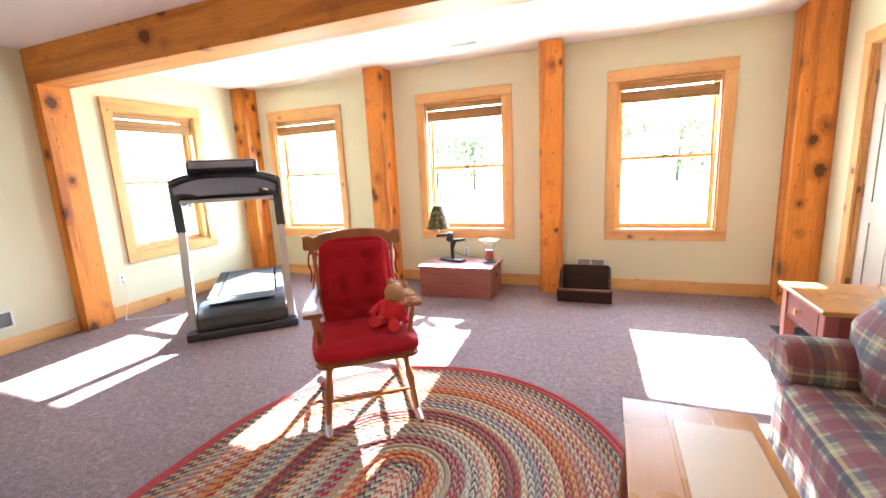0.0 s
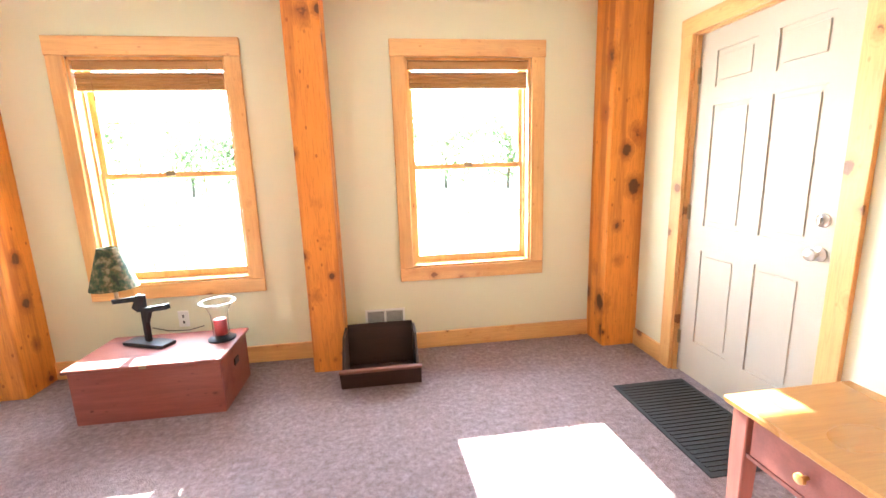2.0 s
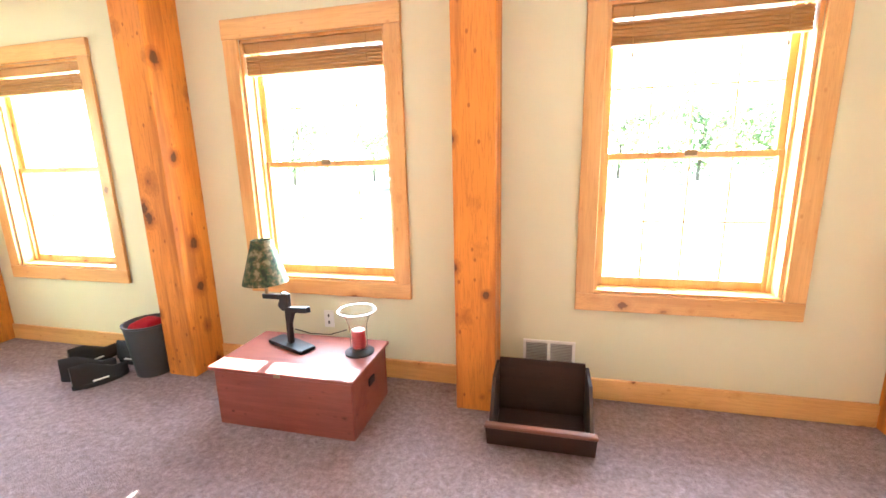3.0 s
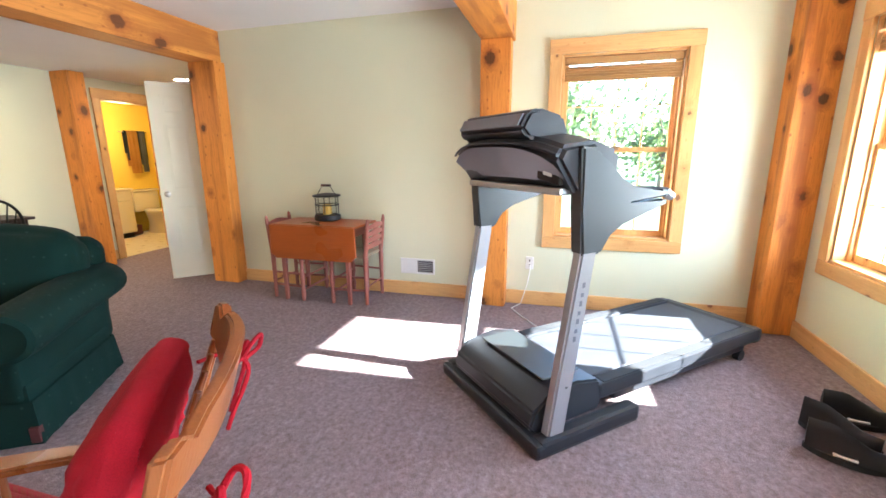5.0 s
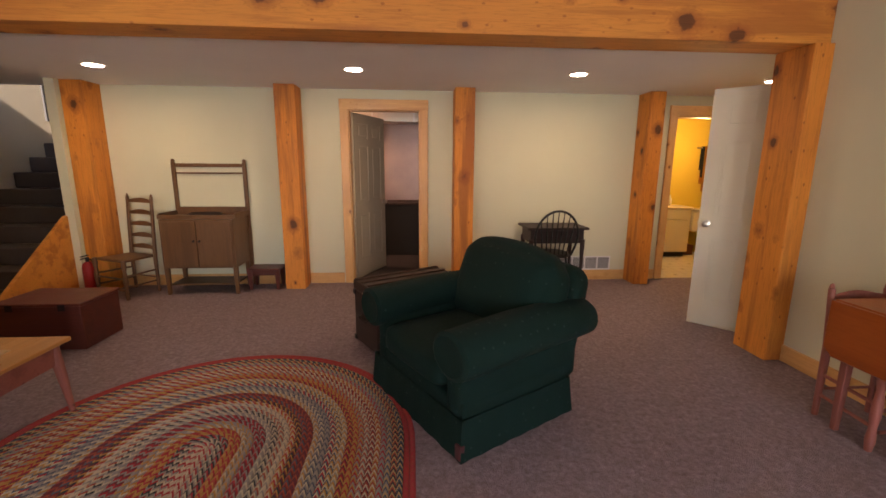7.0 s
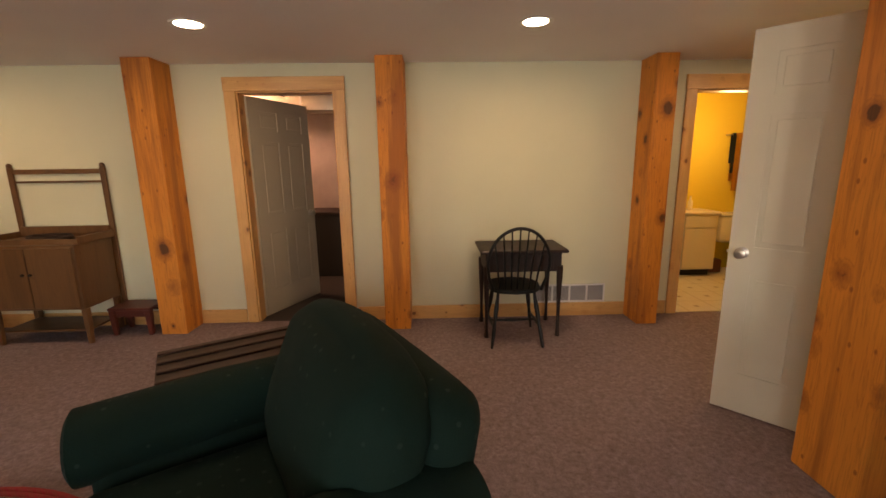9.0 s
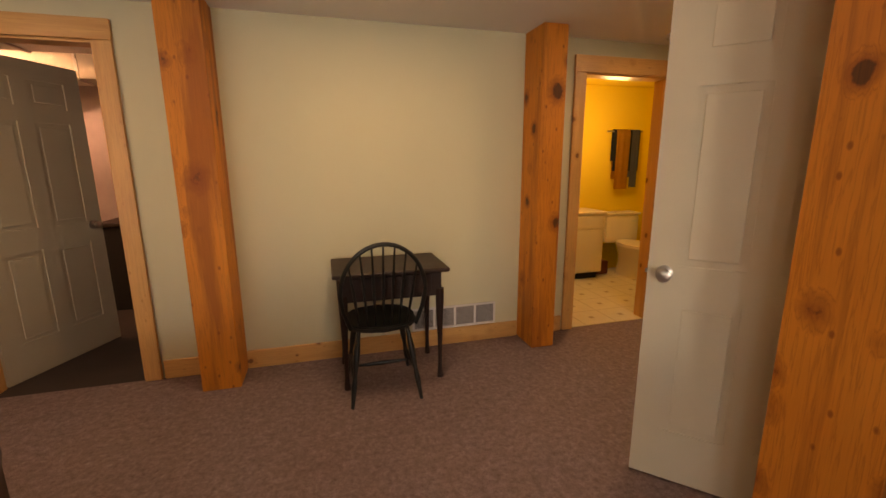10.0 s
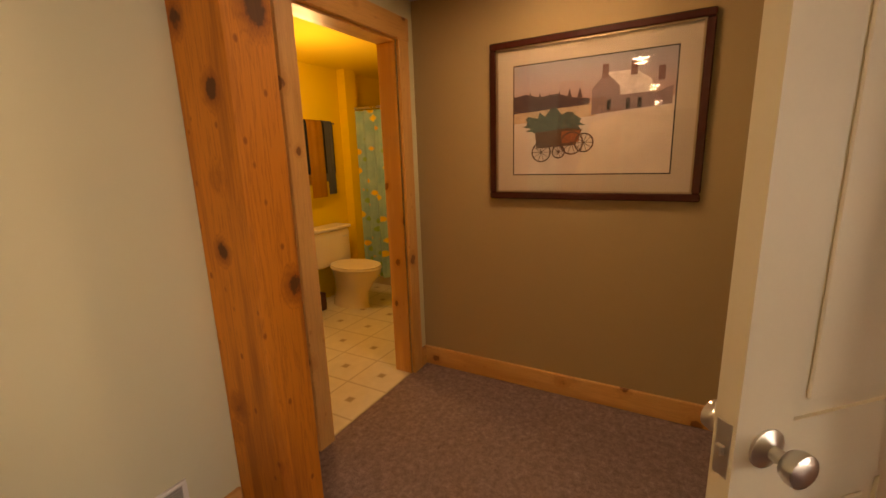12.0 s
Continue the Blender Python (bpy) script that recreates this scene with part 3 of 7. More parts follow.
# windows
def window_unit(name, a0, a1, axis, m, label):
    """A double-hung window with casing, jambs, two sashes of eight panes, sill and a rolled bamboo shade.
    Built along local x with the room towards local -y, the wall's inner face at y=0."""
    w = thing(name, label, "window", m)
    w["kind"] = "structure"
    up, lev = TRIM_Z, (TRIM_X if axis == "x" else TRIM_Y)
    z0, z1 = HALF_Z
    h = (a1 - a0) / 2
    i = h - CW
    fr = bm_new()
    box(fr, -h, -i, -0.024, -0.001, z0 - 0.002, z1, bevel=0.003)
    box(fr, i, h, -0.024, -0.001, z0 - 0.002, z1, bevel=0.003)
    part("side_casing", fr, up, w)
    part("head_casing", boxes((-h - 0.004, h + 0.004, -0.027, -0.001, z1, z1 + 0.11), bevel=0.003), TRIM_X, w)
    part("bottom_casing", boxes((-h, h, -0.025, -0.001, z0 - 0.098, z0 - 0.003), bevel=0.003), TRIM_X, w)
    part("window_sill", boxes((-i, i, -0.008, 0.16, z0 - 0.002, z0 + 0.016), bevel=0.003), TRIM_X, w)
    part("jamb", boxes((-i + 0.001, -i + 0.018, 0.0, 0.17, z0 + 0.016, z1 - 0.001), (i - 0.018, i - 0.001, 0.0, 0.17, z0 + 0.016, z1 - 0.001), (-i + 0.018, i - 0.018, 0.0, 0.17, z1 - 0.018, z1 - 0.001)), up, w)
    part("stop", boxes((-i + 0.018, -i + 0.032, 0.075, 0.092, z0 + 0.016, z1 - 0.018), (i - 0.032, i - 0.018, 0.075, 0.092, z0 + 0.016, z1 - 0.018)), up, w)
    s = i - 0.018
    mid = (z0 + z1) / 2 - 0.005
    for nm, lo, hi, y in (("lower_sash", z0 + 0.016, mid + 0.02, 0.095), ("upper_sash", mid - 0.02, z1 - 0.018, 0.128)):
        b = bm_new()
        st = 0.036
        box(b, -s, -s + st, y, y + 0.03, lo, hi, bevel=0.003)
        box(b, s - st, s, y, y + 0.03, lo, hi, bevel=0.003)
        box(b, -s + st, s - st, y + 0.001, y + 0.029, lo, lo + (0.05 if nm == "lower_sash" else 0.032), bevel=0.003)
        box(b, -s + st, s - st, y + 0.001, y + 0.029, hi - 0.034, hi, bevel=0.003)
        sash = part(nm, b, up, w)
        g0, g1 = lo + 0.034, hi - 0.034
        mb = bm_new()
        for k in (1, 2, 3):
            cx = -s + st + (2 * s - 2 * st) * k / 4
            box(mb, cx - 0.0045, cx + 0.0045, y + 0.010, y + 0.019, g0, g1)
        cz = (g0 + g1) / 2
        box(mb, -s + st, s - st, y + 0.009, y + 0.020, cz - 0.005, cz + 0.005)
        part("muntin", mb, up, sash)
        p = part("pane", boxes((-s + st - 0.004, s - st + 0.004, y + 0.0125, y + 0.0165, g0 - 0.006, g1 + 0.006)), GLASS, sash)
        p.visible_shadow = False
    lk = bm_new()
    box(lk, -0.03, 0.03, 0.086, 0.096, mid - 0.004, mid + 0.03, bevel=0.003)
    part("sash_lock", lk, BRASS_DARK, w)
    shade_m = BAMBOO
    sb = bm_new()
    box(sb, -i + 0.022, i - 0.022, 0.012, 0.05, z1 - 0.075, z1 - 0.020, bevel=0.004)
    sh = part("shade_valance", sb, shade_m, w)
    rb = bm_new()
    for k in range(6):
        zc = z1 - 0.098 - k * 0.0185
        box(rb, -i + 0.026, i - 0.026, 0.014 - 0.003 * (k % 2), 0.046 + 0.004 * (k % 2), zc - 0.0090, zc + 0.0086, bevel=0.004)
    part("shade_folds", rb, shade_m, w)
    for k in (-1, 1):
        cb = bm_new()
        tube(cb, [(k * (i - 0.12), 0.012, z1 - 0.03), (k * (i - 0.12), 0.010, z1 - 0.13), (k * (i - 0.12) + 0.004, 0.010, z1 - 0.235)], 0.0025, 6)
        lathe(cb, [(0.002, 0), (0.007, 0.008), (0.005, 0.025), (0.002, 0.03)], 8, Matrix.Translation((k * (i - 0.12) + 0.004, 0.010, z1 - 0.26)))
        part("cord", cb, BAMBOO, w)
    return w


for n, (a, b) in enumerate(WINDOWS_N, 1):
    window_unit(f"window_{n}", a, b, "x", Matrix.Translation(((a + b) / 2, NORTH, 0)), "pine-cased double-hung window with a rolled-up bamboo shade")
window_unit("window_4", *WINDOW_W, "x", Matrix.Translation((WEST, sum(WINDOW_W) / 2, 0)) @ pose(0, 0, 0, 0, 0, 90), "pine-cased double-hung window facing trees, bamboo shade rolled up")


# doors
def panel_door(bm, w, h, t=0.036):
    """A six-panel leaf: x from 0 to w, y from -t/2 to t/2, with sunk moulded panels on both faces."""
    box(bm, 0, w, -t / 2 + 0.007, t / 2 - 0.007, 0, h)
    s = 0.115 * w / 0.81
    c0, c1 = w / 2 - s * 0.45, w / 2 + s * 0.45
    rows = [(0.23, 0.80), (0.95, 1.62), (1.72, h - 0.115)]
    for y0, y1 in ((-t / 2, -t / 2 + 0.007), (t / 2 - 0.007, t / 2)):
        for a, b in ((0, s), (c0, c1), (w - s, w)):
            box(bm, a, b, y0, y1, 0, h)
        zs = [0] + [z for r in rows for z in r] + [h]
        for lo, hi in zip(zs[::2], zs[1::2]):
            for a, b in ((s, c0), (c1, w - s)):
                box(bm, a, b, y0, y1, lo, hi)
        for lo, hi in rows:
            for a, b in ((s, c0), (c1, w - s)):
                g = 0.028
                box(bm, a + g, b - g, y0 + (0.0015 if y0 < 0 else 0), y1 - (0 if y0 < 0 else 0.0015), lo + g, hi - g, bevel=0.005)
    return bm


def knob_set(door, x, z, y, side, t=0.018):
    b = bm_new()
    rot = Matrix.Translation((x, side * t, z)) @ pose(0, 0, 0, -90 * side, 0, 0)
    lathe(b, [(0.032, 0), (0.032, 0.004), (0.020, 0.009), (0.011, 0.012), (0.011, 0.028), (0.022, 0.034), (0.027, 0.044), (0.026, 0.055), (0.017, 0.060), (0.006, 0.061)], 20, rot)
    return part("door_handle", b, NICKEL, door, "round nickel door knob", smooth=True)


def door_leaf(name, w, h, m, label, knob_x, sides=(-1, 1), deadbolt=False, hinge_side=1, paint=None):
    d = thing(name, label, "door", m)
    d["kind"] = "structure"
    part("leaf", panel_door(bm_new(), w, h), paint or DOOR, d)
    for s in sides:
        knob_set(d, knob_x, 0.915, 0, s)
        if deadbolt:
            b = bm_new()
            lathe(b, [(0.030, 0), (0.030, 0.006), (0.022, 0.012), (0.010, 0.014), (0.010, 0.020)], 18, Matrix.Translation((knob_x, s * 0.018, 1.06)) @ pose(0, 0, 0, -90 * s, 0, 0))
            box(b, knob_x - 0.006, knob_x + 0.006, s * 0.038 - 0.008, s * 0.038 + 0.008, 1.045, 1.075, bevel=0.002)
            part("deadbolt", b, NICKEL, d, smooth=True)
    for hz in (0.22, 1.02, 1.80):
        b = bm_new()
        rod(b, (-0.004, hinge_side * 0.021, hz - 0.045), (-0.004, hinge_side * 0.021, hz + 0.045), 0.006, seg=10)
        box(b, 0.0, 0.002 + 0.016, hinge_side * 0.0182 - 0.001, hinge_side * 0.0182 + 0.001, hz - 0.044, hz + 0.044)
        part("hinge", b, BRASS_DARK, d)
    lb = bm_new()
    box(lb, w, w + 0.0015, -0.012, 0.012, 0.87, 0.96)
    box(lb, w + 0.0015, w + 0.011, -0.006, 0.006, 0.907, 0.923, bevel=0.002)
    part("latch_plate", lb, NICKEL, d)
    return d


def casing(name, axis, plane, side, a0, a1, top, z_in, label, jamb_depth):
    """Flat pine casing round a doorway, with its jambs."""
    c = thing(name, label, "door frame")
    c["kind"] = "structure"
    w = 0.095
    d0, d1 = (plane + 0.001 * side, plane + 0.024 * side)
    lo, hi = min(d0, d1), max(d0, d1)
    j0, j1 = sorted((plane, plane - jamb_depth * side))

    def bx(p, q, u, v, z0, z1, nm, mat, bev=0.003):
        r = (p, q, u, v, z0, z1) if axis == "x" else (u, v, p, q, z0, z1)
        part(nm, boxes(r, bevel=bev), mat, c)

    bx(a0, a0 + w, lo, hi, 0, z_in, "side_casing", TRIM_Z)
    bx(a1 - w, a1, lo, hi, 0, z_in, "side_casing", TRIM_Z)
    bx(a0 - 0.004, a1 + 0.004, lo, hi + 0.002, z_in, top, "head_casing", TRIM_X if axis == "x" else TRIM_Y)
    bx(a0 + w - 0.006, a0 + w + 0.012, j0, j1, 0, z_in - 0.012, "jamb", TRIM_Z, 0.0)
    bx(a1 - w - 0.012, a1 - w + 0.006, j0, j1, 0, z_in - 0.012, "jamb", TRIM_Z, 0.0)
    bx(a0 + w - 0.006, a1 - w + 0.006, j0, j1, z_in - 0.012, z_in + 0.005, "head_jamb", TRIM_X if axis == "x" else TRIM_Y, 0.0)
    return c


casing("door_frame_entrance", "y", EAST, -1, 3.315, 4.405, 2.135, 2.04, "flat pine casing round the tan entrance door", 0.18)
door_leaf("door_1", 0.868, 2.02, Matrix.Translation((EAST + 0.045, 4.295, 0.012)) @ pose(0, 0, 0, 0, 0, -90), "closed tan six-panel entrance door with nickel knob and deadbolt", 0.80, (-1,), True, -1, ENTRANCE_DOOR)
casing("door_frame_utility", "x", SOUTH, 1, -1.24, -0.24, 2.14, 2.03, "flat pine casing round the utility room doorway", 0.12)
door_leaf("door_2", 0.79, 2.0, Matrix.Translation((-0.352, SOUTH - 0.115, 0.012)) @ pose(0, 0, 0, 0, 0, 180 + 67), "cream six-panel door, darkened in colour for shade, standing open into the utility room", 0.72, (-1, 1), False, 1, SHADED_DOOR)
casing("door_frame_bathroom", "x", SOUTH, 1, -5.07, -4.14, 2.13, 2.01, "flat pine casing round the bathroom doorway", 0.12)
door_leaf("door_3", 0.76, 2.03, Matrix.Translation((-4.112, -0.205, 0.012)) @ pose(0, 0, 0, 0, 0, -46), "cream six-panel closet door standing wide open beside a pine post", 0.70, (-1, 1), False, 1)


# ---- bathroom, utility room, stairwell, outdoors ----
structure("bathroom_floor", boxes((-7.0, -3.9, -4.15, -2.39, -0.2, 0.004)), vinyl_tiles("bathroom_vinyl"), "pale vinyl floor with small brown diamonds")
structure("bathroom_threshold", boxes((-4.96, -4.25, -2.39, -2.27, -0.1, 0.004)), vinyl_tiles("threshold_vinyl"))
structure("bathroom_wall_south", boxes((-7.0, -3.9, -4.02, -3.90, 0.0, LOW)), YELLOW, "yellow painted bathroom wall")
structure("bathroom_wall_west", boxes((-7.12, -7.0, -4.27, -2.39, 0.0, LOW)), YELLOW)
structure("bathroom_wall_east", boxes((-3.9, -3.8, -4.27, -2.39, 0.0, LOW)), YELLOW)
structure("bathroom_wall_north", boxes((-7.0, -5.04, -2.395, -2.392, 0.0, LOW), (-4.17, -3.9, -2.395, -2.392, 0.0, LOW)), YELLOW)
structure("bathroom_ceiling", boxes((-7.12, -3.8, -4.27, -2.39, LOW, LOW + 0.1)), YELLOW)
structure("bathroom_pilaster", boxes((-6.44, -6.28, -3.90, -3.80, 0.0, LOW)), YELLOW)

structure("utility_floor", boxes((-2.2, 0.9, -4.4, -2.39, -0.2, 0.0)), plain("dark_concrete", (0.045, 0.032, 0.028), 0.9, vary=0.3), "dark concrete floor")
structure("utility_threshold", boxes((-1.15, -0.335, -2.39, -2.27, -0.1, 0.0)), plain("threshold_concrete", (0.045, 0.032, 0.028), 0.9))
FOIL = plain("insulation_foil", (0.42, 0.33, 0.31), 0.42, 0.35, vary=0.15, grain=9, bump=0.8)
structure("utility_wall_south", boxes((-2.2, 0.9, -4.5, -4.4, 0.0, 2.6)), FOIL, "wall of foil-faced insulation")
structure("utility_wall_west", boxes((-2.3, -2.2, -4.5, -2.39, 0.0, 2.6)), FOIL)
structure("utility_wall_east", boxes((0.9, 1.0, -4.5, -2.39, 0.0, 2.6)), FOIL)
# The dark overhead is put into the ceiling's near-black colour.
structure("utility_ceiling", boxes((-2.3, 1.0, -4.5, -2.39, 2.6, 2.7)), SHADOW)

DUCT_FOIL = plain("bright_duct_foil", (0.62, 0.58, 0.52), 0.3, 0.8, vary=0.15, grain=25, bump=0.5)
duct = thing("air_duct", "silver foil air duct hanging under the utility room ceiling", "duct")
part("duct_body", boxes((-2.0, 0.7, -2.98, -2.62, 2.10, 2.27), bevel=0.01), DUCT_FOIL, duct)
for dx in (-1.55, -1.02, -0.50, 0.05):
    part("duct_seam", boxes((dx, dx + 0.025, -2.99, -2.61, 2.09, 2.28), bevel=0.004), FOIL, duct)
for dx in (-1.3, 0.2):
    for dy in (-2.995, -2.61):
        part("strap", boxes((dx, dx + 0.03, dy, dy + 0.005, 2.10, 2.6)), FOIL, duct)

STAIRWALL = wall_paint("stairwell_paint", (0.40, 0.34, 0.24))
structure("stairwell_wall_east", boxes((3.75, 3.87, -4.6, 0.1, -0.1, 3.6)), STAIRWALL, "tan stairwell wall")
structure("stairwell_wall_south", boxes((2.62, 3.87, -4.72, -4.6, -0.1, 3.6)), STAIRWALL)
structure("stairwell_wall_north", boxes((2.73, 3.87, -0.1, 0.0, -0.1, 2.6)), STAIRWALL)
structure("stairwell_wall_west", boxes((2.525, 2.62, -2.27, -1.95, 0, LOW)), WALL, "sage painted end of the stairwell wall")
structure("stairwell_wall_inner", boxes((2.54, 2.62, -4.6, -2.39, 0, 3.6)), STAIRWALL)
structure("stairwell_ceiling", boxes((2.5, 3.87, -4.72, -2.39, 3.6, 3.7)), CEIL)
structure("stair_floor", boxes((2.75, 3.75, -2.27, -0.1, -0.2, 0.0)), CARPET)
TREAD = plain("dark_stair_carpet", (0.055, 0.04, 0.032), 0.9, vary=0.25, grain=150, bump=0.5)
stairs = thing("staircase", "dark carpeted staircase with an orange pine side board", "staircase")
stairs["kind"] = "structure"
for k in range(13):
    part("step", boxes((2.66, 3.74, -1.25 - 0.25 * (k + 1), -1.25 - 0.25 * k + 0.025, 0.185 * k + 0.002, 0.185 * (k + 1)), bevel=0.012), TREAD, stairs)
sb = bm_new()
plate(sb, [(-0.98, 0.0), (-0.98, 0.13), (-1.93, 0.86), (-2.0, 0.86), (-2.0, 0.0)], 0.0, 0.04, Matrix(((0, 0, 1, 2.60), (1, 0, 0, 0), (0, 1, 0, 0), (0, 0, 0, 1))))
part("side_board", sb, BEAM_X, stairs, "orange pine side board")

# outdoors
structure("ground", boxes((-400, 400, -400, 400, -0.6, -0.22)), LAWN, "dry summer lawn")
rng = random.Random(5)


def tree(x, y, h, spread):
    t = thing("tree", "leafy broad green tree beyond the lawn", "tree", Matrix.Translation((x, y, -0.22)), "trees outside")
    b = bm_new()
    top = Vector((rng.uniform(-0.3, 0.3), rng.uniform(-0.3, 0.3), h * 0.7))
    tube(b, [(0, 0, 0), (top.x * 0.3, top.y * 0.3, h * 0.3), top], [0.03 * spread + 0.03, 0.02 * spread + 0.03, 0.02], 8)
    tips = []
    for k in range(14):
        a = rng.uniform(0, 6.28)
        s = top * rng.uniform(0.16, 1.0)
        e = s + Vector((math.cos(a), math.sin(a), rng.uniform(0.2, 0.9))) * spread * rng.uniform(0.4, 0.8)
        tube(b, [s, (s + e) / 2 + Vector((0, 0, 0.15)), e], [0.05, 0.035, 0.012], 5)
        tips += [e, (s + e) / 2]
    part("trunk", b, BARK, t)
    vs, fs = [], []
    for tip in tips + [top]:
        for k in range(70):
            d = Vector((rng.gauss(0, 1), rng.gauss(0, 1), rng.gauss(0, 0.7))) * spread * 0.27
            c = tip + d
            n = Vector((rng.gauss(0, 1), rng.gauss(0, 1), rng.gauss(0, 1))).normalized()
            u = n.orthogonal().normalized() * 0.13
            w = n.cross(u).normalized() * 0.09
            i = len(vs)
            vs += [c + u, c + w, c - u, c - w]
            fs.append((i, i + 1, i + 2, i + 3))
    me = bpy.data.meshes.new("crown")
    me.from_pydata(vs, [], fs)
    me.materials.append(LEAF)
    o = new("crown", me)
    o.parent = t
    return t


for x, y, h, s in ((-17.5, 3.0, 4.6, 2.4), (-21.0, 7.5, 5.0, 3.0), (-16.5, -1.0, 5.2, 2.6), (-27, 12.5, 6, 3.2)):
    tree(x, y, h, s)
for k in range(11):
    tree(-17 + k * 4.4 + rng.uniform(-1, 1), 33 + rng.uniform(-3, 3), 5.6, 3.4)


# ---- closing the house: the closet, and unseen blocks against light leaks ----
structure("closet_back", boxes((-5.3, -3.99, 1.0, 1.12, -0.1, 2.6), (-5.42, -5.3, -0.15, 1.12, -0.1, 2.6)), HALL_WALL)
structure("closet_floor", boxes((-5.3, -3.99, 0.0, 1.0, -0.2, 0.0)), CARPET)
structure("closet_ceiling", boxes((-5.42, -3.99, -0.0, 1.12, LOW + 0.02, LOW + 0.12)), CEIL)
# Unseen blocks added outside the rooms to stop sunlight leaking in.
structure("light_block_west", boxes((-7.4, -7.2, -4.8, 1.2, -0.3, 3.8), (-7.2, -5.45, 1.15, 1.3, -0.3, 3.8)), WALL)
structure("light_block_top", boxes((-7.4, 2.5, -4.8, -0.3, 2.75, 2.95), (-7.4, -3.99, -0.3, 1.3, 2.75, 2.95), (2.5, 3.95, -0.35, 0.2, 2.75, 2.95)), CEIL)
structure("light_block_south", boxes((-7.4, 3.95, -4.95, -4.8, -0.3, 3.8)), WALL)
structure("light_block_upper", boxes((-4.0, 2.75, -0.3, 5.2, 2.62, 5.2)), plain("light_block_paint", (0.5, 0.48, 0.42), 0.8))


def facing(x, y, z=0.0, dx=0.0, dy=-1.0):
    """A pose at a place whose local -y looks along (dx, dy)."""
    return Matrix.Translation((x, y, z)) @ pose(0, 0, 0, 0, 0, math.degrees(math.atan2(dx, -dy)))


# ---- braided rug ----
def stadium(r, half, n_arc=40, n_line=14):
    """Points round a lengthened oval whose straight sides run along y, with the way covered so far."""
    pts = []
    for i in range(n_arc):
        a = math.pi * i / n_arc
        pts.append((r * math.cos(a), half + r * math.sin(a)))
    for i in range(n_line):
        pts.append((-r, half - 2 * half * i / n_line))
    for i in range(n_arc):
        a = math.pi + math.pi * i / n_arc
        pts.append((r * math.cos(a), -half + r * math.sin(a)))
    for i in range(n_line):
        pts.append((r, -half + 2 * half * i / n_line))
    return pts


def braided_rug():
    rug = thing("rug", "oval braided wool rug in red, blue, green and cream", "rug", Matrix.Translation((0.0, 1.30, 0.004)))
    w, half = 0.0295, 0.47
    section = [(0.0, 0.001), (0.08, 0.0085), (0.30, 0.0125), (0.50, 0.0135), (0.70, 0.0125), (0.92, 0.0085), (1.0, 0.001)]
    for k in range(36):
        r0 = k * w
        vs, fs, uvs = [], [], []
        loops = []
        for s, z in section:
            r = r0 + s * w
            pts = stadium(max(r, 0.0005), half)
            loops.append([(x, y, z) for x, y in pts])
        n = len(loops[0])
        mid = stadium(r0 + 0.5 * w, half)
        run = [0.0]
        for i in range(n):
            a, b = mid[i], mid[(i + 1) % n]
            run.append(run[-1] + math.hypot(a[0] - b[0], a[1] - b[1]))
        for lp in loops:
            vs += lp
        for j in range(len(section) - 1):
            for i in range(n):
                i2 = (i + 1) % n
                fs.append((j * n + i, j * n + i2, (j + 1) * n + i2, (j + 1) * n + i))
                v0, v1 = k + min(0.98, section[j][0] + 0.01), k + min(0.98, section[j + 1][0])
                uvs += [(run[i], v0), (run[i + 1], v0), (run[i + 1], v1), (run[i], v1)]
        me = bpy.data.meshes.new("braid_ring")
        me.from_pydata(vs, [], fs)
        lay = me.uv_layers.new(name="UVMap")
        lay.data.foreach_set("uv", [c for p in uvs for c in p])
        me.shade_smooth()
        me.materials.append(BRAID)
        o = new("braid_ring", me)
        o.parent = rug
    part("backing", plate(bm_new(), stadium(36 * w - 0.002, half), -0.003, 0.003), SHADOW, rug)
    return rug


braided_rug()


# ---- treadmill ----
TM_DARKGREY = plain("treadmill_charcoal_plastic", (0.030, 0.036, 0.038), 0.42, vary=0.1, bump=0.05)

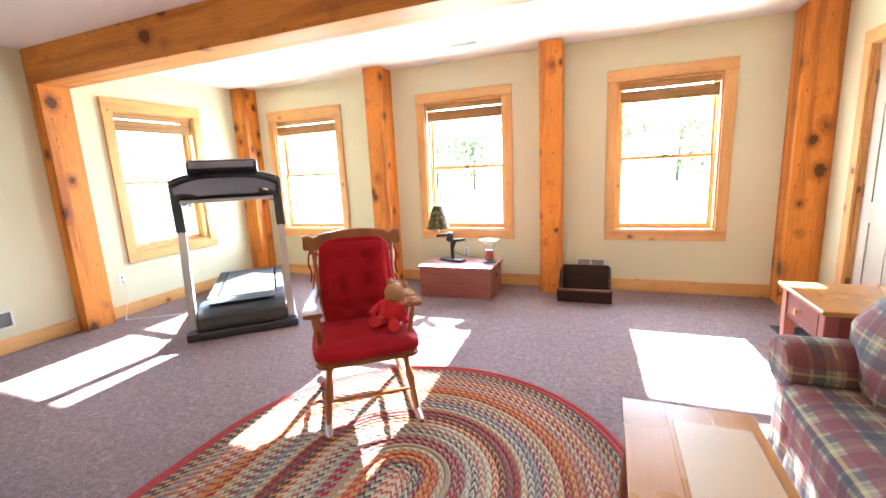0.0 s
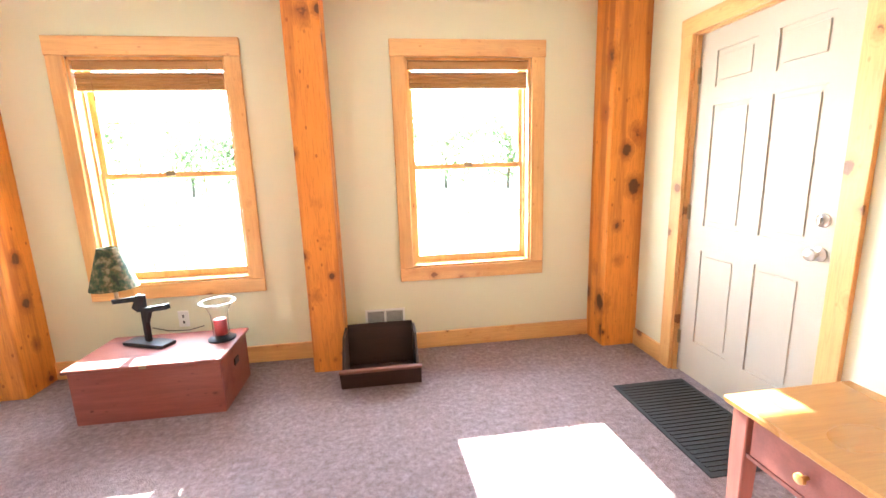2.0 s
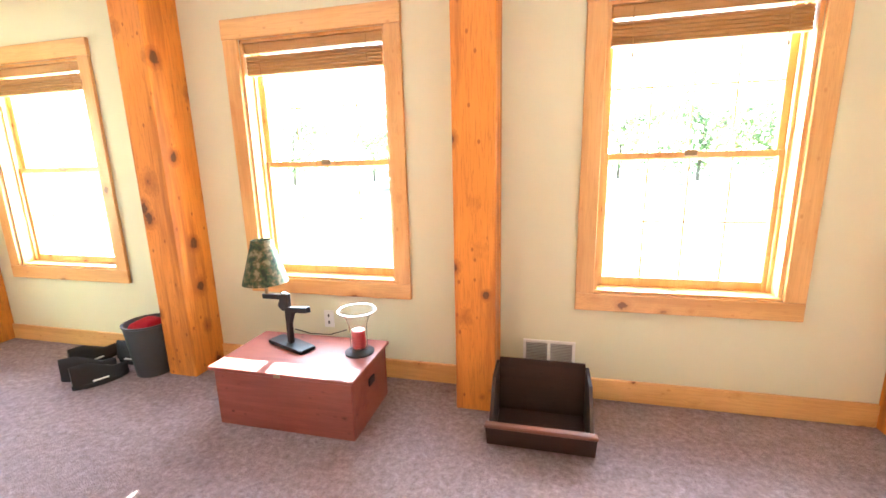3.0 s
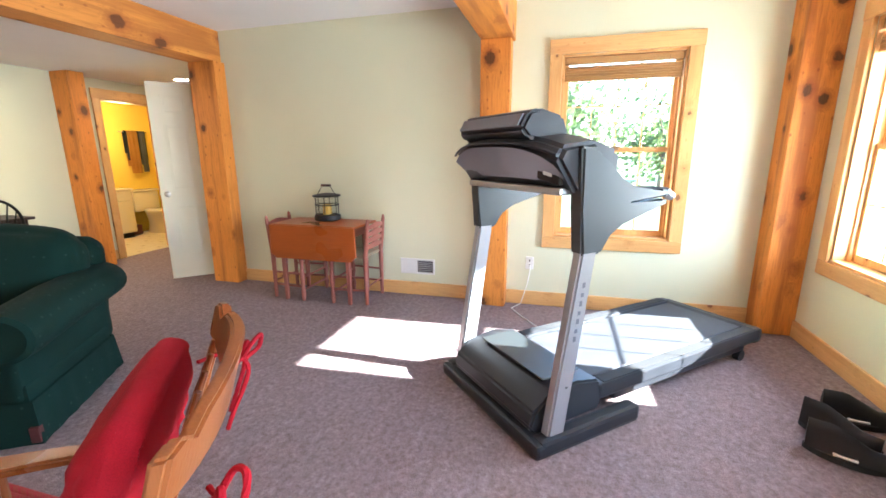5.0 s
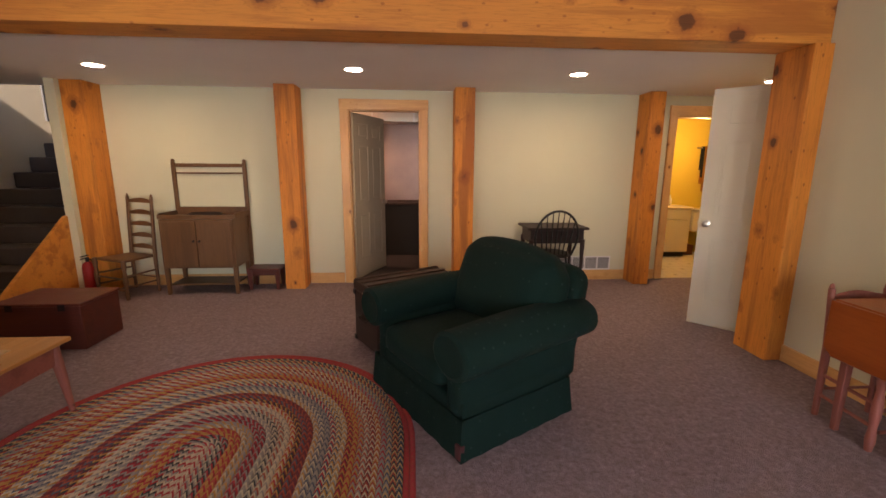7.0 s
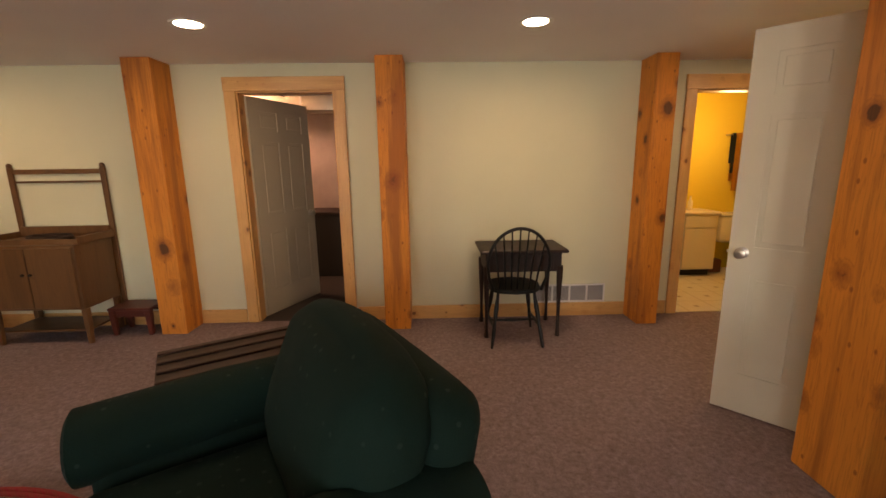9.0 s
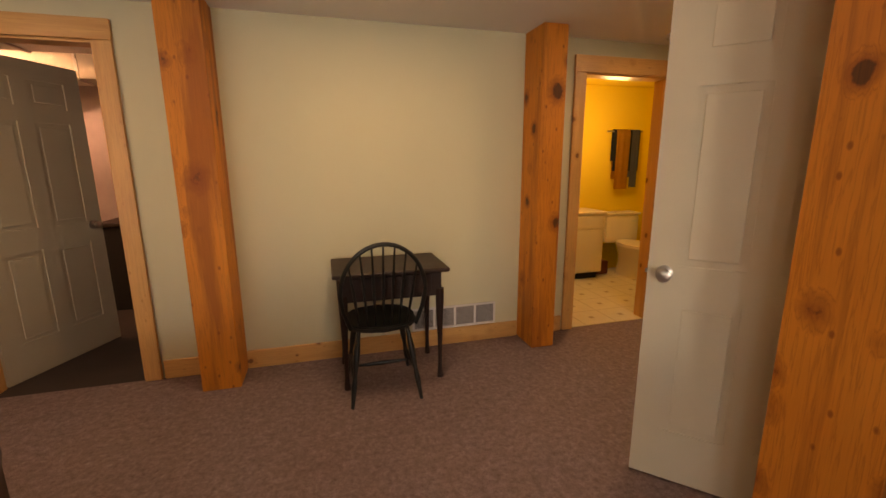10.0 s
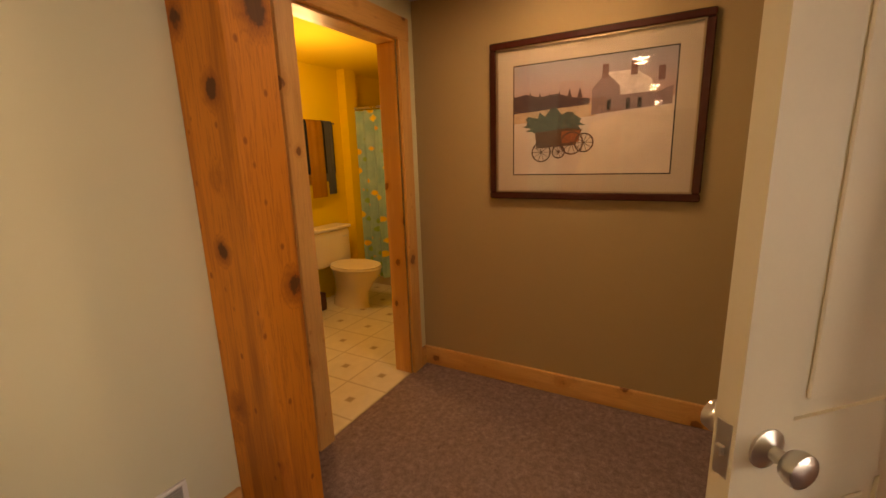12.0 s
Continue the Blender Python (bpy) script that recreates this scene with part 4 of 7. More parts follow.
def treadmill():
    t = thing("treadmill", "black and silver folding treadmill with a grey console panel", "treadmill", Matrix.Translation((-2.08, 2.94, 0)) @ pose(0, 0, 0, 0, 0, 43))
    b = bm_new()
    box(b, -0.445, 0.445, 0.0, 0.10, 0.0, 0.075, bevel=0.02)
    part("front_rail", b, TM_BLACK, t)
    for s in (-1, 1):
        b = bm_new()
        box(b, min(s * 0.445, s * 0.365), max(s * 0.445, s * 0.365), 0.03, 0.66, 0.0, 0.085, bevel=0.02)
        part("base_foot", b, TM_BLACK, t)
    b = bm_new()
    prof = [(0.06, 0.06), (0.03, 0.10), (0.05, 0.17), (0.14, 0.235), (0.30, 0.265), (0.46, 0.235), (0.48, 0.10), (0.45, 0.07)]
    plate(b, prof, -0.355, 0.355, Matrix(((0, 0, 1, 0), (1, 0, 0, 0), (0, 1, 0, 0), (0, 0, 0, 1))))
    bmesh.ops.bevel(b, geom=b.edges[:], offset=0.012, segments=2, affect="EDGES")
    part("motor_hood", b, TM_BLACK, t, smooth=True)
    part("motor_hood_panel", boxes((-0.27, 0.27, 0.17, 0.40, 0.262, 0.269), bevel=0.003), TM_DARKGREY, t)
    for s in (-1, 1):
        b = bm_new()
        box(b, min(s * 0.355, s * 0.275), max(s * 0.355, s * 0.275), 0.46, 1.92, 0.12, 0.205, bevel=0.015)
        part("side_rail", b, TM_BLACK, t)
        part("foot_strip", boxes((min(s * 0.348, s * 0.285), max(s * 0.348, s * 0.285), 0.50, 1.86, 0.205, 0.209)), RUBBER, t)
    b = bm_new()
    box(b, -0.262, 0.262, 0.47, 1.86, 0.165, 0.198, bevel=0.012)
    part("belt", b, TM_BELT, t)
    b = bm_new()
    box(b, -0.35, 0.35, 1.86, 1.96, 0.10, 0.20, bevel=0.03)
    part("rear_cap", b, TM_BLACK, t)
    b = bm_new()
    box(b, -0.33, -0.27, 0.60, 1.80, 0.07, 0.118, bevel=0.01)
    box(b, 0.27, 0.33, 0.60, 1.80, 0.07, 0.118, bevel=0.01)
    box(b, -0.27, 0.27, 1.55, 1.61, 0.07, 0.118, bevel=0.01)
    part("under_frame", b, TM_BLACK, t)
    for s in (-1, 1):
        b = bm_new()
        rod(b, (s * 0.31 - 0.02, 1.78, 0.035), (s * 0.31 + 0.02, 1.78, 0.035), 0.035, seg=16)
        part("rear_wheel", b, RUBBER, t)
    for s in (-1, 1):
        x = s * 0.395
        b = bm_new()
        vs = []
        for y, z in ((0.075, 0.06), (0.175, 0.06), (0.305, 0.955), (0.215, 0.955)):
            for xx in (x - 0.028, x + 0.028):
                vs.append(b.verts.new((xx, y, z)))
        for f in ((0, 2, 3, 1), (2, 4, 5, 3), (4, 6, 7, 5), (6, 0, 1, 7), (0, 6, 4, 2), (1, 3, 5, 7)):
            b.faces.new([vs[i] for i in f])
        bmesh.ops.bevel(b, geom=b.edges[:], offset=0.010, segments=2, affect="EDGES")
        up = part("upright", b, TM_SILVER, t, "silver-painted upright", smooth=True)
        if s == 1:
            for k in range(7):
                z = 0.52 + k * 0.040
                yy = 0.135 + (z - 0.06) * 0.145
                part("marking", boxes((x + 0.0282, x + 0.0290, yy - 0.012, yy + 0.004, z, z + (0.018 if k % 2 else 0.024))), TM_GREY, up)
        b = bm_new()
        plate(b, [(0.200, 0.90), (0.318, 0.90), (0.345, 0.985), (0.42, 1.03), (0.70, 1.085), (0.735, 1.10), (0.70, 1.118), (0.46, 1.098), (0.445, 1.128), (0.73, 1.125), (0.745, 1.145), (0.70, 1.160), (0.48, 1.168), (0.40, 1.205), (0.33, 1.28), (0.26, 1.335), (0.17, 1.350), (0.19, 1.10)], x - 0.036, x + 0.036, Matrix(((0, 0, 1, 0), (1, 0, 0, 0), (0, 1, 0, 0), (0, 0, 0, 1))))
        bmesh.ops.bevel(b, geom=b.edges[:], offset=0.012, segments=2, affect="EDGES")
        arm = part("handrail", b, TM_DARKGREY, t, smooth=True)
        b = bm_new()
        tube(b, [(x, 0.48, 1.160), (x, 0.64, 1.155), (x, 0.74, 1.145), (x, 0.775, 1.125)], 0.019, 12)
        part("grip", b, RUBBER, arm, smooth=True)
        b = bm_new()
        rod(b, (x, 0.735, 1.146), (x, 0.785, 1.120), 0.0215, seg=14)
        part("grip_cap", b, TM_SILVER, arm)
    yz = Matrix(((0, 0, 1, 0), (1, 0, 0, 0), (0, 1, 0, 0), (0, 0, 0, 1)))

    def lifted(bm, sag=True):
        """Sets the console on the leaning uprights; sag droops and bows its ends."""
        for v in bm.verts:
            k = abs(v.co.x) / 0.405
            if sag:
                v.co.z -= 0.055 * k ** 3
                v.co.y += 0.06 * k ** 2
            v.co.y += 0.095
            v.co.z += 0.035
        return bm

    b = bm_new()
    plate(b, [(0.15, 1.125), (0.03, 1.165), (-0.085, 1.315), (-0.055, 1.365), (0.12, 1.385), (0.26, 1.345), (0.25, 1.17)], -0.405, 0.405, yz)
    bmesh.ops.subdivide_edges(b, edges=[e for e in b.edges if abs(e.verts[0].co.x - e.verts[1].co.x) > 0.5], cuts=7, use_grid_fill=True)
    bmesh.ops.bevel(b, geom=[e for e in b.edges if e.calc_face_angle(0.0) > 0.3], offset=0.018, segments=2, affect="EDGES")
    con = part("console", lifted(b), TM_BLACK, t, smooth=True)
    b = bm_new()
    nx = 16
    grid = []
    for i in range(nx + 1):
        x = -0.385 + 0.77 * i / nx
        end = 1 - 0.35 * (abs(x) / 0.385) ** 4
        grid.append([b.verts.new((x, y - 0.006, 1.245 + (z - 1.245) * end)) for y, z in ((0.024, 1.178), (-0.030, 1.245), (-0.074, 1.302), (-0.084, 1.314))])
    for a, c in zip(grid, grid[1:]):
        for j in (0, 1, 2):
            b.faces.new((a[j], a[j + 1], c[j + 1], c[j]))
    part("console_panel", lifted(b), TM_GREY, con, "curved grey plastic panel", smooth=True)
    b = bm_new()
    tube(b, [(-0.40 + 0.80 * i / 16, -0.088, 1.330) for i in range(17)], 0.007, 8)
    part("console_lip", lifted(b), TM_BLACK, con, smooth=True)
    part("console_screen", lifted(boxes((0.25, 0.36, -0.022, 0.004, 1.195, 1.257), bevel=0.003)), SHADOW, con)
    part("console_badge", lifted(boxes((0.285, 0.325, -0.026, -0.0225, 1.219, 1.238))), WHITE, con)
    b = bm_new()
    plate(b, [(0.05, 1.33), (-0.055, 1.345), (-0.095, 1.385), (-0.055, 1.452), (0.00, 1.468), (0.13, 1.440), (0.17, 1.35)], -0.26, 0.26, yz)
    bmesh.ops.bevel(b, geom=b.edges[:], offset=0.014, segments=2, affect="EDGES")
    part("reading_rack", lifted(b, False), TM_BLACK, con, smooth=True)
    m_panel = Matrix.Translation((0, -0.083, 1.418)) @ pose(0, 0, 0, -31, 0, 0)
    b = boxes((-0.235, 0.235, -0.004, 0.004, -0.028, 0.030), bevel=0.002)
    bmesh.ops.transform(b, matrix=m_panel, verts=b.verts[:])
    part("rack_panel", lifted(b, False), TM_GREY, con)
    b = bm_new()
    box(b, -0.36, 0.36, 0.13, 0.20, 1.150, 1.180, bevel=0.008)
    part("cross_bar", b, TM_SILVER, con)
    return t


treadmill()


# ---- rocking chair ----
def curve(pts, n=6):
    """Points on a smooth curve through the given ones."""
    p = [Vector(q) for q in pts]
    p = [2 * p[0] - p[1]] + p + [2 * p[-1] - p[-2]]
    out = []
    for a, b, c, d in zip(p, p[1:], p[2:], p[3:]):
        for k in range(n):
            t = k / n
            out.append(0.5 * (2 * b + (c - a) * t + (2 * a - 5 * b + 4 * c - d) * t * t + (3 * b - a - 3 * c + d) * t ** 3))
    out.append(p[-2])
    return out


def rocker():
    m = facing(-0.475, 2.33, 0.0, 0.595, -0.804) @ Matrix.Diagonal((0.99, 1.06, 0.94, 1))
    c = thing("rocking_chair", "maple spindle rocking chair with tufted red cushions", "rocking chair", m)
    for s in (-1, 1):
        b = bm_new()
        pts = []
        for i in range(15):
            y = -0.40 + 0.86 * i / 14
            pts.append((s * 0.235, y, 0.030 + 0.17 * (y - 0.0) ** 2))
        tube(b, pts, [0.012] + [0.020] * 13 + [0.012], 8)
        part("rocker_runner", b, MAPLE, c, smooth=True)
    b = bm_new()
    seat = [(-0.27, -0.25), (-0.24, -0.28), (0.24, -0.28), (0.27, -0.25), (0.24, 0.20), (0.18, 0.23), (-0.18, 0.23), (-0.24, 0.20)]
    plate(b, seat, 0.375, 0.410)
    bmesh.ops.bevel(b, geom=b.edges[:], offset=0.010, segments=2, affect="EDGES")
    part("seat", b, MAPLE, c, smooth=True)
    legr = [0.013, 0.017, 0.021, 0.016, 0.022, 0.023, 0.018, 0.013, 0.019, 0.015]
    for x0, y0, x1, y1 in ((-0.235, -0.27, -0.20, -0.20), (0.235, -0.27, 0.20, -0.20), (-0.235, 0.25, -0.17, 0.16), (0.235, 0.25, 0.17, 0.16)):
        b = bm_new()
        turned(b, (x0, y0, 0.045 + 0.17 * y0 * y0), (x1, y1, 0.38), legr, 10)
        part("leg", b, MAPLE, c, smooth=True)
    sr = [0.007, 0.010, 0.014, 0.010, 0.016, 0.010, 0.014, 0.010, 0.007]
    for p, q in (((-0.222, -0.245, 0.17), (0.222, -0.245, 0.17)), ((-0.215, -0.23, 0.19), (-0.205, 0.21, 0.17)), ((0.215, -0.23, 0.19), (0.205, 0.21, 0.17)), ((-0.2, 0.215, 0.16), (0.2, 0.215, 0.16))):
        b = bm_new()
        turned(b, p, q, sr, 8)
        part("stretcher", b, MAPLE, c, smooth=True)

    def back(x, z):
        return 0.19 + (z - 0.40) * 0.31

    for k in range(7):
        x0 = -0.20 + 0.40 * k / 6
        x1 = -0.255 + 0.51 * k / 6
        outer = k in (0, 6)
        b = bm_new()
        turned(b, (x0, 0.18, 0.40), (x1, back(0, 0.93), 0.93), [0.012, 0.016, 0.020, 0.015, 0.018, 0.012, 0.010] if outer else [0.006, 0.009, 0.011, 0.009, 0.007, 0.007], 8)
        part("back_post" if outer else "spindle", b, MAPLE, c, smooth=True)
    b = bm_new()
    n = 18
    top = []
    out = []
    for i in range(n + 1):
        u = -1 + 2 * i / n
        x = 0.31 * u
        up = 1.035 - 0.035 * abs(u) ** 1.6 + (0.012 if abs(u) > 0.86 else 0)
        if 0.70 < abs(u) < 0.84:
            up -= 0.016
        lo = 0.905 + 0.02 * abs(u) ** 3
        out.append((x, up, lo))
    rows = []
    for x, up, lo in out:
        yb = back(0, 0.95) + 0.045 - 0.055 * (x / 0.31) ** 2
        rows.append([b.verts.new((x, yb - 0.012 + (lo - 0.95) * 0.27, lo)), b.verts.new((x, yb - 0.014 + (up - 0.95) * 0.27, up)), b.verts.new((x, yb + 0.012 + (up - 0.95) * 0.27, up)), b.verts.new((x, yb + 0.012 + (lo - 0.95) * 0.27, lo))])
    for a, d in zip(rows, rows[1:]):
        for k in range(4):
            b.faces.new((a[k], a[(k + 1) % 4], d[(k + 1) % 4], d[k]))
    b.faces.new(rows[0])
    b.faces.new(rows[-1][::-1])
    bmesh.ops.bevel(b, geom=[e for e in b.edges if abs(e.verts[0].co.x - e.verts[1].co.x) > 0.001 or abs(e.verts[0].co.x) > 0.309], offset=0.006, segments=2, affect="EDGES")
    part("crest_rail", b, MAPLE, c, smooth=True)
    for s in (-1, 1):
        b = bm_new()
        pts, rr = [], []
        vs = []
        for i in range(13):
            u = i / 12
            y = 0.22 - 0.46 * u
            x = s * (0.235 + 0.045 * math.sin(u * 2.6))
            z = 0.680 - 0.012 * math.sin(u * 3.1) - (0.012 * (u - 0.85) / 0.15 if u > 0.85 else 0)
            w = 0.020 + 0.020 * u + (0.010 if u > 0.75 else 0)
            vs.append([b.verts.new((x - w, y, z - 0.012)), b.verts.new((x + w, y, z - 0.012)), b.verts.new((x + w, y, z + 0.012)), b.verts.new((x - w, y, z + 0.012))])
        for a, d in zip(vs, vs[1:]):
            for k in range(4):
                b.faces.new((a[k], a[(k + 1) % 4], d[(k + 1) % 4], d[k]))
        b.faces.new(vs[0])
        b.faces.new(vs[-1][::-1])
        bmesh.ops.bevel(b, geom=[e for e in b.edges if abs(e.verts[0].co.y - e.verts[1].co.y) > 0.001 or e.verts[0].co.y < -0.235], offset=0.007, segments=2, affect="EDGES")
        part("arm", b, MAPLE, c, smooth=True)
        for yy in (-0.20, -0.08, 0.04):
            b = bm_new()
            turned(b, (s * 0.225, yy * 0.85, 0.40), (s * 0.268, yy, 0.672), [0.008, 0.012, 0.016, 0.010, 0.015, 0.012, 0.008] if yy < -0.15 else [0.006, 0.008, 0.010, 0.008, 0.006], 8)
            part("arm_post", b, MAPLE, c, smooth=True)
    # the cushions are tied on and lie on the chair
    cush = thing("seat_cushion", "tufted red velvet seat cushion on the rocking chair", "cushion", m)
    b = bm_new()
    soft_box(b, -0.265, 0.265, -0.30, 0.17, 0.413, 0.490, r=0.036, puff=0.022, n=12)
    for v in b.verts:
        if v.co.z > 0.45:
            for tx in (-0.12, 0.12):
                for ty in (-0.18, 0.02):
                    d2 = ((v.co.x - tx) ** 2 + (v.co.y - ty) ** 2) / 0.0016
                    v.co.z -= 0.020 * math.exp(-d2)
    part("pad", b, RED, cush, smooth=True)
    bc = thing("back_cushion", "tufted red velvet back cushion tied to the rocking chair", "cushion", m)
    b = bm_new()
    soft_box(b, -0.205, 0.205, -0.062, 0.036, 0.0, 0.545, r=0.045, puff=0.020, n=22)
    for v in b.verts:
        if abs(v.co.y) > 0.02:
            dent = 0.0
            for tx in (-0.075, 0.075):
                for tz in (0.10, 0.255, 0.41):
                    dent += math.exp(-((v.co.x - tx) ** 2 + (v.co.z - tz) ** 2) / 0.0013)
            rib = 0.5 - 0.5 * math.cos(2 * math.pi * (v.co.z - 0.13) / 0.155)
            v.co.y -= math.copysign(0.042 * min(1, dent) - 0.016 * rib + 0.006, v.co.y)
    tilt = Matrix.Translation((0, 0.140, 0.455)) @ pose(0, 0, 0, -17.2, 0, 0)
    bmesh.ops.transform(b, matrix=tilt, verts=b.verts[:])
    pad = part("pad", b, RED, bc, smooth=True)
    for s in (-1, 1):
        for z in (0.92,):
            b = bm_new()
            y0 = back(0, z) + 0.02
            tube(b, [(s * 0.20, y0 - 0.05, z - 0.02), (s * 0.262, y0 + 0.0, z - 0.03), (s * 0.240, y0 + 0.035, z - 0.045), (s * 0.205, y0 + 0.02, z - 0.05)], 0.005, 6)
            tube(b, curve([(s * 0.240, y0 + 0.035, z - 0.045), (s * 0.262, y0 + 0.045, z - 0.012), (s * 0.280, y0 + 0.045, z - 0.035), (s * 0.290, y0 + 0.030, z - 0.10), (s * 0.275, y0 + 0.010, z - 0.16), (s * 0.282, y0 - 0.010, z - 0.22)]), 0.0058, 6)
            tube(b, curve([(s * 0.240, y0 + 0.035, z - 0.045), (s * 0.240, y0 + 0.045, z - 0.08), (s * 0.255, y0 + 0.025, z - 0.15), (s * 0.262, y0 + 0.000, z - 0.21), (s * 0.275, y0 - 0.020, z - 0.27)]), 0.0058, 6)
            tube(b, curve([(s * 0.240, y0 + 0.035, z - 0.045), (s * 0.235, y0 + 0.060, z - 0.005), (s * 0.262, y0 + 0.078, z + 0.004), (s * 0.272, y0 + 0.070, z - 0.035), (s * 0.243, y0 + 0.040, z - 0.05)]), 0.0058, 6)
            part("tie", b, RED, bc, "knotted red ribbon tie", smooth=True)
    # small stuffed toy, kept as one plain shape
    b = bm_new()
    soft_box(b, -0.065, 0.065, -0.045, 0.045, 0.0, 0.15, r=0.04, puff=0.01, n=6)
    lathe(b, [(0.02, 0.0), (0.055, 0.02), (0.068, 0.055), (0.055, 0.095), (0.02, 0.115)], 14, Matrix.Translation((0, 0, 0.13)))
    for s in (-1, 1):
        tube(b, [(s * 0.03, -0.03, 0.02), (s * 0.05, -0.10, 0.015), (s * 0.055, -0.15, 0.025)], [0.03, 0.03, 0.034], 8)
        tube(b, [(s * 0.05, 0, 0.12), (s * 0.09, -0.02, 0.07), (s * 0.10, -0.05, 0.04)], [0.022, 0.02, 0.022], 8)
        lathe(b, [(0.0, 0.0), (0.018, 0.008), (0.02, 0.03), (0.008, 0.045)], 8, Matrix.Translation((s * 0.045, 0, 0.225)))
    toy = Nodes("toy_plush", 0.9)
    sp = toy.add("ShaderNodeSeparateXYZ", Vector=toy.coords())
    toy.colour(toy.ramp(sp.outputs[2], [(0.135, (0.55, 0.02, 0.03)), (0.15, (0.42, 0.24, 0.12))]))
    toy.bump(toy.noise(toy.coords(), 220, 3), 0.5, 0.006)
    o = part("stuffed_toy", b, toy.mat, None, "small plush toy in a red shirt on the rocking chair", smooth=True, category="plush toy")
    o.matrix_world = m @ Matrix.Translation((0.150, -0.03, 0.497)) @ pose(0, 0, 0, -10, 14, -22)


rocker()


# ---- plaid sofa, end table, low table ----
def sofa():
    m = facing(1.50, 0.60, 0, -1, 0)
    s = thing("sofa", "plaid upholstered sofa in burgundy, navy and cream", "sofa", m)
    # local: x along the sofa, -y out of its front, front plane at y=0
    W0, W1 = -1.85, 0.35
    def up(name, bm, par=s, label=""):
        return part(name, bm, PLAID, par, label, smooth=True, uv=True)
    up("base", soft_box(bm_new(), W0 + 0.05, W1 - 0.05, 0.03, 0.90, 0.06, 0.30, r=0.03))
    for a, b in ((W0, W0 + 0.22), (W1 - 0.22, W1)):
        bm = bm_new()
        soft_box(bm, a + 0.02, b - 0.02, 0.02, 0.88, 0.05, 0.50, r=0.04)
        bm2 = bm_new()
        cx = (a + b) / 2
        r = 0.125
        pts = []
        seg = 18
        for y in (0.0, 0.012, 0.04, 0.86, 0.88):
            rr = r - (0.02 if y in (0.0, 0.88) else 0.006 if y == 0.012 else 0)
            pts.append([bm2.verts.new((cx + rr * math.cos(2 * math.pi * i / seg), y, 0.485 + 0.86 * rr * math.sin(2 * math.pi * i / seg))) for i in range(seg)])
        for p, q in zip(pts, pts[1:]):
            for i in range(seg):
                bm2.faces.new((p[i], p[(i + 1) % seg], q[(i + 1) % seg], q[i]))
        bm2.faces.new(pts[0][::-1])
        bm2.faces.new(pts[-1])
        arm = up("armrest", bm)
        up("arm_roll", bm2, arm)
    up("backrest", soft_box(bm_new(), W0 + 0.10, W1 - 0.10, 0.66, 0.93, 0.25, 0.84, r=0.10, puff=0.02))
    n = 2
    w = (W1 - W0 - 0.40) / n
    for k in range(n):
        a = W0 + 0.20 + k * w
        up("seat_cushion", soft_box(bm_new(), a + 0.004, a + w - 0.004, -0.02, 0.70, 0.29, 0.455, r=0.05, puff=0.022))
        up("back_pillow", soft_box(bm_new(), a + 0.01, a + w - 0.01, 0.52, 0.74, 0.44, 0.90, r=0.09, puff=0.03))
    for a, b in ((W0 + 0.03, W1 - 0.03),):
        bm = bm_new()
        nx = 60
        row = []
        for i in range(nx + 1):
            x = a + (b - a) * i / nx
            yy = 0.018 + 0.007 * math.sin(i * 1.9)
            row.append((bm.verts.new((x, yy, 0.012)), bm.verts.new((x, 0.026, 0.19))))
        for p, q in zip(row, row[1:]):
            bm.faces.new((p[0], q[0], q[1], p[1]))
        up("skirt", bm)
    p = thing("throw_pillow", "plaid throw pillow leaning on the sofa arm", "pillow", m)
    bm = soft_box(bm_new(), -0.22, 0.22, -0.07, 0.07, -0.22, 0.22, r=0.06, puff=0.04)
    bmesh.ops.transform(bm, matrix=Matrix.Translation((-1.52, 0.34, 0.675)) @ pose(0, 0, 0, -24, 0, 8) @ pose(0, 0, 0, 0, 36, 0), verts=bm.verts[:])
    part("cover", bm, PLAID, p, smooth=True, uv=True)


sofa()


def tapered_leg(parent, x, y, z, r0=0.017, r1=0.026, mat=None, square=True, name="leg"):
    b = bm_new()
    if square:
        vs = []
        for zz, r in ((0, r0), (z * 0.80, r1), (z, r1)):
            vs.append([b.verts.new((x + sx * r, y + sy * r, zz)) for sx, sy in ((-1, -1), (1, -1), (1, 1), (-1, 1))])
        for p, q in zip(vs, vs[1:]):
            for i in range(4):
                b.faces.new((p[i], p[(i + 1) % 4], q[(i + 1) % 4], q[i]))
        b.faces.new(vs[0][::-1])
        b.faces.new(vs[-1])
        bmesh.ops.bevel(b, geom=b.edges[:], offset=0.003, segments=1, affect="EDGES")
    else:
        turned(b, (x, y, 0), (x, y, z), [r0, r0 * 1.2, r1, r1 * 0.7, r1, r1 * 1.1, r1], 12)
    return part(name, b, mat, parent, smooth=not square)


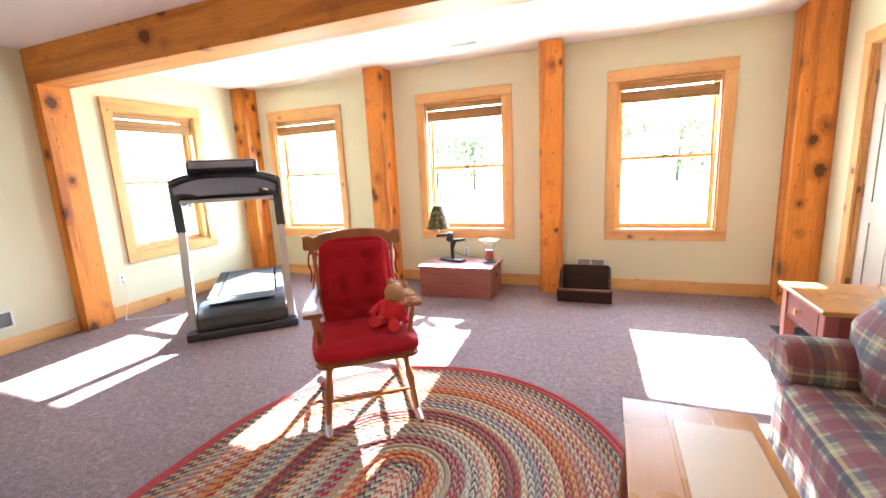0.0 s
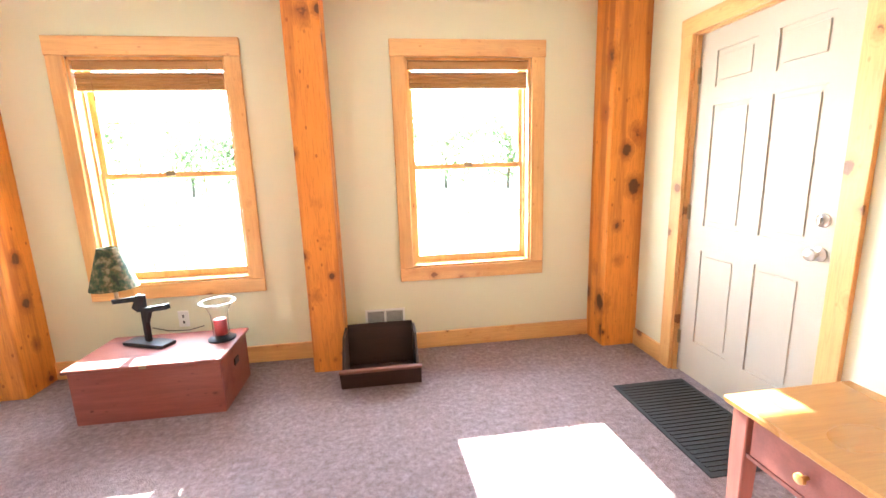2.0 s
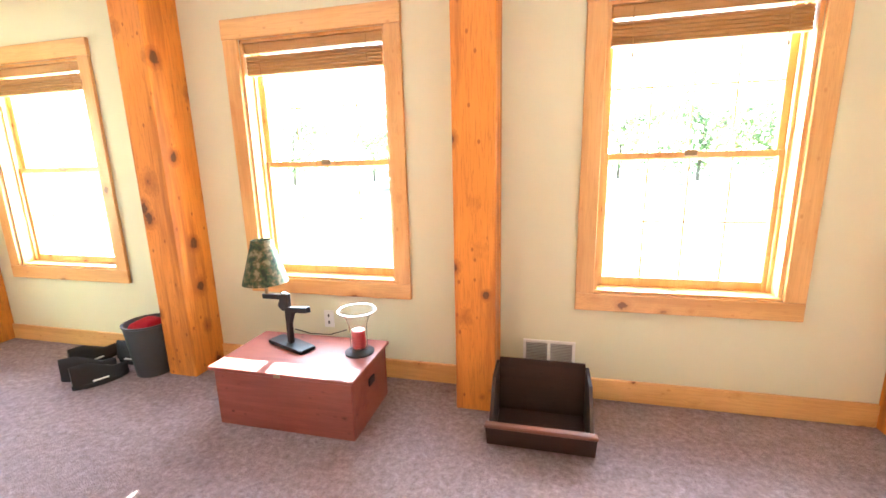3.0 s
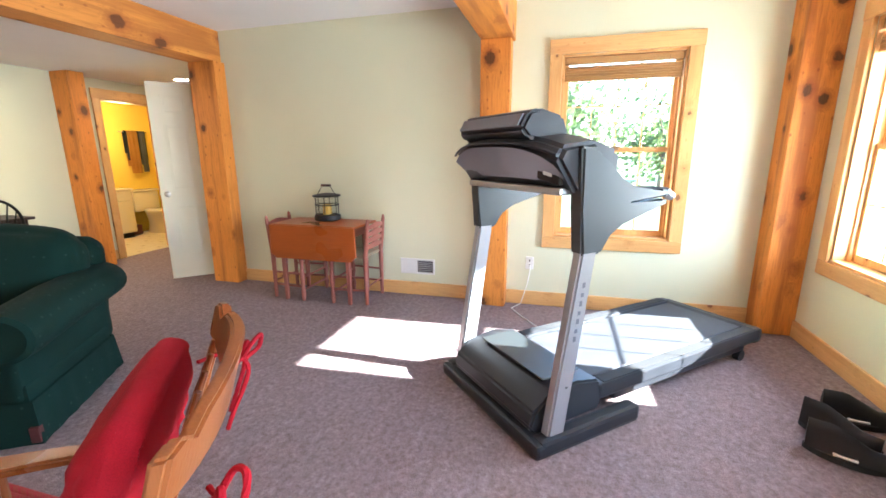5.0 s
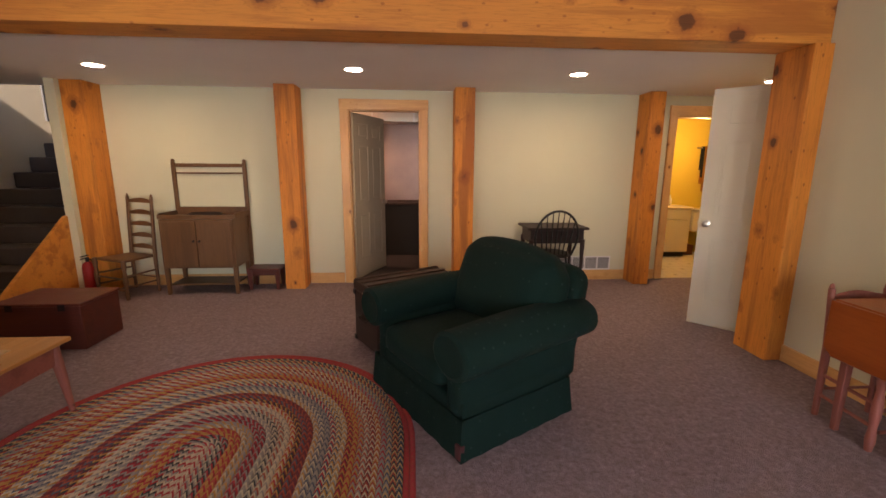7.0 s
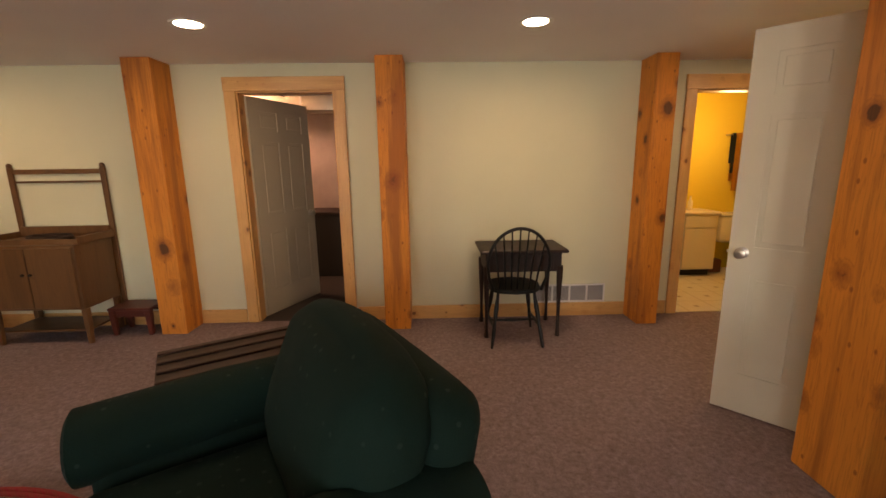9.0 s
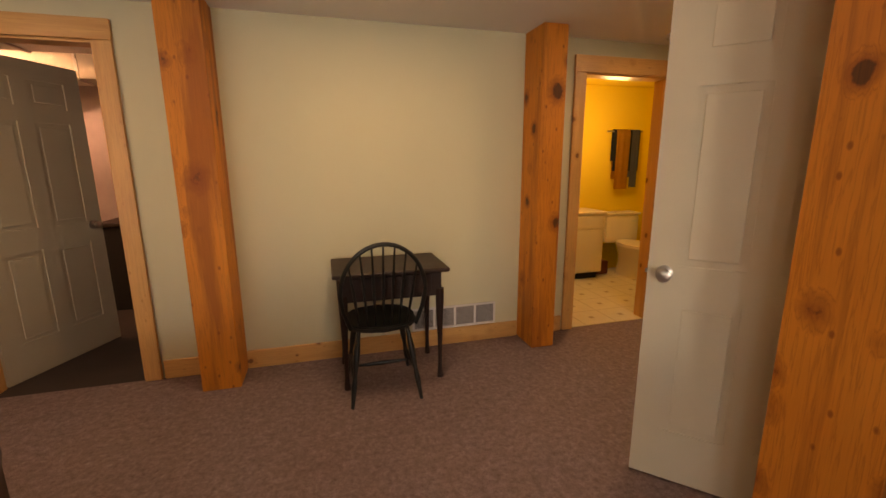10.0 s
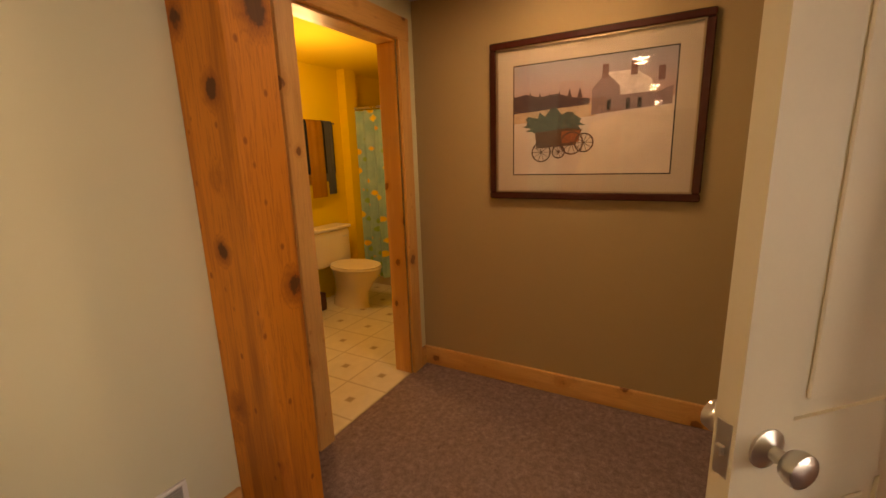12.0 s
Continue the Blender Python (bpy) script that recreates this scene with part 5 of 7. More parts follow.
def end_table():
    m = Matrix.Translation((1.685, 2.487, 0))
    t = thing("end_table", "end table with honey pine top and rose-washed legs and drawer", "end table", m)
    part("tabletop", boxes((0, 0.43, 0, 0.50, 0.638, 0.660), bevel=0.005), HONEY, t)
    for x in (0.045, 0.385):
        for y in (0.045, 0.455):
            tapered_leg(t, x, y, 0.637, mat=REDWASH_Z)
    for row in ((0.071, 0.359, 0.026, 0.044, 0.50, 0.637), (0.071, 0.359, 0.456, 0.474, 0.50, 0.637),
                (0.386, 0.404, 0.071, 0.429, 0.50, 0.637), (0.026, 0.040, 0.071, 0.429, 0.50, 0.512)):
        part("apron", boxes(row), REDWASH, t)
    d = part("drawer", boxes((0.022, 0.036, 0.085, 0.415, 0.517, 0.628), bevel=0.003), REDWASH, t)
    b = bm_new()
    lathe(b, [(0.006, 0), (0.006, 0.012), (0.014, 0.018), (0.013, 0.026), (0.004, 0.029)], 14, Matrix.Translation((0.022, 0.255, 0.573)) @ pose(0, 0, 0, 0, -90, 0))
    part("drawer_knob", b, HONEY, d, smooth=True)


end_table()


def low_table():
    t = thing("coffee_table", "long honey pine coffee table with rose-washed apron", "coffee table", Matrix.Translation((0.90, 0.36, 0)))
    for k in range(3):
        part("board", boxes((k * 0.14, k * 0.14 + 0.13995, 0, 1.60, 0.412, 0.434), bevel=0.002), HONEY_Y, t)
    b = bm_new()
    box(b, 0.025, 0.045, 0.06, 1.49, 0.30, 0.411)
    box(b, 0.375, 0.395, 0.06, 1.49, 0.30, 0.411)
    box(b, 0.045, 0.375, 0.06, 0.08, 0.30, 0.411)
    box(b, 0.045, 0.375, 1.47, 1.49, 0.30, 0.411)
    part("apron", b, REDWASH, t)
    for x in (0.045, 0.375):
        for y in (0.075, 1.475):
            b = bm_new()
            turned(b, (x - (0.05 if x < 0.2 else -0.05), y, 0.0), (x, y, 0.411), [0.014, 0.018, 0.024, 0.027, 0.027], 12)
            part("leg", b, REDWASH_Z, t, smooth=True)
    b = bm_new()
    box(b, 1.055, 1.285, 0.55, 1.84, 0.4345, 0.442, bevel=0.001)
    part("cutting_board", b, plain("pale_birch_board", (0.52, 0.37, 0.22), 0.45, vary=0.06, grain=30), None, "long pale wooden board lying on the coffee table", category="board")


low_table()


def doormat():
    t = thing("doormat", "black ribbed rubber doormat at the entrance door", "doormat", Matrix.Translation((2.04, 3.38, 0)))
    part("mat_base", boxes((0, 0.46, 0, 0.79, 0.001, 0.007), bevel=0.003), RUBBER, t)
    b = bm_new()
    for k in range(26):
        box(b, 0.025, 0.435, 0.03 + k * 0.0286, 0.03 + k * 0.0286 + 0.014, 0.007, 0.0105)
    part("ribs", b, RUBBER, t)


doormat()


# ---- by the north wall ----
def blanket_chest():
    t = thing("blanket_chest", "low rose-stained pine blanket chest under the window", "chest", Matrix.Translation((-1.02, 4.33, 0)))
    for nm, r in (("front_board", (0.0, 0.78, 0.0, 0.020, 0.0, 0.312)), ("back_board", (0.0, 0.78, 0.43, 0.45, 0.0, 0.312)),
                  ("side_board", (0.0, 0.020, 0.0205, 0.4295, 0.0, 0.312)), ("side_board", (0.76, 0.78, 0.0205, 0.4295, 0.0, 0.312)),
                  ("bottom_board", (0.0205, 0.7595, 0.0205, 0.4295, 0.02, 0.035))):
        part(nm, boxes(r, bevel=0.002), REDWASH, t)
    part("lid", boxes((-0.020, 0.80, -0.020, 0.462, 0.313, 0.334), bevel=0.004), REDWASH, t)
    b = bm_new()
    box(b, 0.781, 0.790, 0.19, 0.26, 0.19, 0.235, bevel=0.003)
    part("side_handle", b, BLACKIRON, t)
    part("lock_plate", boxes((0.372, 0.408, -0.0225, -0.0205, 0.314, 0.331)), BRASS_DARK, t)


blanket_chest()


def camo(name):
    m = Nodes(name, 0.85)
    v = m.coords()
    n = m.noise(v, 26, 4, 0.6)
    c = m.ramp(n, [(0.40, (0.018, 0.032, 0.016)), (0.47, (0.045, 0.075, 0.03)), (0.54, (0.09, 0.07, 0.03)), (0.62, (0.20, 0.17, 0.09))])
    m.colour(c)
    m.put(m.bsdf, "Transmission Weight", 0.0)
    return m.mat


def table_lamp():
    t = thing("table_lamp", "black plank table lamp with a green camouflage shade", "lamp", Matrix.Translation((-0.745, 4.62, 0.3345)) @ pose(0, 0, 0, 0, 0, -22))
    b = bm_new()
    out = [(math.copysign(0.150 * min(1, abs(1.3 * math.cos(a))), math.cos(a)), math.copysign(0.050 * min(1, abs(1.6 * math.sin(a))), math.sin(a))) for a in [2 * math.pi * (i + 0.5) / 24 for i in range(24)]]
    plate(b, out, 0.0, 0.022)
    bmesh.ops.bevel(b, geom=[e for e in b.edges if abs(e.verts[0].co.z - e.verts[1].co.z) < 0.001], offset=0.004, segments=1, affect="EDGES")
    part("base", b, BLACKIRON, t)
    b = bm_new()
    box(b, -0.017, 0.017, -0.014, 0.014, 0.022, 0.315, bevel=0.004)
    part("column", b, BLACKIRON, t)
    b = bm_new()
    bmesh.ops.create_cube(b, size=1.0, matrix=Matrix.Translation((0.085, 0, 0.235)) @ pose(0, 0, 0, 0, -10, 0) @ Matrix.Diagonal((0.20, 0.030, 0.030, 1)))
    bmesh.ops.create_cube(b, size=1.0, matrix=Matrix.Translation((0.020, 0, 0.185)) @ pose(0, 0, 0, 0, 24, 0) @ Matrix.Diagonal((0.030, 0.026, 0.09, 1)))
    part("lower_arm", b, BLACKIRON, t)
    b = bm_new()
    bmesh.ops.create_cube(b, size=1.0, matrix=Matrix.Translation((-0.118, 0, 0.277)) @ pose(0, 0, 0, 0, -8, 0) @ Matrix.Diagonal((0.215, 0.028, 0.028, 1)))
    bmesh.ops.create_cube(b, size=1.0, matrix=Matrix.Translation((-0.032, 0, 0.262)) @ pose(0, 0, 0, 0, 30, 0) @ Matrix.Diagonal((0.05, 0.026, 0.10, 1)))
    part("upper_arm", b, BLACKIRON, t)
    b = bm_new()
    rod(b, (-0.195, 0, 0.27), (-0.195, 0, 0.36), 0.010, 0.012)
    part("lamp_holder", b, BRASS_DARK, t)
    b = bm_new()
    prof = [(0.128, 0.350), (0.055, 0.600), (0.053, 0.600), (0.126, 0.350)]
    seg = 28
    rings = [[b.verts.new((-0.195 + r * math.cos(2 * math.pi * i / seg), r * math.sin(2 * math.pi * i / seg), z)) for i in range(seg)] for r, z in prof]
    for p, q in zip(rings, rings[1:] + rings[:1]):
        for i in range(seg):
            b.faces.new((p[i], p[(i + 1) % seg], q[(i + 1) % seg], q[i]))
    part("shade", b, camo("camouflage_cloth"), t, "green camouflage cone shade", smooth=True)
    b = bm_new()
    tube(b, [(0.02, 0.02, 0.10), (0.05, 0.10, 0.05), (0.10, 0.20, 0.02), (0.09, 0.33, 0.00)], 0.003, 6)
    part("cord", b, BLACKIRON, t)


table_lamp()


def candle_holder():
    t = thing("hurricane_candle_holder", "flared glass hurricane with a red candle on the chest", "candle holder", Matrix.Translation((-0.325, 4.62, 0.3345)) @ Matrix.Scale(1.12, 4))
    part("base", lathe(bm_new(), [(0.07, 0), (0.072, 0.008), (0.06, 0.016), (0.03, 0.022), (0.03, 0.028)], 24), BLACKIRON, t, smooth=True)
    part("candle", lathe(bm_new(), [(0.032, 0.029), (0.033, 0.04), (0.033, 0.115), (0.030, 0.118)], 20), plain("red_candle_wax", (0.42, 0.02, 0.03), 0.4), t, "red pillar candle", smooth=True)
    b = bm_new()
    seg = 28
    prof = [(0.042, 0.024), (0.042, 0.10), (0.046, 0.15), (0.062, 0.19), (0.090, 0.215), (0.088, 0.218), (0.060, 0.192), (0.043, 0.15), (0.039, 0.10), (0.039, 0.024)]
    rings = [[b.verts.new((r * math.cos(2 * math.pi * i / seg), r * math.sin(2 * math.pi * i / seg), z)) for i in range(seg)] for r, z in prof]
    for p, q in zip(rings, rings[1:] + rings[:1]):
        for i in range(seg):
            b.faces.new((p[i], p[(i + 1) % seg], q[(i + 1) % seg], q[i]))
    part("shade", b, glass("clear_glass", (0.97, 1, 1), 0.06), t, smooth=True)
    # Opaque pale ring added so the clear glass edge reads bright.
    b = bm_new()
    tube(b, [(0.089 * math.cos(a), 0.089 * math.sin(a), 0.2165) for a in [2 * math.pi * i / 30 for i in range(31)]], 0.0035, 6)
    part("rim", b, plain("bright_rim_paint", (0.75, 0.77, 0.77), 0.25), t, "opaque pale ring painted as the bright edge of the glass", smooth=True)


candle_holder()


def crate():
    t = thing("wooden_crate", "dark weathered open wooden crate with a worn front lip", "crate", Matrix.Translation((0.41, 4.45, 0)))
    w, d = 0.475, 0.30
    b = bm_new()
    box(b, 0.02, w - 0.02, 0.02, d, 0.0, 0.014)
    part("floor_board", b, CRATEWOOD, t)
    yz = Matrix(((0, 0, 1, 0), (1, 0, 0, 0), (0, 1, 0, 0), (0, 0, 0, 1)))
    for x in (0.0, w - 0.016):
        b = bm_new()
        plate(b, [(-0.035, 0.10), (0.02, 0.0), (d, 0.0), (d + 0.02, 0.285), (0.13, 0.285)], x, x + 0.016, yz)
        part("side_board", b, CRATEWOOD, t)
    b = bm_new()
    plate(b, [(d - 0.002, 0.0), (d + 0.014, 0.0), (d + 0.034, 0.30), (d + 0.018, 0.30)], 0.0165, w - 0.0165, yz)
    part("back_board", b, CRATEWOOD, t)
    b = bm_new()
    plate(b, [(0.003, 0.0), (0.019, 0.0), (-0.030, 0.125), (-0.047, 0.125)], -0.012, w + 0.012, yz)
    part("front_board", b, CRATEWOOD, t)
    part("front_lip", boxes((-0.016, w + 0.016, -0.060, -0.022, 0.1255, 0.145), bevel=0.005), wood("worn_lip_wood", (0.16, 0.06, 0.035), (0.08, 0.03, 0.02), (0.03, 0.01, 0.01), "x", 0.5, 0.3, 1.5), t)


crate()


def register(name, label, m, w, h, cells, louvre=False):
    """A white wall register; local x along the wall, -y into the room, z up from its lower edge."""
    t = thing(name, label, "floor vent", m)
    f = 0.016
    b = bm_new()
    box(b, -w / 2, w / 2, -0.010, -0.001, 0, f, bevel=0.002)
    box(b, -w / 2, w / 2, -0.010, -0.001, h - f, h, bevel=0.002)
    step = (w - f) / cells
    for k in range(cells + 1):
        x = -w / 2 + k * step
        box(b, x, x + f, -0.0098, -0.001, f, h - f)
    part("frame", b, WHITE, t)
    part("backing", boxes((-w / 2 + f, w / 2 - f, -0.0025, -0.0012, f, h - f)), plain("vent_shadow_grey", (0.16, 0.15, 0.15), 0.7) if not louvre else plain("vent_dark_grey", (0.09, 0.085, 0.085), 0.7), t)
    b = bm_new()
    n = int((h - 2 * f) / 0.009)
    for k in range(n):
        z = f + (k + 0.5) * (h - 2 * f) / n
        if louvre and k % 2:
            continue
        box(b, -w / 2 + f, w / 2 - f if not louvre else w / 2 - f, -0.0075, -0.003, z - 0.0016, z + 0.0016)
    part("slats", b, plain("vent_slat_grey", (0.50, 0.49, 0.48), 0.5), t)
    if louvre:
        part("damper_panel", boxes((-w / 2 + f, 0.0, -0.0085, -0.0076, f, h - f)), WHITE, t)


register("floor_register", "white two-cell steel register low on the wall", Matrix.Translation((0.685, NORTH, 0.185)), 0.29, 0.145, 2)
register("floor_register", "white steel register with dark louvres on one half", Matrix.Translation((WEST, 2.005, 0.205)) @ pose(0, 0, 0, 0, 0, 90), 0.34, 0.150, 1, True)
register("floor_register", "long white steel return grille above the baseboard", Matrix.Translation((-3.22, SOUTH, 0.128)) @ pose(0, 0, 0, 0, 0, 180), 0.66, 0.175, 4)
register("ceiling_register", "small white ceiling register", Matrix.Translation((-0.46, 4.47, HIGH)) @ pose(0, 0, 0, 90, 0, 0), 0.27, 0.12, 1)


def wall_plate(name, label, m, w, h, marks):
    t = thing(name, label, "wall plate", m)
    part("plate", boxes((-w / 2, w / 2, -0.006, -0.0008, -h / 2, h / 2), bevel=0.002), WHITE, t)
    paint = plain("ivory_plastic", (0.6, 0.56, 0.48), 0.4) if "switch" in name else SHADOW
    for x, z in marks:
        part("toggle" if "switch" in name else "socket", boxes((x - 0.005, x + 0.005, -0.013, -0.006, z - 0.010, z + 0.010), bevel=0.002), paint, t)


wall_plate("light_switch", "double light switch beside the entrance door", Matrix.Translation((EAST, 3.20, 1.07)) @ pose(0, 0, 0, 0, 0, -90), 0.115, 0.115, [(-0.023, 0), (0.023, 0)])
for m in (Matrix.Translation((-0.70, NORTH, 0.365)), Matrix.Translation((WEST, 3.05, 0.38)) @ pose(0, 0, 0, 0, 0, 90)):
    wall_plate("outlet", "white double outlet low on the wall", m, 0.07, 0.115, [(0, 0.022), (0, -0.022)])


cord = tube(bm_new(), [(-3.776, 3.05, 0.36), (-3.755, 3.06, 0.34), (-3.74, 3.04, 0.20), (-3.72, 2.99, 0.02), (-3.62, 2.92, 0.008), (-3.45, 3.02, 0.008), (-3.2, 3.2, 0.008)], 0.004, 6)
part("power_cord", cord, WHITE, None, "thin pale power cord hanging from the outlet to the carpet", smooth=True, category="cord")


def waste_bin():
    t = thing("waste_bin", "dark grey bin full of red cloth beside the post", "bin", Matrix.Translation((-1.905, 4.745, 0)) @ Matrix.Diagonal((1.15, 1.15, 1.0, 1)))
    b = bm_new()
    seg = 28
    prof = [(0.095, 0.0), (0.125, 0.34), (0.131, 0.345), (0.131, 0.355), (0.121, 0.355), (0.092, 0.008)]
    rings = [[b.verts.new((r * math.cos(2 * math.pi * i / seg), r * math.sin(2 * math.pi * i / seg), z)) for i in range(seg)] for r, z in prof]
    for p, q in zip(rings, rings[1:]):
        for i in range(seg):
            b.faces.new((p[i], p[(i + 1) % seg], q[(i + 1) % seg], q[i]))
    b.faces.new(rings[0][::-1])
    b.faces.new(rings[-1])
    part("bucket", b, plain("slate_plastic", (0.045, 0.055, 0.06), 0.5), t, smooth=True)
    b = soft_box(bm_new(), -0.085, 0.085, -0.085, 0.085, 0.25, 0.36, r=0.05, puff=0.01, n=8)
    for v in b.verts:
        v.co.z += 0.012 * noise.noise(v.co * 26)
    c = part("cloth", b, RED, None, "red cloth heaped in the grey bin", smooth=True, category="cloth")
    c.matrix_world = t.matrix_world.copy()


waste_bin()


def shoe():
    t = thing("shoe", "black athletic shoe with a pale side stripe beside the bin", "shoe", None, "shoes by the wall")
    b = bm_new()
    n = 12
    rows = []
    for i in range(n + 1):
        u = i / n
        y = -0.145 + 0.29 * u
        w = 0.047 * (1 - 0.55 * abs(2 * u - 1) ** 3) * (0.85 if u > 0.6 else 1.0)
        h = 0.050 + 0.060 * min(1, max(0, (u - 0.25) / 0.45))
        rows.append([b.verts.new((w * math.cos(a) * (1 if math.sin(a) < 0.2 else 0.72), y, 0.022 + h * max(0, math.sin(a)))) for a in [math.pi * k / 8 for k in range(9)]])
    for p, q in zip(rows, rows[1:]):
        for k in range(8):
            b.faces.new((p[k], p[k + 1], q[k + 1], q[k]))
        b.faces.new((p[8], p[0], q[0], q[8]))
    b.faces.new(rows[0])
    b.faces.new(rows[-1][::-1])
    part("upper", b, BLACKIRON, t, smooth=True)
    b = bm_new()
    plate(b, [(0.052 * (1 - 0.5 * abs(math.sin(a)) ** 4) * math.cos(a), 0.150 * math.sin(a)) for a in [2 * math.pi * k / 20 for k in range(20)]], 0.0, 0.024)
    part("sole", b, RUBBER, t)
    part("stripe", boxes((-0.0485, 0.0485, -0.03, 0.05, 0.030, 0.036)), WHITE, t)
    return t


first = shoe()
first.matrix_world = pose(-2.13, 4.55, 0.001, 0, 0, 155) @ Matrix.Diagonal((1.2, 1.0, 1.15, 1))
for p in ((-2.29, 4.60, 0.001, 0, 0, 140), (-2.16, 4.83, 0.001, 0, 0, 95), (-2.46, 4.76, 0.001, 0, 0, 170)):
    copy_thing(first, pose(*p))


# ---- green armchair ----
def armchair():
    m = facing(-1.037, 0.597, 0, 0.86, 0.51)
    t = thing("armchair", "dark green flecked upholstered armchair with rolled arms", "armchair", m)

    def up(name, bm, par=t, label=""):
        return part(name, bm, GREEN, par, label, smooth=True)

    up("base", soft_box(bm_new(), -0.45, 0.45, 0.02, 0.80, 0.10, 0.30, r=0.03))
    b = bm_new()
    out = []
    n = 30
    per = [(-0.475 + 0.95 * i / n, -0.002) for i in range(n)] + [(0.475, -0.002 + 0.80 * i / n) for i in range(n)] + [(0.475 - 0.95 * i / n, 0.80) for i in range(n)] + [(-0.475, 0.80 - 0.80 * i / n) for i in range(n)]
    cx, cy = 0.0, 0.40
    lo, hi = [], []
    for i, (x, y) in enumerate(per):
        wv = 1.0 + 0.006 * math.sin(i * 1.3)
        lo.append(b.verts.new((cx + (x - cx) * 1.012 * wv, cy + (y - cy) * 1.012 * wv, 0.006)))
        hi.append(b.verts.new((cx + (x - cx) * 0.975, cy + (y - cy) * 0.975, 0.215)))
    for i in range(len(per)):
        j = (i + 1) % len(per)
        b.faces.new((lo[i], lo[j], hi[j], hi[i]))
    sk = up("skirt", b)
    for s in (-1, 1):
        b = bm_new()
        soft_box(b, min(s * 0.445, s * 0.30), max(s * 0.445, s * 0.30), 0.015, 0.88, 0.18, 0.52, r=0.05)
        arm = up("armrest", b)
        b = bm_new()
        seg = 22
        rings = []
        for k, (y, rr) in enumerate(((-0.030, 0.075), (-0.038, 0.105), (-0.025, 0.128), (0.05, 0.132), (0.40, 0.130), (0.75, 0.125), (0.90, 0.120), (0.93, 0.10))):
            zc = 0.535 + 0.02 * (k > 3)
            rings.append([b.verts.new((s * (0.41 if s > 0 else 0.435) + rr * 1.12 * math.cos(2 * math.pi * i / seg), y, zc + rr * 0.92 * math.sin(2 * math.pi * i / seg))) for i in range(seg)])
        for p, q in zip(rings, rings[1:]):
            for i in range(seg):
                b.faces.new((p[i], p[(i + 1) % seg], q[(i + 1) % seg], q[i]))
        b.faces.new(rings[0][::-1])
        b.faces.new(rings[-1])
        up("arm_roll", b, arm)
    b = soft_box(bm_new(), -0.43, 0.43, -0.10, 0.10, -0.29, 0.29, r=0.09, puff=0.01, n=10)
    bmesh.ops.transform(b, matrix=Matrix.Translation((0, 0.86, 0.545)) @ pose(0, 0, 0, -12, 0, 0), verts=b.verts[:])
    up("backrest", b)
    b = soft_box(bm_new(), -0.295, 0.295, -0.015, 0.72, 0.30, 0.465, r=0.05, puff=0.022)
    up("seat_cushion", b)
    b = soft_box(bm_new(), -0.39, 0.39, -0.12, 0.12, -0.255, 0.255, r=0.10, puff=0.035, n=12)
    for v in b.verts:
        v.co.z += 0.03 * (1 - (v.co.x / 0.39) ** 2) * (1 if v.co.z > 0 else 0)
        v.co.y += 0.012 * noise.noise(v.co * 5)
    bmesh.ops.transform(b, matrix=Matrix.Translation((0.00, 0.70, 0.640)) @ pose(0, 0, 0, -20, 2.5, 0), verts=b.verts[:])
    up("back_cushion", b)
    for x in (-0.43, 0.43):
        for y in (0.04, 0.75):
            part("foot", boxes((x - 0.025, x + 0.025, y - 0.025, y + 0.025, 0.0, 0.10), bevel=0.004), DARKWOOD, t)
    for y0, y1 in ((-0.012, 0.02),):
        part("foot_tab", boxes((0.435, 0.478, y0, y1, 0.015, 0.095), bevel=0.004), plain("maroon_fabric", (0.06, 0.012, 0.012), 0.8), t)


armchair()


def trunk():
    m = facing(-0.690, -0.330, 0, 0.86, 0.51)
    t = thing("steamer_trunk", "dark brown slatted trunk standing behind the green armchair", "trunk", m)
    L, W = 0.78, 0.20
    part("body", boxes((-W, W, 0.0, L, 0.02, 0.44), bevel=0.006), CRATEWOOD, t)
    part("lid", boxes((-W - 0.006, W + 0.006, -0.006, L + 0.006, 0.443, 0.515), bevel=0.012), CRATEWOOD, t)
    slat = wood("trunk_slat", (0.042, 0.017, 0.008), (0.028, 0.012, 0.007), (0.02, 0.01, 0.006), "y", 0.65, 0.2, 1.5)
    for x in (-0.17, -0.06, 0.05, 0.16):
        part("slat", boxes((x - 0.018, x + 0.018, 0.0, L, 0.5155, 0.528), bevel=0.004), slat, t)
    for x in (-W - 0.008, W - 0.030):
        for z0 in (0.02, 0.40):
            part("corner_strip", boxes((x, x + 0.038, -0.010, 0.030, z0, z0 + 0.04), bevel=0.003), BLACKIRON, t)
    part("lock", boxes((-0.03, 0.03, -0.012, -0.0005, 0.38, 0.45), bevel=0.003), BRASS_DARK, t)
    for z in (0.12, 0.30):
        for s in (-1, 1):
            part("side_slat", boxes((min(s * W, s * (W + 0.010)), max(s * W, s * (W + 0.010)), 0.01, L - 0.01, z, z + 0.035), bevel=0.003), slat, t)
    b = bm_new()
    tube(b, [(-0.07, -0.004, 0.26), (-0.06, -0.03, 0.24), (0.06, -0.03, 0.24), (0.07, -0.004, 0.26)], 0.008, 8)
    part("leather_handle", b, CRATEWOOD, t, smooth=True)


trunk()


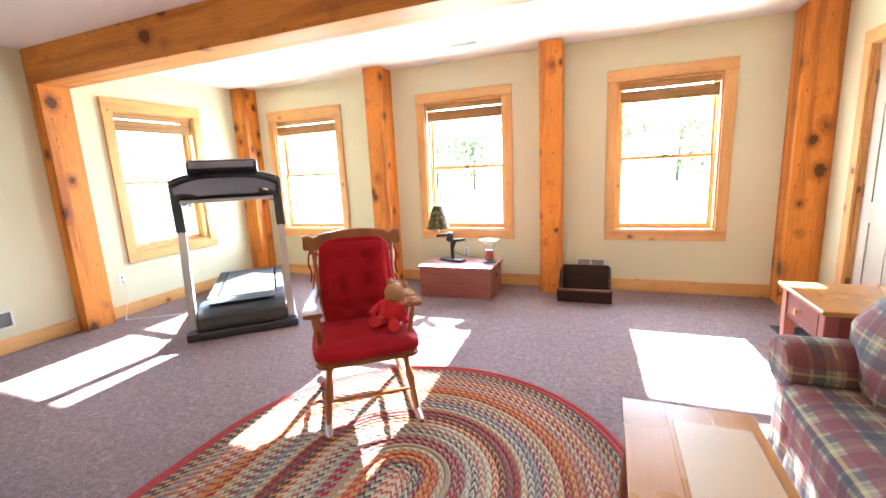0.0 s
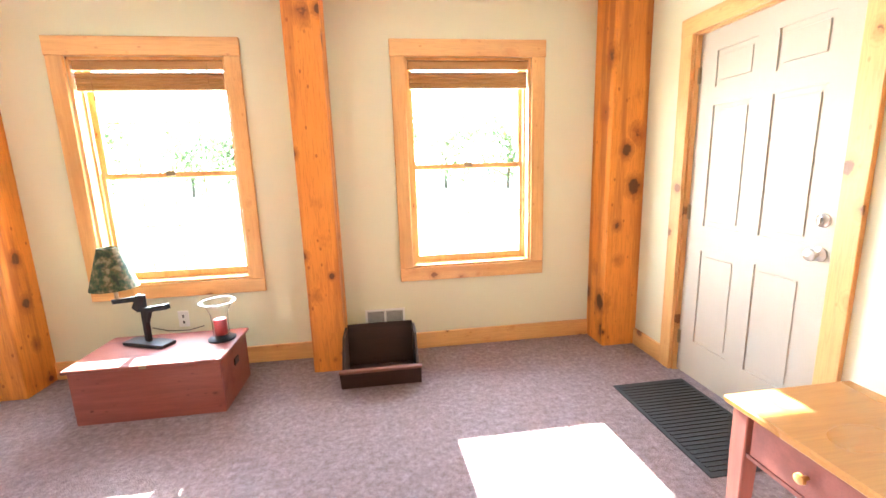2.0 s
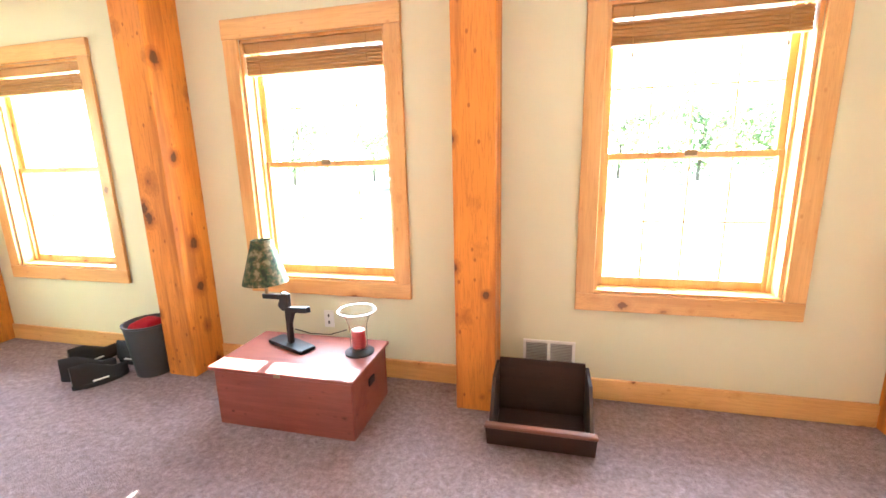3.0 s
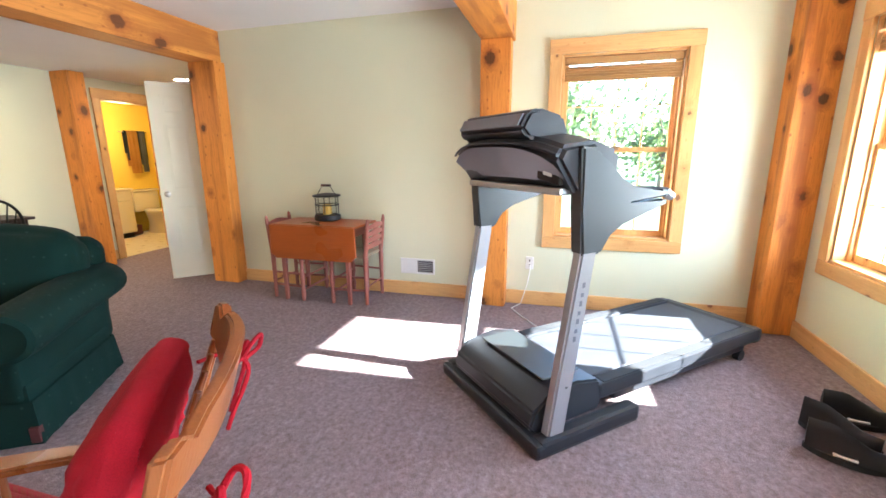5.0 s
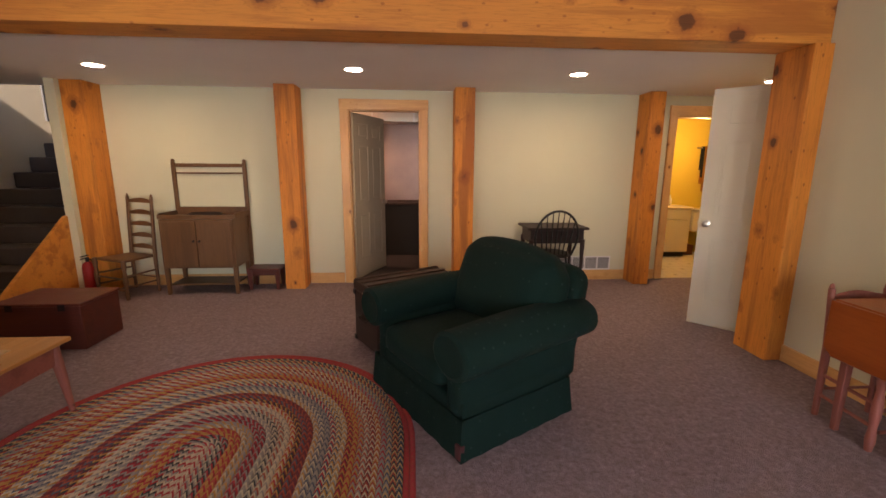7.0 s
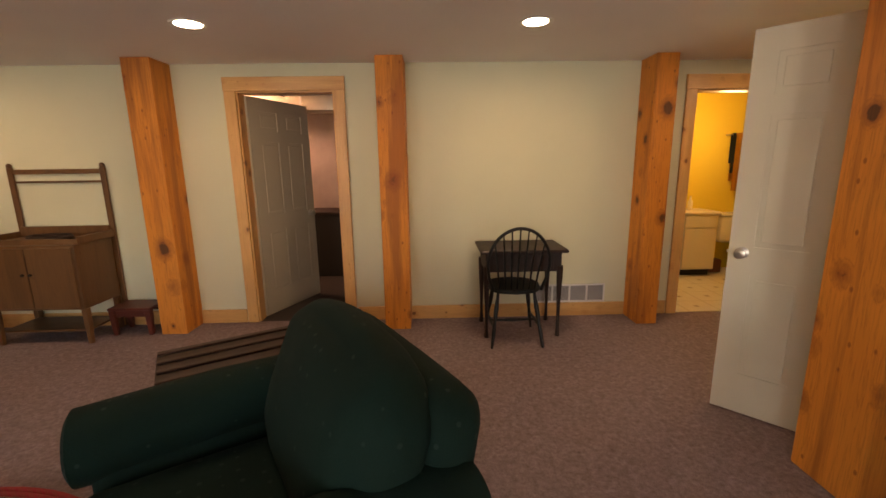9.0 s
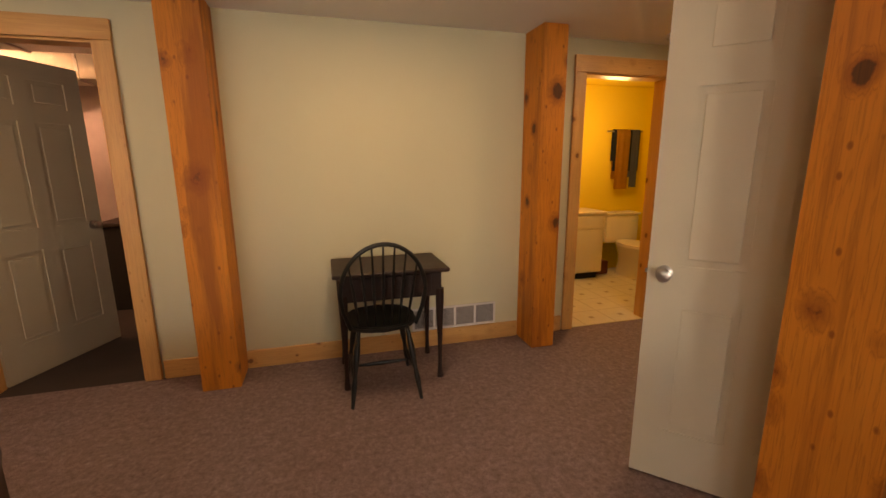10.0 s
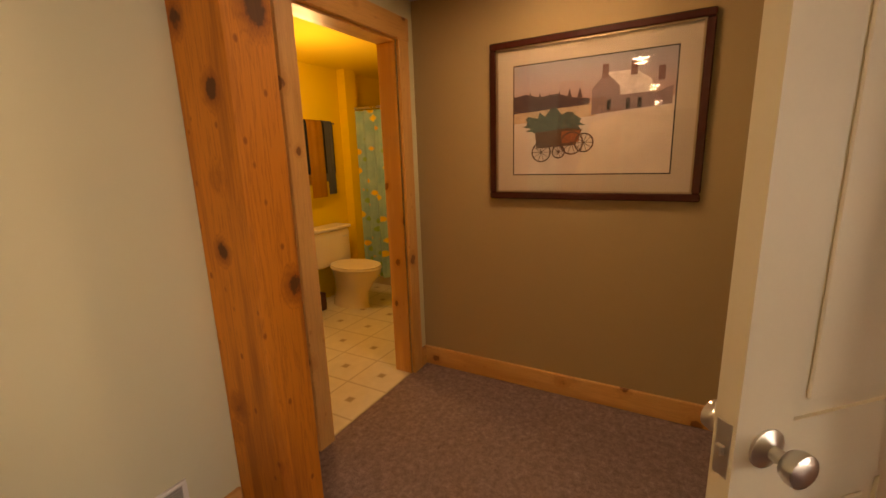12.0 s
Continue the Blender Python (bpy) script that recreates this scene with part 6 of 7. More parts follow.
# ---- drop-leaf table, ladder-back chairs, lantern ----
def drop_leaf():
    t = thing("drop_leaf_table", "small cherry drop-leaf table against the wall, leaf hanging down", "table", Matrix.Translation((-3.77, 0.76, 0)))
    b = bm_new()
    box(b, 0.02, 0.448, 0.0, 0.85, 0.697, 0.716, bevel=0.005)
    part("tabletop", b, CHERRY, t)
    b = bm_new()
    xz = Matrix(((0, 0, 1, 0), (1, 0, 0, 0), (0, 1, 0, 0), (0, 0, 0, 1)))
    plate(b, [(0.0, 0.710), (0.0, 0.45), (0.05, 0.405), (0.80, 0.405), (0.85, 0.45), (0.85, 0.710)], 0.452, 0.470, xz)
    bmesh.ops.bevel(b, geom=b.edges[:], offset=0.004, segments=1, affect="EDGES")
    part("leaf", b, CHERRY, t)
    b = bm_new()
    box(b, 0.06, 0.43, 0.08, 0.10, 0.60, 0.696)
    box(b, 0.06, 0.43, 0.75, 0.77, 0.60, 0.696)
    box(b, 0.05, 0.07, 0.08, 0.77, 0.60, 0.696)
    box(b, 0.42, 0.44, 0.10, 0.75, 0.60, 0.696)
    part("apron", b, REDWASH, t)
    for x in (0.07, 0.42):
        for y in (0.10, 0.75):
            tapered_leg(t, x, y, 0.696, 0.015, 0.022, REDWASH_Z)


drop_leaf()
RUSH = plain("pale_rush_seat", (0.42, 0.33, 0.22), 0.85, vary=0.2, grain=90, bump=0.6)


def ladder_chair(label, m, w, d, seat_z, top, slats, mat, seat_mat, group=""):
    c = thing("ladder_back_chair", label, "chair", m, group)
    tr = [0.016, 0.023, 0.016, 0.024, 0.023, 0.016, 0.024, 0.023]
    for s in (-1, 1):
        b = bm_new()
        turned(b, (s * w / 2, -d, 0), (s * w / 2, -d, seat_z + 0.02), tr, 10)
        part("front_leg", b, mat, c, smooth=True)
        b = bm_new()
        tube(b, [(s * w * 0.42, 0, 0), (s * w * 0.42, 0.0, seat_z), (s * w * 0.42, 0.035, top - 0.03)], [0.016, 0.022, 0.017], 10)
        lathe(b, [(0.008, 0), (0.014, 0.012), (0.010, 0.028), (0.004, 0.036)], 10, Matrix.Translation((s * w * 0.42, 0.036, top - 0.034)))
        part("back_post", b, mat, c, smooth=True)
    for k in range(slats):
        z = seat_z + 0.09 + (top - 0.08 - seat_z - 0.09) * k / max(1, slats - 1)
        b = bm_new()
        n = 10
        rows = []
        for i in range(n + 1):
            u = -1 + 2 * i / n
            x = u * w * 0.41
            y = 0.035 * (z - seat_z) / (top - seat_z) + 0.018 * (1 - u * u)
            up = 0.026 + 0.012 * math.cos(u * 2.6)
            rows.append([b.verts.new((x, y - 0.004, z - 0.016)), b.verts.new((x, y - 0.004, z + up)), b.verts.new((x, y + 0.004, z + up)), b.verts.new((x, y + 0.004, z - 0.016))])
        for p, q in zip(rows, rows[1:]):
            for j in range(4):
                b.faces.new((p[j], p[(j + 1) % 4], q[(j + 1) % 4], q[j]))
        part("slat", b, mat, c)
    b = bm_new()
    plate(b, [(-w / 2, -d), (w / 2, -d), (w * 0.42, 0), (-w * 0.42, 0)], seat_z - 0.006, seat_z + 0.018)
    bmesh.ops.bevel(b, geom=b.edges[:], offset=0.008, segments=2, affect="EDGES")
    part("seat", b, seat_mat, c, smooth=True)
    for z in (0.10, 0.22):
        for p, q in (((-w / 2, -d, z), (w / 2, -d, z)), ((-w / 2, -d, z + 0.03), (-w * 0.42, 0, z + 0.03)), ((w / 2, -d, z + 0.03), (w * 0.42, 0, z + 0.03))):
            part("rung", rod(bm_new(), p, q, 0.010, seg=8), mat, c, smooth=True)
    part("rung", rod(bm_new(), (-w * 0.42, 0, 0.16), (w * 0.42, 0, 0.16), 0.008, seg=8), mat, c, smooth=True)
    return c


one = ladder_chair("rose-washed ladder-back chair with pale seat at the drop-leaf table", facing(-3.56, 1.655, 0, 0, -1), 0.40, 0.32, 0.43, 0.775, 4, REDWASH_Z, RUSH, "chairs at the drop-leaf table")
copy_thing(one, facing(-3.55, 0.715, 0, 0, 1))
ladder_chair("brown ladder-back chair with a low rush seat beside the washstand", facing(1.98, -2.10, 0, 0.42, 0.9), 0.46, 0.36, 0.40, 1.08, 5, OAK, OAK)


def lantern():
    t = thing("candle_lantern", "wide black metal and glass lantern holding a yellow candle", "lantern", Matrix.Translation((-3.645, 1.16, 0.7165)) @ Matrix.Diagonal((1, 1, 1.14, 1)))
    part("tray", lathe(bm_new(), [(0.112, 0), (0.122, 0.010), (0.120, 0.040), (0.106, 0.048), (0.100, 0.046)], 20), BLACKIRON, t, smooth=True)
    part("candle", lathe(bm_new(), [(0.040, 0.047), (0.041, 0.055), (0.041, 0.125), (0.034, 0.130), (0.010, 0.124)], 18), plain("yellow_candle_wax", (0.66, 0.42, 0.06), 0.4), t, "yellow pillar candle", smooth=True)
    for k in range(6):
        a = 2 * math.pi * (k + 0.3) / 6
        part("bar", rod(bm_new(), (0.108 * math.cos(a), 0.108 * math.sin(a), 0.042), (0.108 * math.cos(a), 0.108 * math.sin(a), 0.197), 0.004, seg=6), BLACKIRON, t)
    b = bm_new()
    seg = 20
    rings = [[b.verts.new((r * math.cos(2 * math.pi * i / seg), r * math.sin(2 * math.pi * i / seg), z)) for i in range(seg)] for r, z in ((0.100, 0.049), (0.100, 0.195), (0.098, 0.195), (0.098, 0.049))]
    for p, q in zip(rings, rings[1:] + rings[:1]):
        for i in range(seg):
            b.faces.new((p[i], p[(i + 1) % seg], q[(i + 1) % seg], q[i]))
    part("glass_sides", b, GLASS, t, smooth=True)
    b = bm_new()
    tube(b, [(0.110 * math.cos(6.2832 * k / 24), 0.110 * math.sin(6.2832 * k / 24), 0.128) for k in range(25)], 0.005, 6)
    part("middle_band", b, BLACKIRON, t, smooth=True)
    part("cap", lathe(bm_new(), [(0.128, 0.196), (0.132, 0.202), (0.126, 0.209), (0.070, 0.219), (0.030, 0.224)], 20), BLACKIRON, t, smooth=True)
    b = bm_new()
    tube(b, [(0, -0.095, 0.212), (0, -0.060, 0.255), (0, -0.045, 0.282), (0, 0.045, 0.282), (0, 0.060, 0.255), (0, 0.095, 0.212)], 0.0032, 6)
    part("bail", b, BLACKIRON, t)
    part("handle", rod(bm_new(), (0, -0.048, 0.285), (0, 0.048, 0.285), 0.010, seg=10), DARKWOOD, t, "dark wooden grip", smooth=True)


lantern()


# ---- writing desk and Windsor chair ----
def writing_desk():
    t = thing("writing_desk", "small dark mahogany sewing desk against the wall", "desk", Matrix.Translation((-3.03, -2.205, 0)))
    part("tabletop", boxes((0, 0.70, 0, 0.46, 0.712, 0.738), bevel=0.006), DARKWOOD, t)
    b = bm_new()
    box(b, 0.045, 0.655, 0.04, 0.42, 0.555, 0.711, bevel=0.004)
    part("case", b, DARKWOOD, t)
    for x in (0.055, 0.645):
        for y in (0.05, 0.41):
            b = bm_new()
            turned(b, (x, y, 0.0), (x, y, 0.60), [0.020, 0.013, 0.013, 0.015, 0.018, 0.022, 0.026, 0.027], 10)
            part("leg", b, DARKWOOD, t, smooth=True)
    part("drawer", boxes((0.11, 0.59, 0.420, 0.428, 0.575, 0.70), bevel=0.003), DARKWOOD, t)


writing_desk()


def windsor():
    m = facing(-2.60, -1.60, 0, 0, -1)
    c = thing("windsor_chair", "black hoop-back Windsor chair pushed up to the desk", "chair", m)
    b = bm_new()
    out = [(0.21 * math.copysign(abs(math.cos(a)) ** 0.7, math.cos(a)), -0.20 + 0.20 * math.copysign(abs(math.sin(a)) ** 0.8, math.sin(a))) for a in [2 * math.pi * i / 28 for i in range(28)]]
    plate(b, out, 0.425, 0.458)
    bmesh.ops.bevel(b, geom=[e for e in b.edges if abs(e.verts[0].co.z - e.verts[1].co.z) < 0.001], offset=0.010, segments=2, affect="EDGES")
    part("seat", b, BLACKPAINT, c, smooth=True)
    lr = [0.010, 0.013, 0.017, 0.012, 0.018, 0.019, 0.014, 0.011]
    for x0, y0, x1, y1 in ((-0.20, 0.03, -0.14, -0.07), (0.20, 0.03, 0.14, -0.07), (-0.20, -0.40, -0.14, -0.32), (0.20, -0.40, 0.14, -0.32)):
        part("leg", turned(bm_new(), (x0, y0, 0), (x1, y1, 0.428), lr, 10), BLACKPAINT, c, smooth=True)
    for s in (-1, 1):
        part("stretcher", turned(bm_new(), (s * 0.182, -0.005, 0.15), (s * 0.182, -0.375, 0.15), [0.007, 0.010, 0.014, 0.010, 0.007], 8), BLACKPAINT, c, smooth=True)
    part("stretcher", turned(bm_new(), (-0.182, -0.19, 0.15), (0.182, -0.19, 0.15), [0.007, 0.010, 0.014, 0.010, 0.007], 8), BLACKPAINT, c, smooth=True)
    b = bm_new()
    pts = []
    for i in range(25):
        a = math.pi * i / 24
        x, z = 0.235 * math.cos(a), 0.66 + 0.285 * math.sin(a)
        pts.append((x, -0.02 + (z - 0.45) * 0.16, z))
    pts = [(0.185, -0.035, 0.45), (0.222, -0.015, 0.56)] + pts + [(-0.222, -0.015, 0.56), (-0.185, -0.035, 0.45)]
    tube(b, pts, 0.0125, 10)
    part("hoop", b, BLACKPAINT, c, smooth=True)
    for k in range(7):
        u = -1 + 2 * k / 6
        x1 = u * 0.185
        z1 = 0.66 + 0.285 * math.sqrt(max(0, 1 - (x1 / 0.235) ** 2))
        part("spindle", turned(bm_new(), (u * 0.135, -0.035, 0.455), (x1, -0.02 + (z1 - 0.45) * 0.16, z1), [0.005, 0.0075, 0.009, 0.007, 0.005], 8), BLACKPAINT, c, smooth=True)


windsor()


# ---- washstand, stool, chest and extinguisher ----
def washstand():
    t = thing("washstand", "oak washstand cabinet with two doors and a tall towel frame", "cabinet", Matrix.Translation((0.86, -2.23, 0)))
    part("body", boxes((0.0, 0.76, 0.0, 0.40, 0.30, 0.83), bevel=0.004), OAK, t)
    b = bm_new()
    box(b, -0.02, 0.78, 0.36, 0.38, 0.832, 0.875)
    box(b, -0.02, 0.0, -0.01, 0.36, 0.832, 0.89)
    box(b, 0.76, 0.78, -0.01, 0.36, 0.832, 0.89)
    box(b, 0.0, 0.76, -0.01, 0.01, 0.832, 0.93)
    box(b, 0.0, 0.76, 0.01, 0.36, 0.832, 0.842)
    part("tray_top", b, OAK, t)
    for x0, x1, kx in ((0.02, 0.376, 0.350), (0.384, 0.74, 0.410)):
        d = part("cabinet_door", boxes((x0, x1, 0.401, 0.416, 0.32, 0.81), bevel=0.003), OAK, t)
        part("door_knob", lathe(bm_new(), [(0.005, 0), (0.005, 0.010), (0.013, 0.015), (0.011, 0.024), (0.003, 0.026)], 12, Matrix.Translation((kx, 0.416, 0.60)) @ pose(0, 0, 0, -90, 0, 0)), DARKWOOD, d, smooth=True)
    for x in (0.02, 0.74):
        for y in (0.03, 0.37):
            tapered_leg(t, x, y, 0.30, 0.016, 0.022, OAK)
    part("low_shelf", boxes((0.03, 0.73, 0.04, 0.36, 0.10, 0.118), bevel=0.003), OAK, t)
    f = part("towel_rack", boxes((0.016, 0.744, -0.029, -0.013, 1.30, 1.318), bevel=0.003), OAK, t)
    for x in (-0.030, 0.745):
        b = bm_new()
        box(b, x, x + 0.045, -0.033, -0.011, 0.0, 1.43, bevel=0.004)
        part("upright", b, OAK, f)
        part("finial", lathe(bm_new(), [(0.012, 0), (0.022, 0.010), (0.018, 0.026), (0.005, 0.036)], 12, Matrix.Translation((x + 0.0225, -0.022, 1.43))), OAK, f, smooth=True)
    part("rail", boxes((0.016, 0.744, -0.029, -0.013, 1.375, 1.415), bevel=0.004), OAK, f)
    b = bm_new()
    tube(b, [(0.22 + 0.10 * math.cos(a) * 1.6 + 0.16, 0.16 + 0.09 * math.sin(a), 0.862) for a in [6.28 * k / 16 for k in range(17)]], 0.018, 8)
    o = part("wreath", b, CRATEWOOD, None, "low dark twig wreath lying on the washstand tray", smooth=True, category="wreath")
    o.matrix_world = Matrix.Translation((0.86, -2.23, 0.0))


washstand()


def stool():
    t = thing("footstool", "small red-brown wooden footstool beside the pine post", "stool", Matrix.Translation((0.46, -2.235, 0)))
    part("top", boxes((0, 0.36, 0, 0.25, 0.225, 0.248), bevel=0.005), DARKRED, t)
    for x in (0.03, 0.33):
        for y in (0.03, 0.22):
            tapered_leg(t, x, y, 0.224, 0.016, 0.024, DARKRED)
    for y in (0.022, 0.214):
        part("apron", boxes((0.055, 0.305, y, y + 0.014, 0.165, 0.224)), DARKRED, t)


DARKRED = wood("dark_red_stain", (0.105, 0.022, 0.014), (0.055, 0.011, 0.008), (0.02, 0.005, 0.004), "x", 0.4, 0.0, 1.5)
stool()


def red_box():
    t = thing("storage_chest", "dark red wooden chest standing beyond the sofa", "chest", Matrix.Translation((1.45, -0.86, 0)))
    part("body", boxes((0, 0.62, 0, 0.42, 0.0, 0.345), bevel=0.004), DARKRED, t)
    part("lid", boxes((-0.012, 0.632, -0.012, 0.432, 0.346, 0.372), bevel=0.005), DARKRED, t)
    part("lid_hinge", boxes((0.10, 0.15, 0.4325, 0.4345, 0.315, 0.365), (0.47, 0.52, 0.4325, 0.4345, 0.315, 0.365)), BLACKIRON, t)


red_box()


def extinguisher():
    t = thing("fire_extinguisher", "red fire extinguisher on the floor by the stairs", "fire extinguisher", Matrix.Translation((2.46, -1.93, 0)))
    red = plain("red_enamel", (0.35, 0.012, 0.012), 0.3)
    part("tank", lathe(bm_new(), [(0.052, 0), (0.056, 0.01), (0.056, 0.30), (0.045, 0.345), (0.020, 0.365)], 20), red, t, smooth=True)
    b = bm_new()
    rod(b, (0, 0, 0.365), (0, 0, 0.40), 0.016)
    box(b, -0.008, 0.008, -0.02, 0.09, 0.40, 0.412)
    box(b, -0.008, 0.008, -0.02, 0.08, 0.425, 0.437)
    part("valve", b, BLACKIRON, t)
    b = bm_new()
    tube(b, [(0, -0.015, 0.39), (0, -0.07, 0.37), (0, -0.075, 0.25), (0, -0.066, 0.12)], 0.008, 8)
    part("hose", b, RUBBER, t, smooth=True)


extinguisher()


# ---- ceiling fittings ----
CAN_GLOW = glow("can_lens", (1.0, 0.86, 0.68), 9.0)
for k, (cx, cy) in enumerate(CAN_LIGHTS):
    t = thing("recessed_light", "round white recessed ceiling light, switched on", "ceiling light", Matrix.Translation((cx, cy, LOW)), "recessed lights")
    b = bm_new()
    seg = 28
    rings = [[b.verts.new((r * math.cos(2 * math.pi * i / seg), r * math.sin(2 * math.pi * i / seg), z)) for i in range(seg)] for r, z in ((0.075, -0.004), (0.098, -0.006), (0.102, -0.001), (0.075, -0.001))]
    for p, q in zip(rings, rings[1:] + rings[:1]):
        for i in range(seg):
            b.faces.new((p[i], p[(i + 1) % seg], q[(i + 1) % seg], q[i]))
    part("trim_ring", b, WHITE, t, smooth=True)
    part("lens", lathe(bm_new(), [(0.074, -0.0035), (0.074, -0.0012)], 28), CAN_GLOW, t)
t = thing("smoke_detector", "round white smoke detector on the hall ceiling", "smoke detector", Matrix.Translation((-4.78, -2.02, LOW)) @ pose(0, 0, 0, 180, 0, 0))
part("base", lathe(bm_new(), [(0.068, 0.001), (0.068, 0.012), (0.060, 0.016)], 24), WHITE, t, smooth=True)
part("cover", lathe(bm_new(), [(0.056, 0.016), (0.054, 0.032), (0.040, 0.040), (0.012, 0.042)], 24), WHITE, t, smooth=True)


# ---- framed winter picture in the hall ----
def flat(name, outline, depth, mat, parent, label=""):
    """A thin shape on the picture: outline in (across, up) metres."""
    return part(name, plate(bm_new(), outline, 0.0, 0.0004, Matrix(((0, 0, 1, depth), (1, 0, 0, 0), (0, 1, 0, 0), (0, 0, 0, 1)))), mat, parent, label)


def tone(name, c, scale=30.0, vary=0.25):
    return plain(name, c, 0.6, vary=vary, grain=scale * 3, coarse=scale, bump=0.0)


def picture():
    y0, z0, w, h = -1.775, 1.13, 1.02, 0.81
    t = thing("framed_picture", "large dark-framed print of a winter farm with a loaded wagon", "picture", Matrix.Translation((HALL_W, y0, z0)))
    fw = 0.036
    b = bm_new()
    for r in ((0, w, 0, fw), (0, w, h - fw, h)):
        box(b, 0.002, 0.028, r[0], r[1], r[2], r[3], bevel=0.006)
    for r in ((0, fw), (w - fw, w)):
        box(b, 0.002, 0.028, r[0], r[1], fw, h - fw, bevel=0.006)
    part("frame", b, plain("dark_cherry_lacquer", (0.055, 0.014, 0.010), 0.22, vary=0.15), t)
    b = bm_new()
    box(b, 0.010, 0.020, fw, fw + 0.008, fw, h - fw)
    box(b, 0.010, 0.020, w - fw - 0.008, w - fw, fw, h - fw)
    box(b, 0.010, 0.020, fw, w - fw, fw, fw + 0.008)
    box(b, 0.010, 0.020, fw, w - fw, h - fw - 0.008, h - fw)
    part("inner_lip", b, BRASS_DARK, t)
    part("mat_board", boxes((0.004, 0.0075, fw, w - fw, fw, h - fw)), plain("cream_mat_board", (0.50, 0.43, 0.33), 0.8, vary=0.03), t)
    a0, a1, c0, c1 = 0.135, 0.888, 0.132, 0.682
    part("mat_line", boxes((0.0076, 0.0080, a0 - 0.006, a1 + 0.006, c0 - 0.006, c1 + 0.006)), SHADOW, t)
    img = part("print", boxes((0.0081, 0.0084, a0, a1, c0, c1)), tone("snow_field", (0.60, 0.52, 0.47), 6, 0.12), t, "snowy farmyard print")
    sky_m = Nodes("dusk_sky", 0.6)
    sp = sky_m.add("ShaderNodeSeparateXYZ", Vector=sky_m.coords())
    n = sky_m.noise(sky_m.coords("Object", (1, 3, 12)), 3.0, 4)
    zz = sky_m.math("MULTIPLY_ADD", n, 0.05, sp.outputs[2])
    sky_m.colour(sky_m.ramp(zz, [(0.50, (0.42, 0.24, 0.20)), (0.58, (0.40, 0.31, 0.30)), (0.70, (0.30, 0.29, 0.33))]))
    flat("sky", [(a0, 0.475), (a1, 0.475), (a1, c1), (a0, c1)], 0.0086, sky_m.mat, img)
    flat("woods", [(a0, 0.445), (0.52, 0.465), (0.52, 0.495), (0.44, 0.505), (0.36, 0.53), (0.27, 0.52), (0.20, 0.54), (a0, 0.53)], 0.0092, tone("dark_woods", (0.055, 0.030, 0.038), 60), img)
    flat("far_field", [(a0, 0.395), (0.55, 0.41), (0.56, 0.475), (0.40, 0.462), (a0, 0.447)], 0.0092, tone("tan_field", (0.50, 0.36, 0.24), 20), img)
    hm = tone("barn_siding", (0.22, 0.15, 0.15), 40)
    roof = tone("snowy_roof", (0.62, 0.56, 0.54), 20)
    flat("house_gable", [(0.53, 0.415), (0.655, 0.425), (0.655, 0.54), (0.59, 0.605), (0.53, 0.535)], 0.0098, hm, img)
    flat("house_wing", [(0.655, 0.425), (0.80, 0.435), (0.80, 0.50), (0.655, 0.50)], 0.0098, hm, img)
    flat("house_roof", [(0.59, 0.605), (0.655, 0.54), (0.66, 0.497), (0.80, 0.50), (0.79, 0.555), (0.72, 0.602)], 0.0101, roof, img)
    flat("shed", [(0.80, 0.435), (0.878, 0.44), (0.878, 0.52), (0.80, 0.49)], 0.0098, hm, img)
    for x, z in ((0.575, 0.60), (0.70, 0.60), (0.815, 0.565)):
        flat("chimney", [(x, z - 0.02), (x + 0.028, z - 0.02), (x + 0.028, z + 0.042), (x, z + 0.042)], 0.0106, tone("chimney_brick", (0.16, 0.07, 0.06), 40), img)
    for x in (0.60, 0.685, 0.735):
        flat("house_door", [(x, 0.432), (x + 0.018, 0.432), (x + 0.018, 0.478), (x, 0.478)], 0.0106, SHADOW, img)
    flat("snow_drift", [(0.46, c0), (a1, c0), (a1, 0.437), (0.72, 0.425), (0.60, 0.395), (0.53, 0.375), (0.50, 0.25)], 0.0094, tone("lit_snow", (0.66, 0.57, 0.47), 8, 0.08), img)
    rg = random.Random(3)
    pine = tone("evergreen_load", (0.045, 0.085, 0.075), 60, 0.6)
    load = [(0.345 + 0.145 * math.cos(a) * (1 + 0.18 * rg.uniform(-1, 1)), 0.385 + 0.062 * math.sin(a) * (1 + 0.4 * rg.uniform(-1, 1))) for a in [2 * math.pi * k / 34 for k in range(34)]]
    flat("wagon_load", load, 0.0110, pine, img, "heaped evergreen boughs")
    flat("wagon_bed", [(0.26, 0.265), (0.46, 0.275), (0.49, 0.35), (0.42, 0.36), (0.25, 0.345)], 0.0114, tone("wagon_brown", (0.085, 0.040, 0.022), 50), img)
    flat("wagon_side", [(0.385, 0.285), (0.475, 0.29), (0.48, 0.345), (0.39, 0.345)], 0.0118, tone("rust_panel", (0.30, 0.085, 0.03), 60), img)
    for x, r in ((0.285, 0.052), (0.44, 0.058), (0.50, 0.048), (0.375, 0.035)):
        b = bm_new()
        n = 22
        rings = [[b.verts.new((0.0122 + dx, x + rr * math.cos(2 * math.pi * i / n), 0.245 + 0.05 * (x > 0.4) * 0.8 + rr * math.sin(2 * math.pi * i / n))) for i in range(n)] for rr, dx in ((r, 0), (r, 0.0004), (r - 0.007, 0.0004), (r - 0.007, 0))]
        for p, q in zip(rings, rings[1:] + rings[:1]):
            for i in range(n):
                b.faces.new((p[i], p[(i + 1) % n], q[(i + 1) % n], q[i]))
        zc = 0.245 + 0.05 * (x > 0.4) * 0.8
